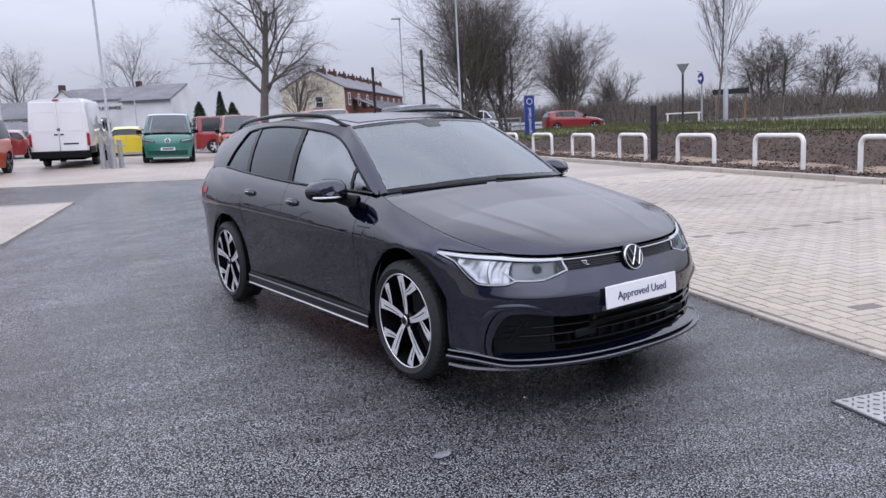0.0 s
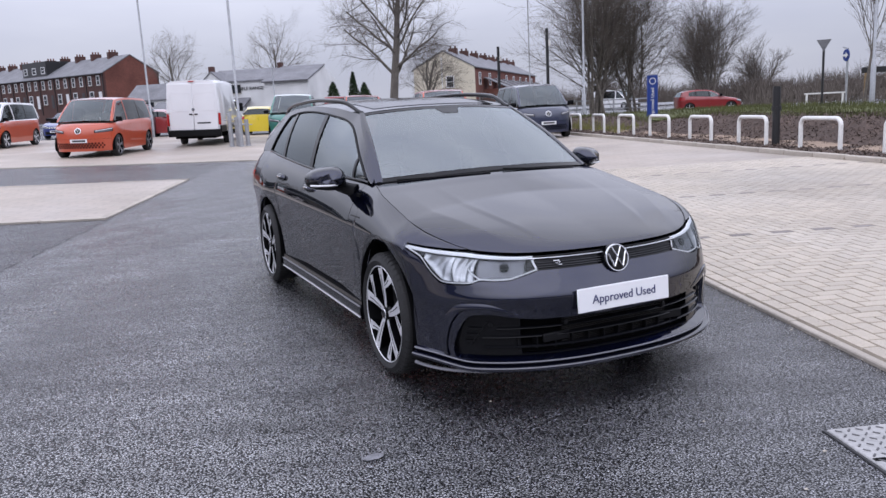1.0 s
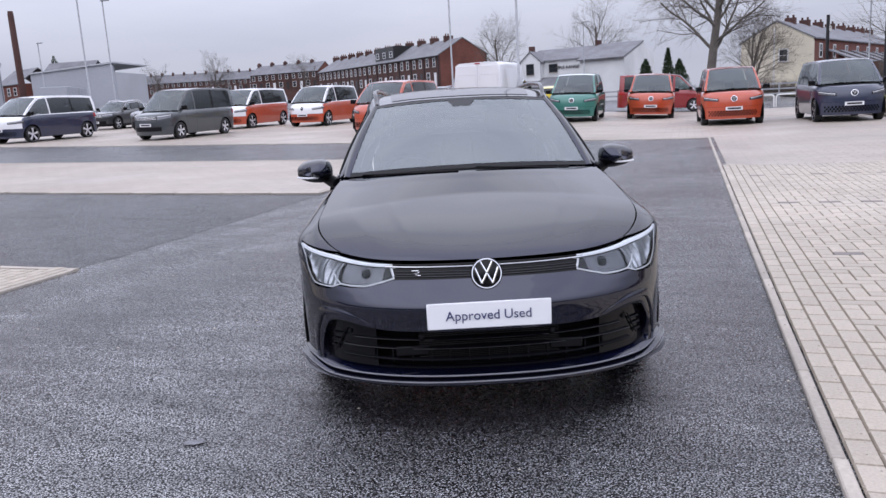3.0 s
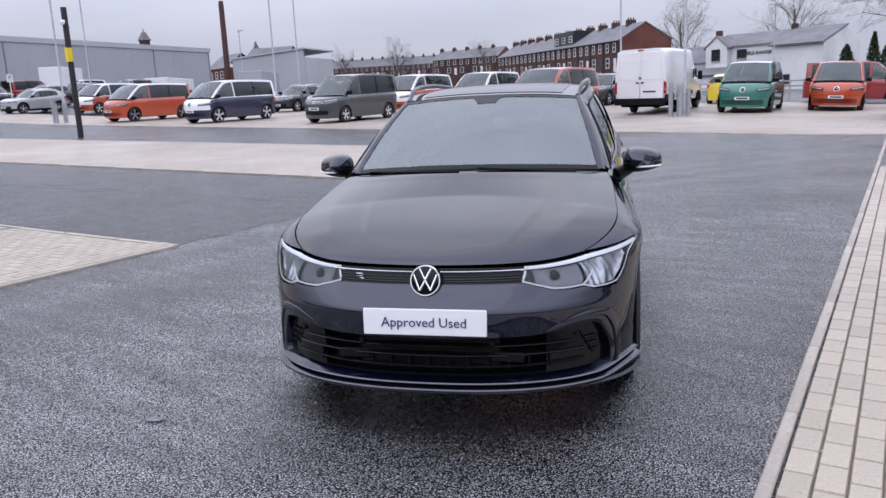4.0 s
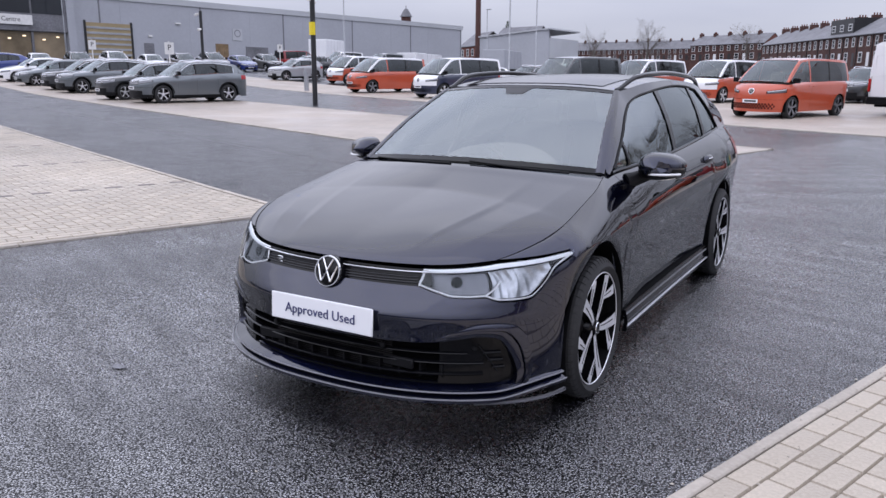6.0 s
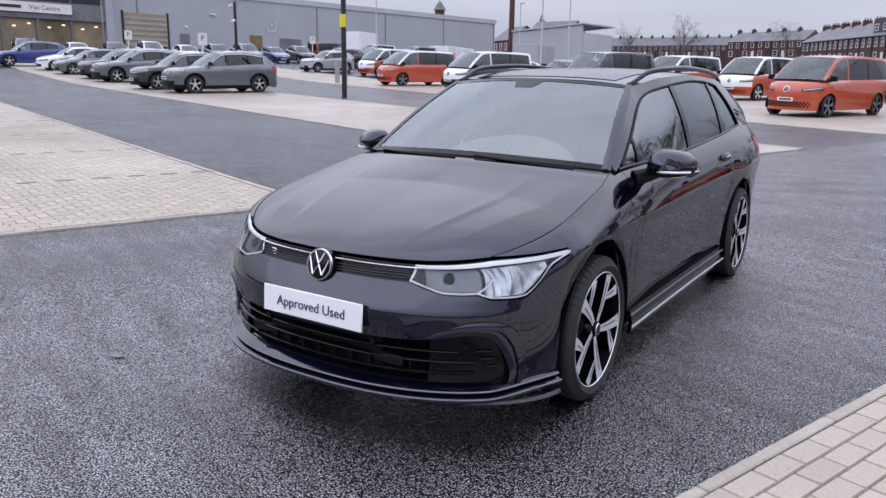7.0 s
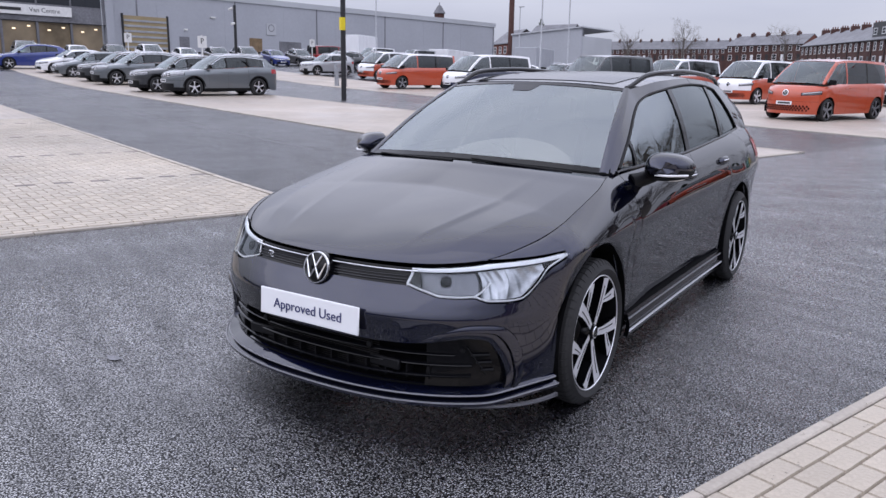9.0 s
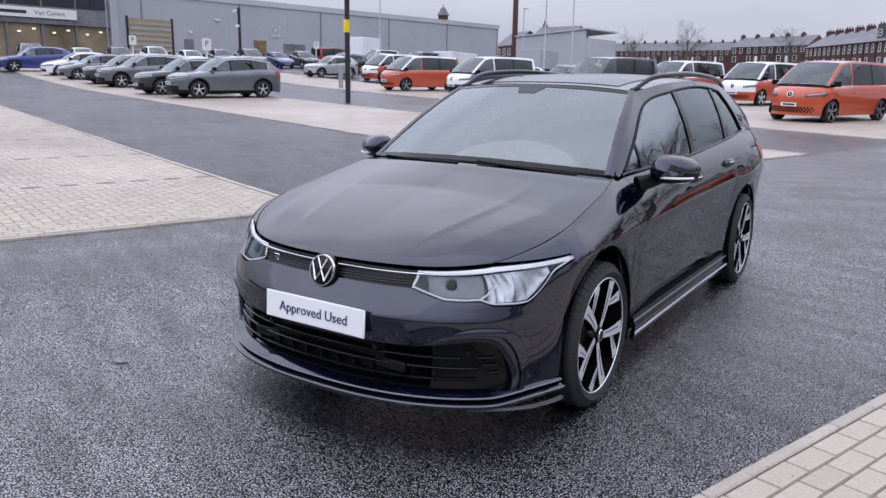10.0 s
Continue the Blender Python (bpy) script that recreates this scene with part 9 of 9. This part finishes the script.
PALE_SPOT = mat("pale_dried_splash", (0.17, 0.17, 0.185), 0.6, grain=0.4, grain_scale=120, stain=0.3, stain_scale=20, bump=0.5, bump_scale=90)
splash("splash_mark", "pale dried splash on the tarmac", 0.78, 2.855, 0.030, 1.7, 20, PALE_SPOT, 1)
SEAM = mat("sealed_seam", (0.11, 0.11, 0.118), 0.5, grain=0.3, grain_scale=50, stain=0.2)
bm = sheet(lambda x, v: Vector((x, 8.55 + 0.02 * math.sin(x * 1.3) + 0.09 * v, ground_z(x, 8.55) + 0.005)), lin(-7.6, -46, 50), (0, 1), flip=True)
structure("lane_seam", bm, SEAM, "pale sealed seam along the tarmac lane", "seam")
DARK_SEAM = mat("dark_day_joint", (0.010, 0.010, 0.013), 0.5, grain=0.3, grain_scale=50, bump=0.4, bump_scale=80)
for ax, ay, bx, by, w in ((-2.69, 5.95, -2.74, 11.16, 0.030), (-2.70, 8.78, -20.0, 8.72, 0.022)):
    d = Vector((bx - ax, by - ay, 0))
    n = Vector((-d.y, d.x, 0)).normalized()
    def joint(u, v):
        p = Vector((ax, ay, 0)) + d * u + n * (0.018 * math.sin(u * 37) + 0.012 * math.sin(u * 91 + 1) + (v - 0.5) * w * (0.6 + 0.5 * math.sin(u * 63 + 2)))
        return Vector((p.x, p.y, ground_z(p.x, p.y) + 0.004))
    structure("tarmac_joint", sheet(joint, lin(0, 1, 80), (0, 1)), DARK_SEAM, "dark day joint between two laid lanes of tarmac", "seam")

# grit and leaf scraps along the edging
rnd = random.Random(9)
verts, faces = [], []
for _ in range(500):
    x, y = rnd.choice(((3.27 + rnd.gauss(0, 0.03), rnd.uniform(1, 16)), (3.40 + rnd.gauss(0, 0.012), rnd.uniform(1, 16)), (rnd.uniform(-2.5, 9), rnd.uniform(1, 9))))
    s = rnd.uniform(0.003, 0.009)
    z = ground_z(x, y) + (0.026 if x > 3.28 else 0.004)
    i = len(verts)
    verts += [(x - s, y - s * 0.6, z), (x + s, y - s * 0.4, z), (x + s * 0.6, y + s, z), (x - s * 0.7, y + s * 0.8, z), (x, y, z + s * 0.9)]
    faces += [(i, i + 1, i + 4), (i + 1, i + 2, i + 4), (i + 2, i + 3, i + 4), (i + 3, i, i + 4)]
me = bpy.data.meshes.new("grit")
me.from_pydata(verts, [], faces)
me.materials.append(mat("pale_grit", (0.42, 0.38, 0.33), 0.8, grain=0.3, grain_scale=80, stain=0.3, stain_scale=3))
tagged(new("grit", me), "pale grit and leaf scraps along the edging", "grit", "", "stuff")
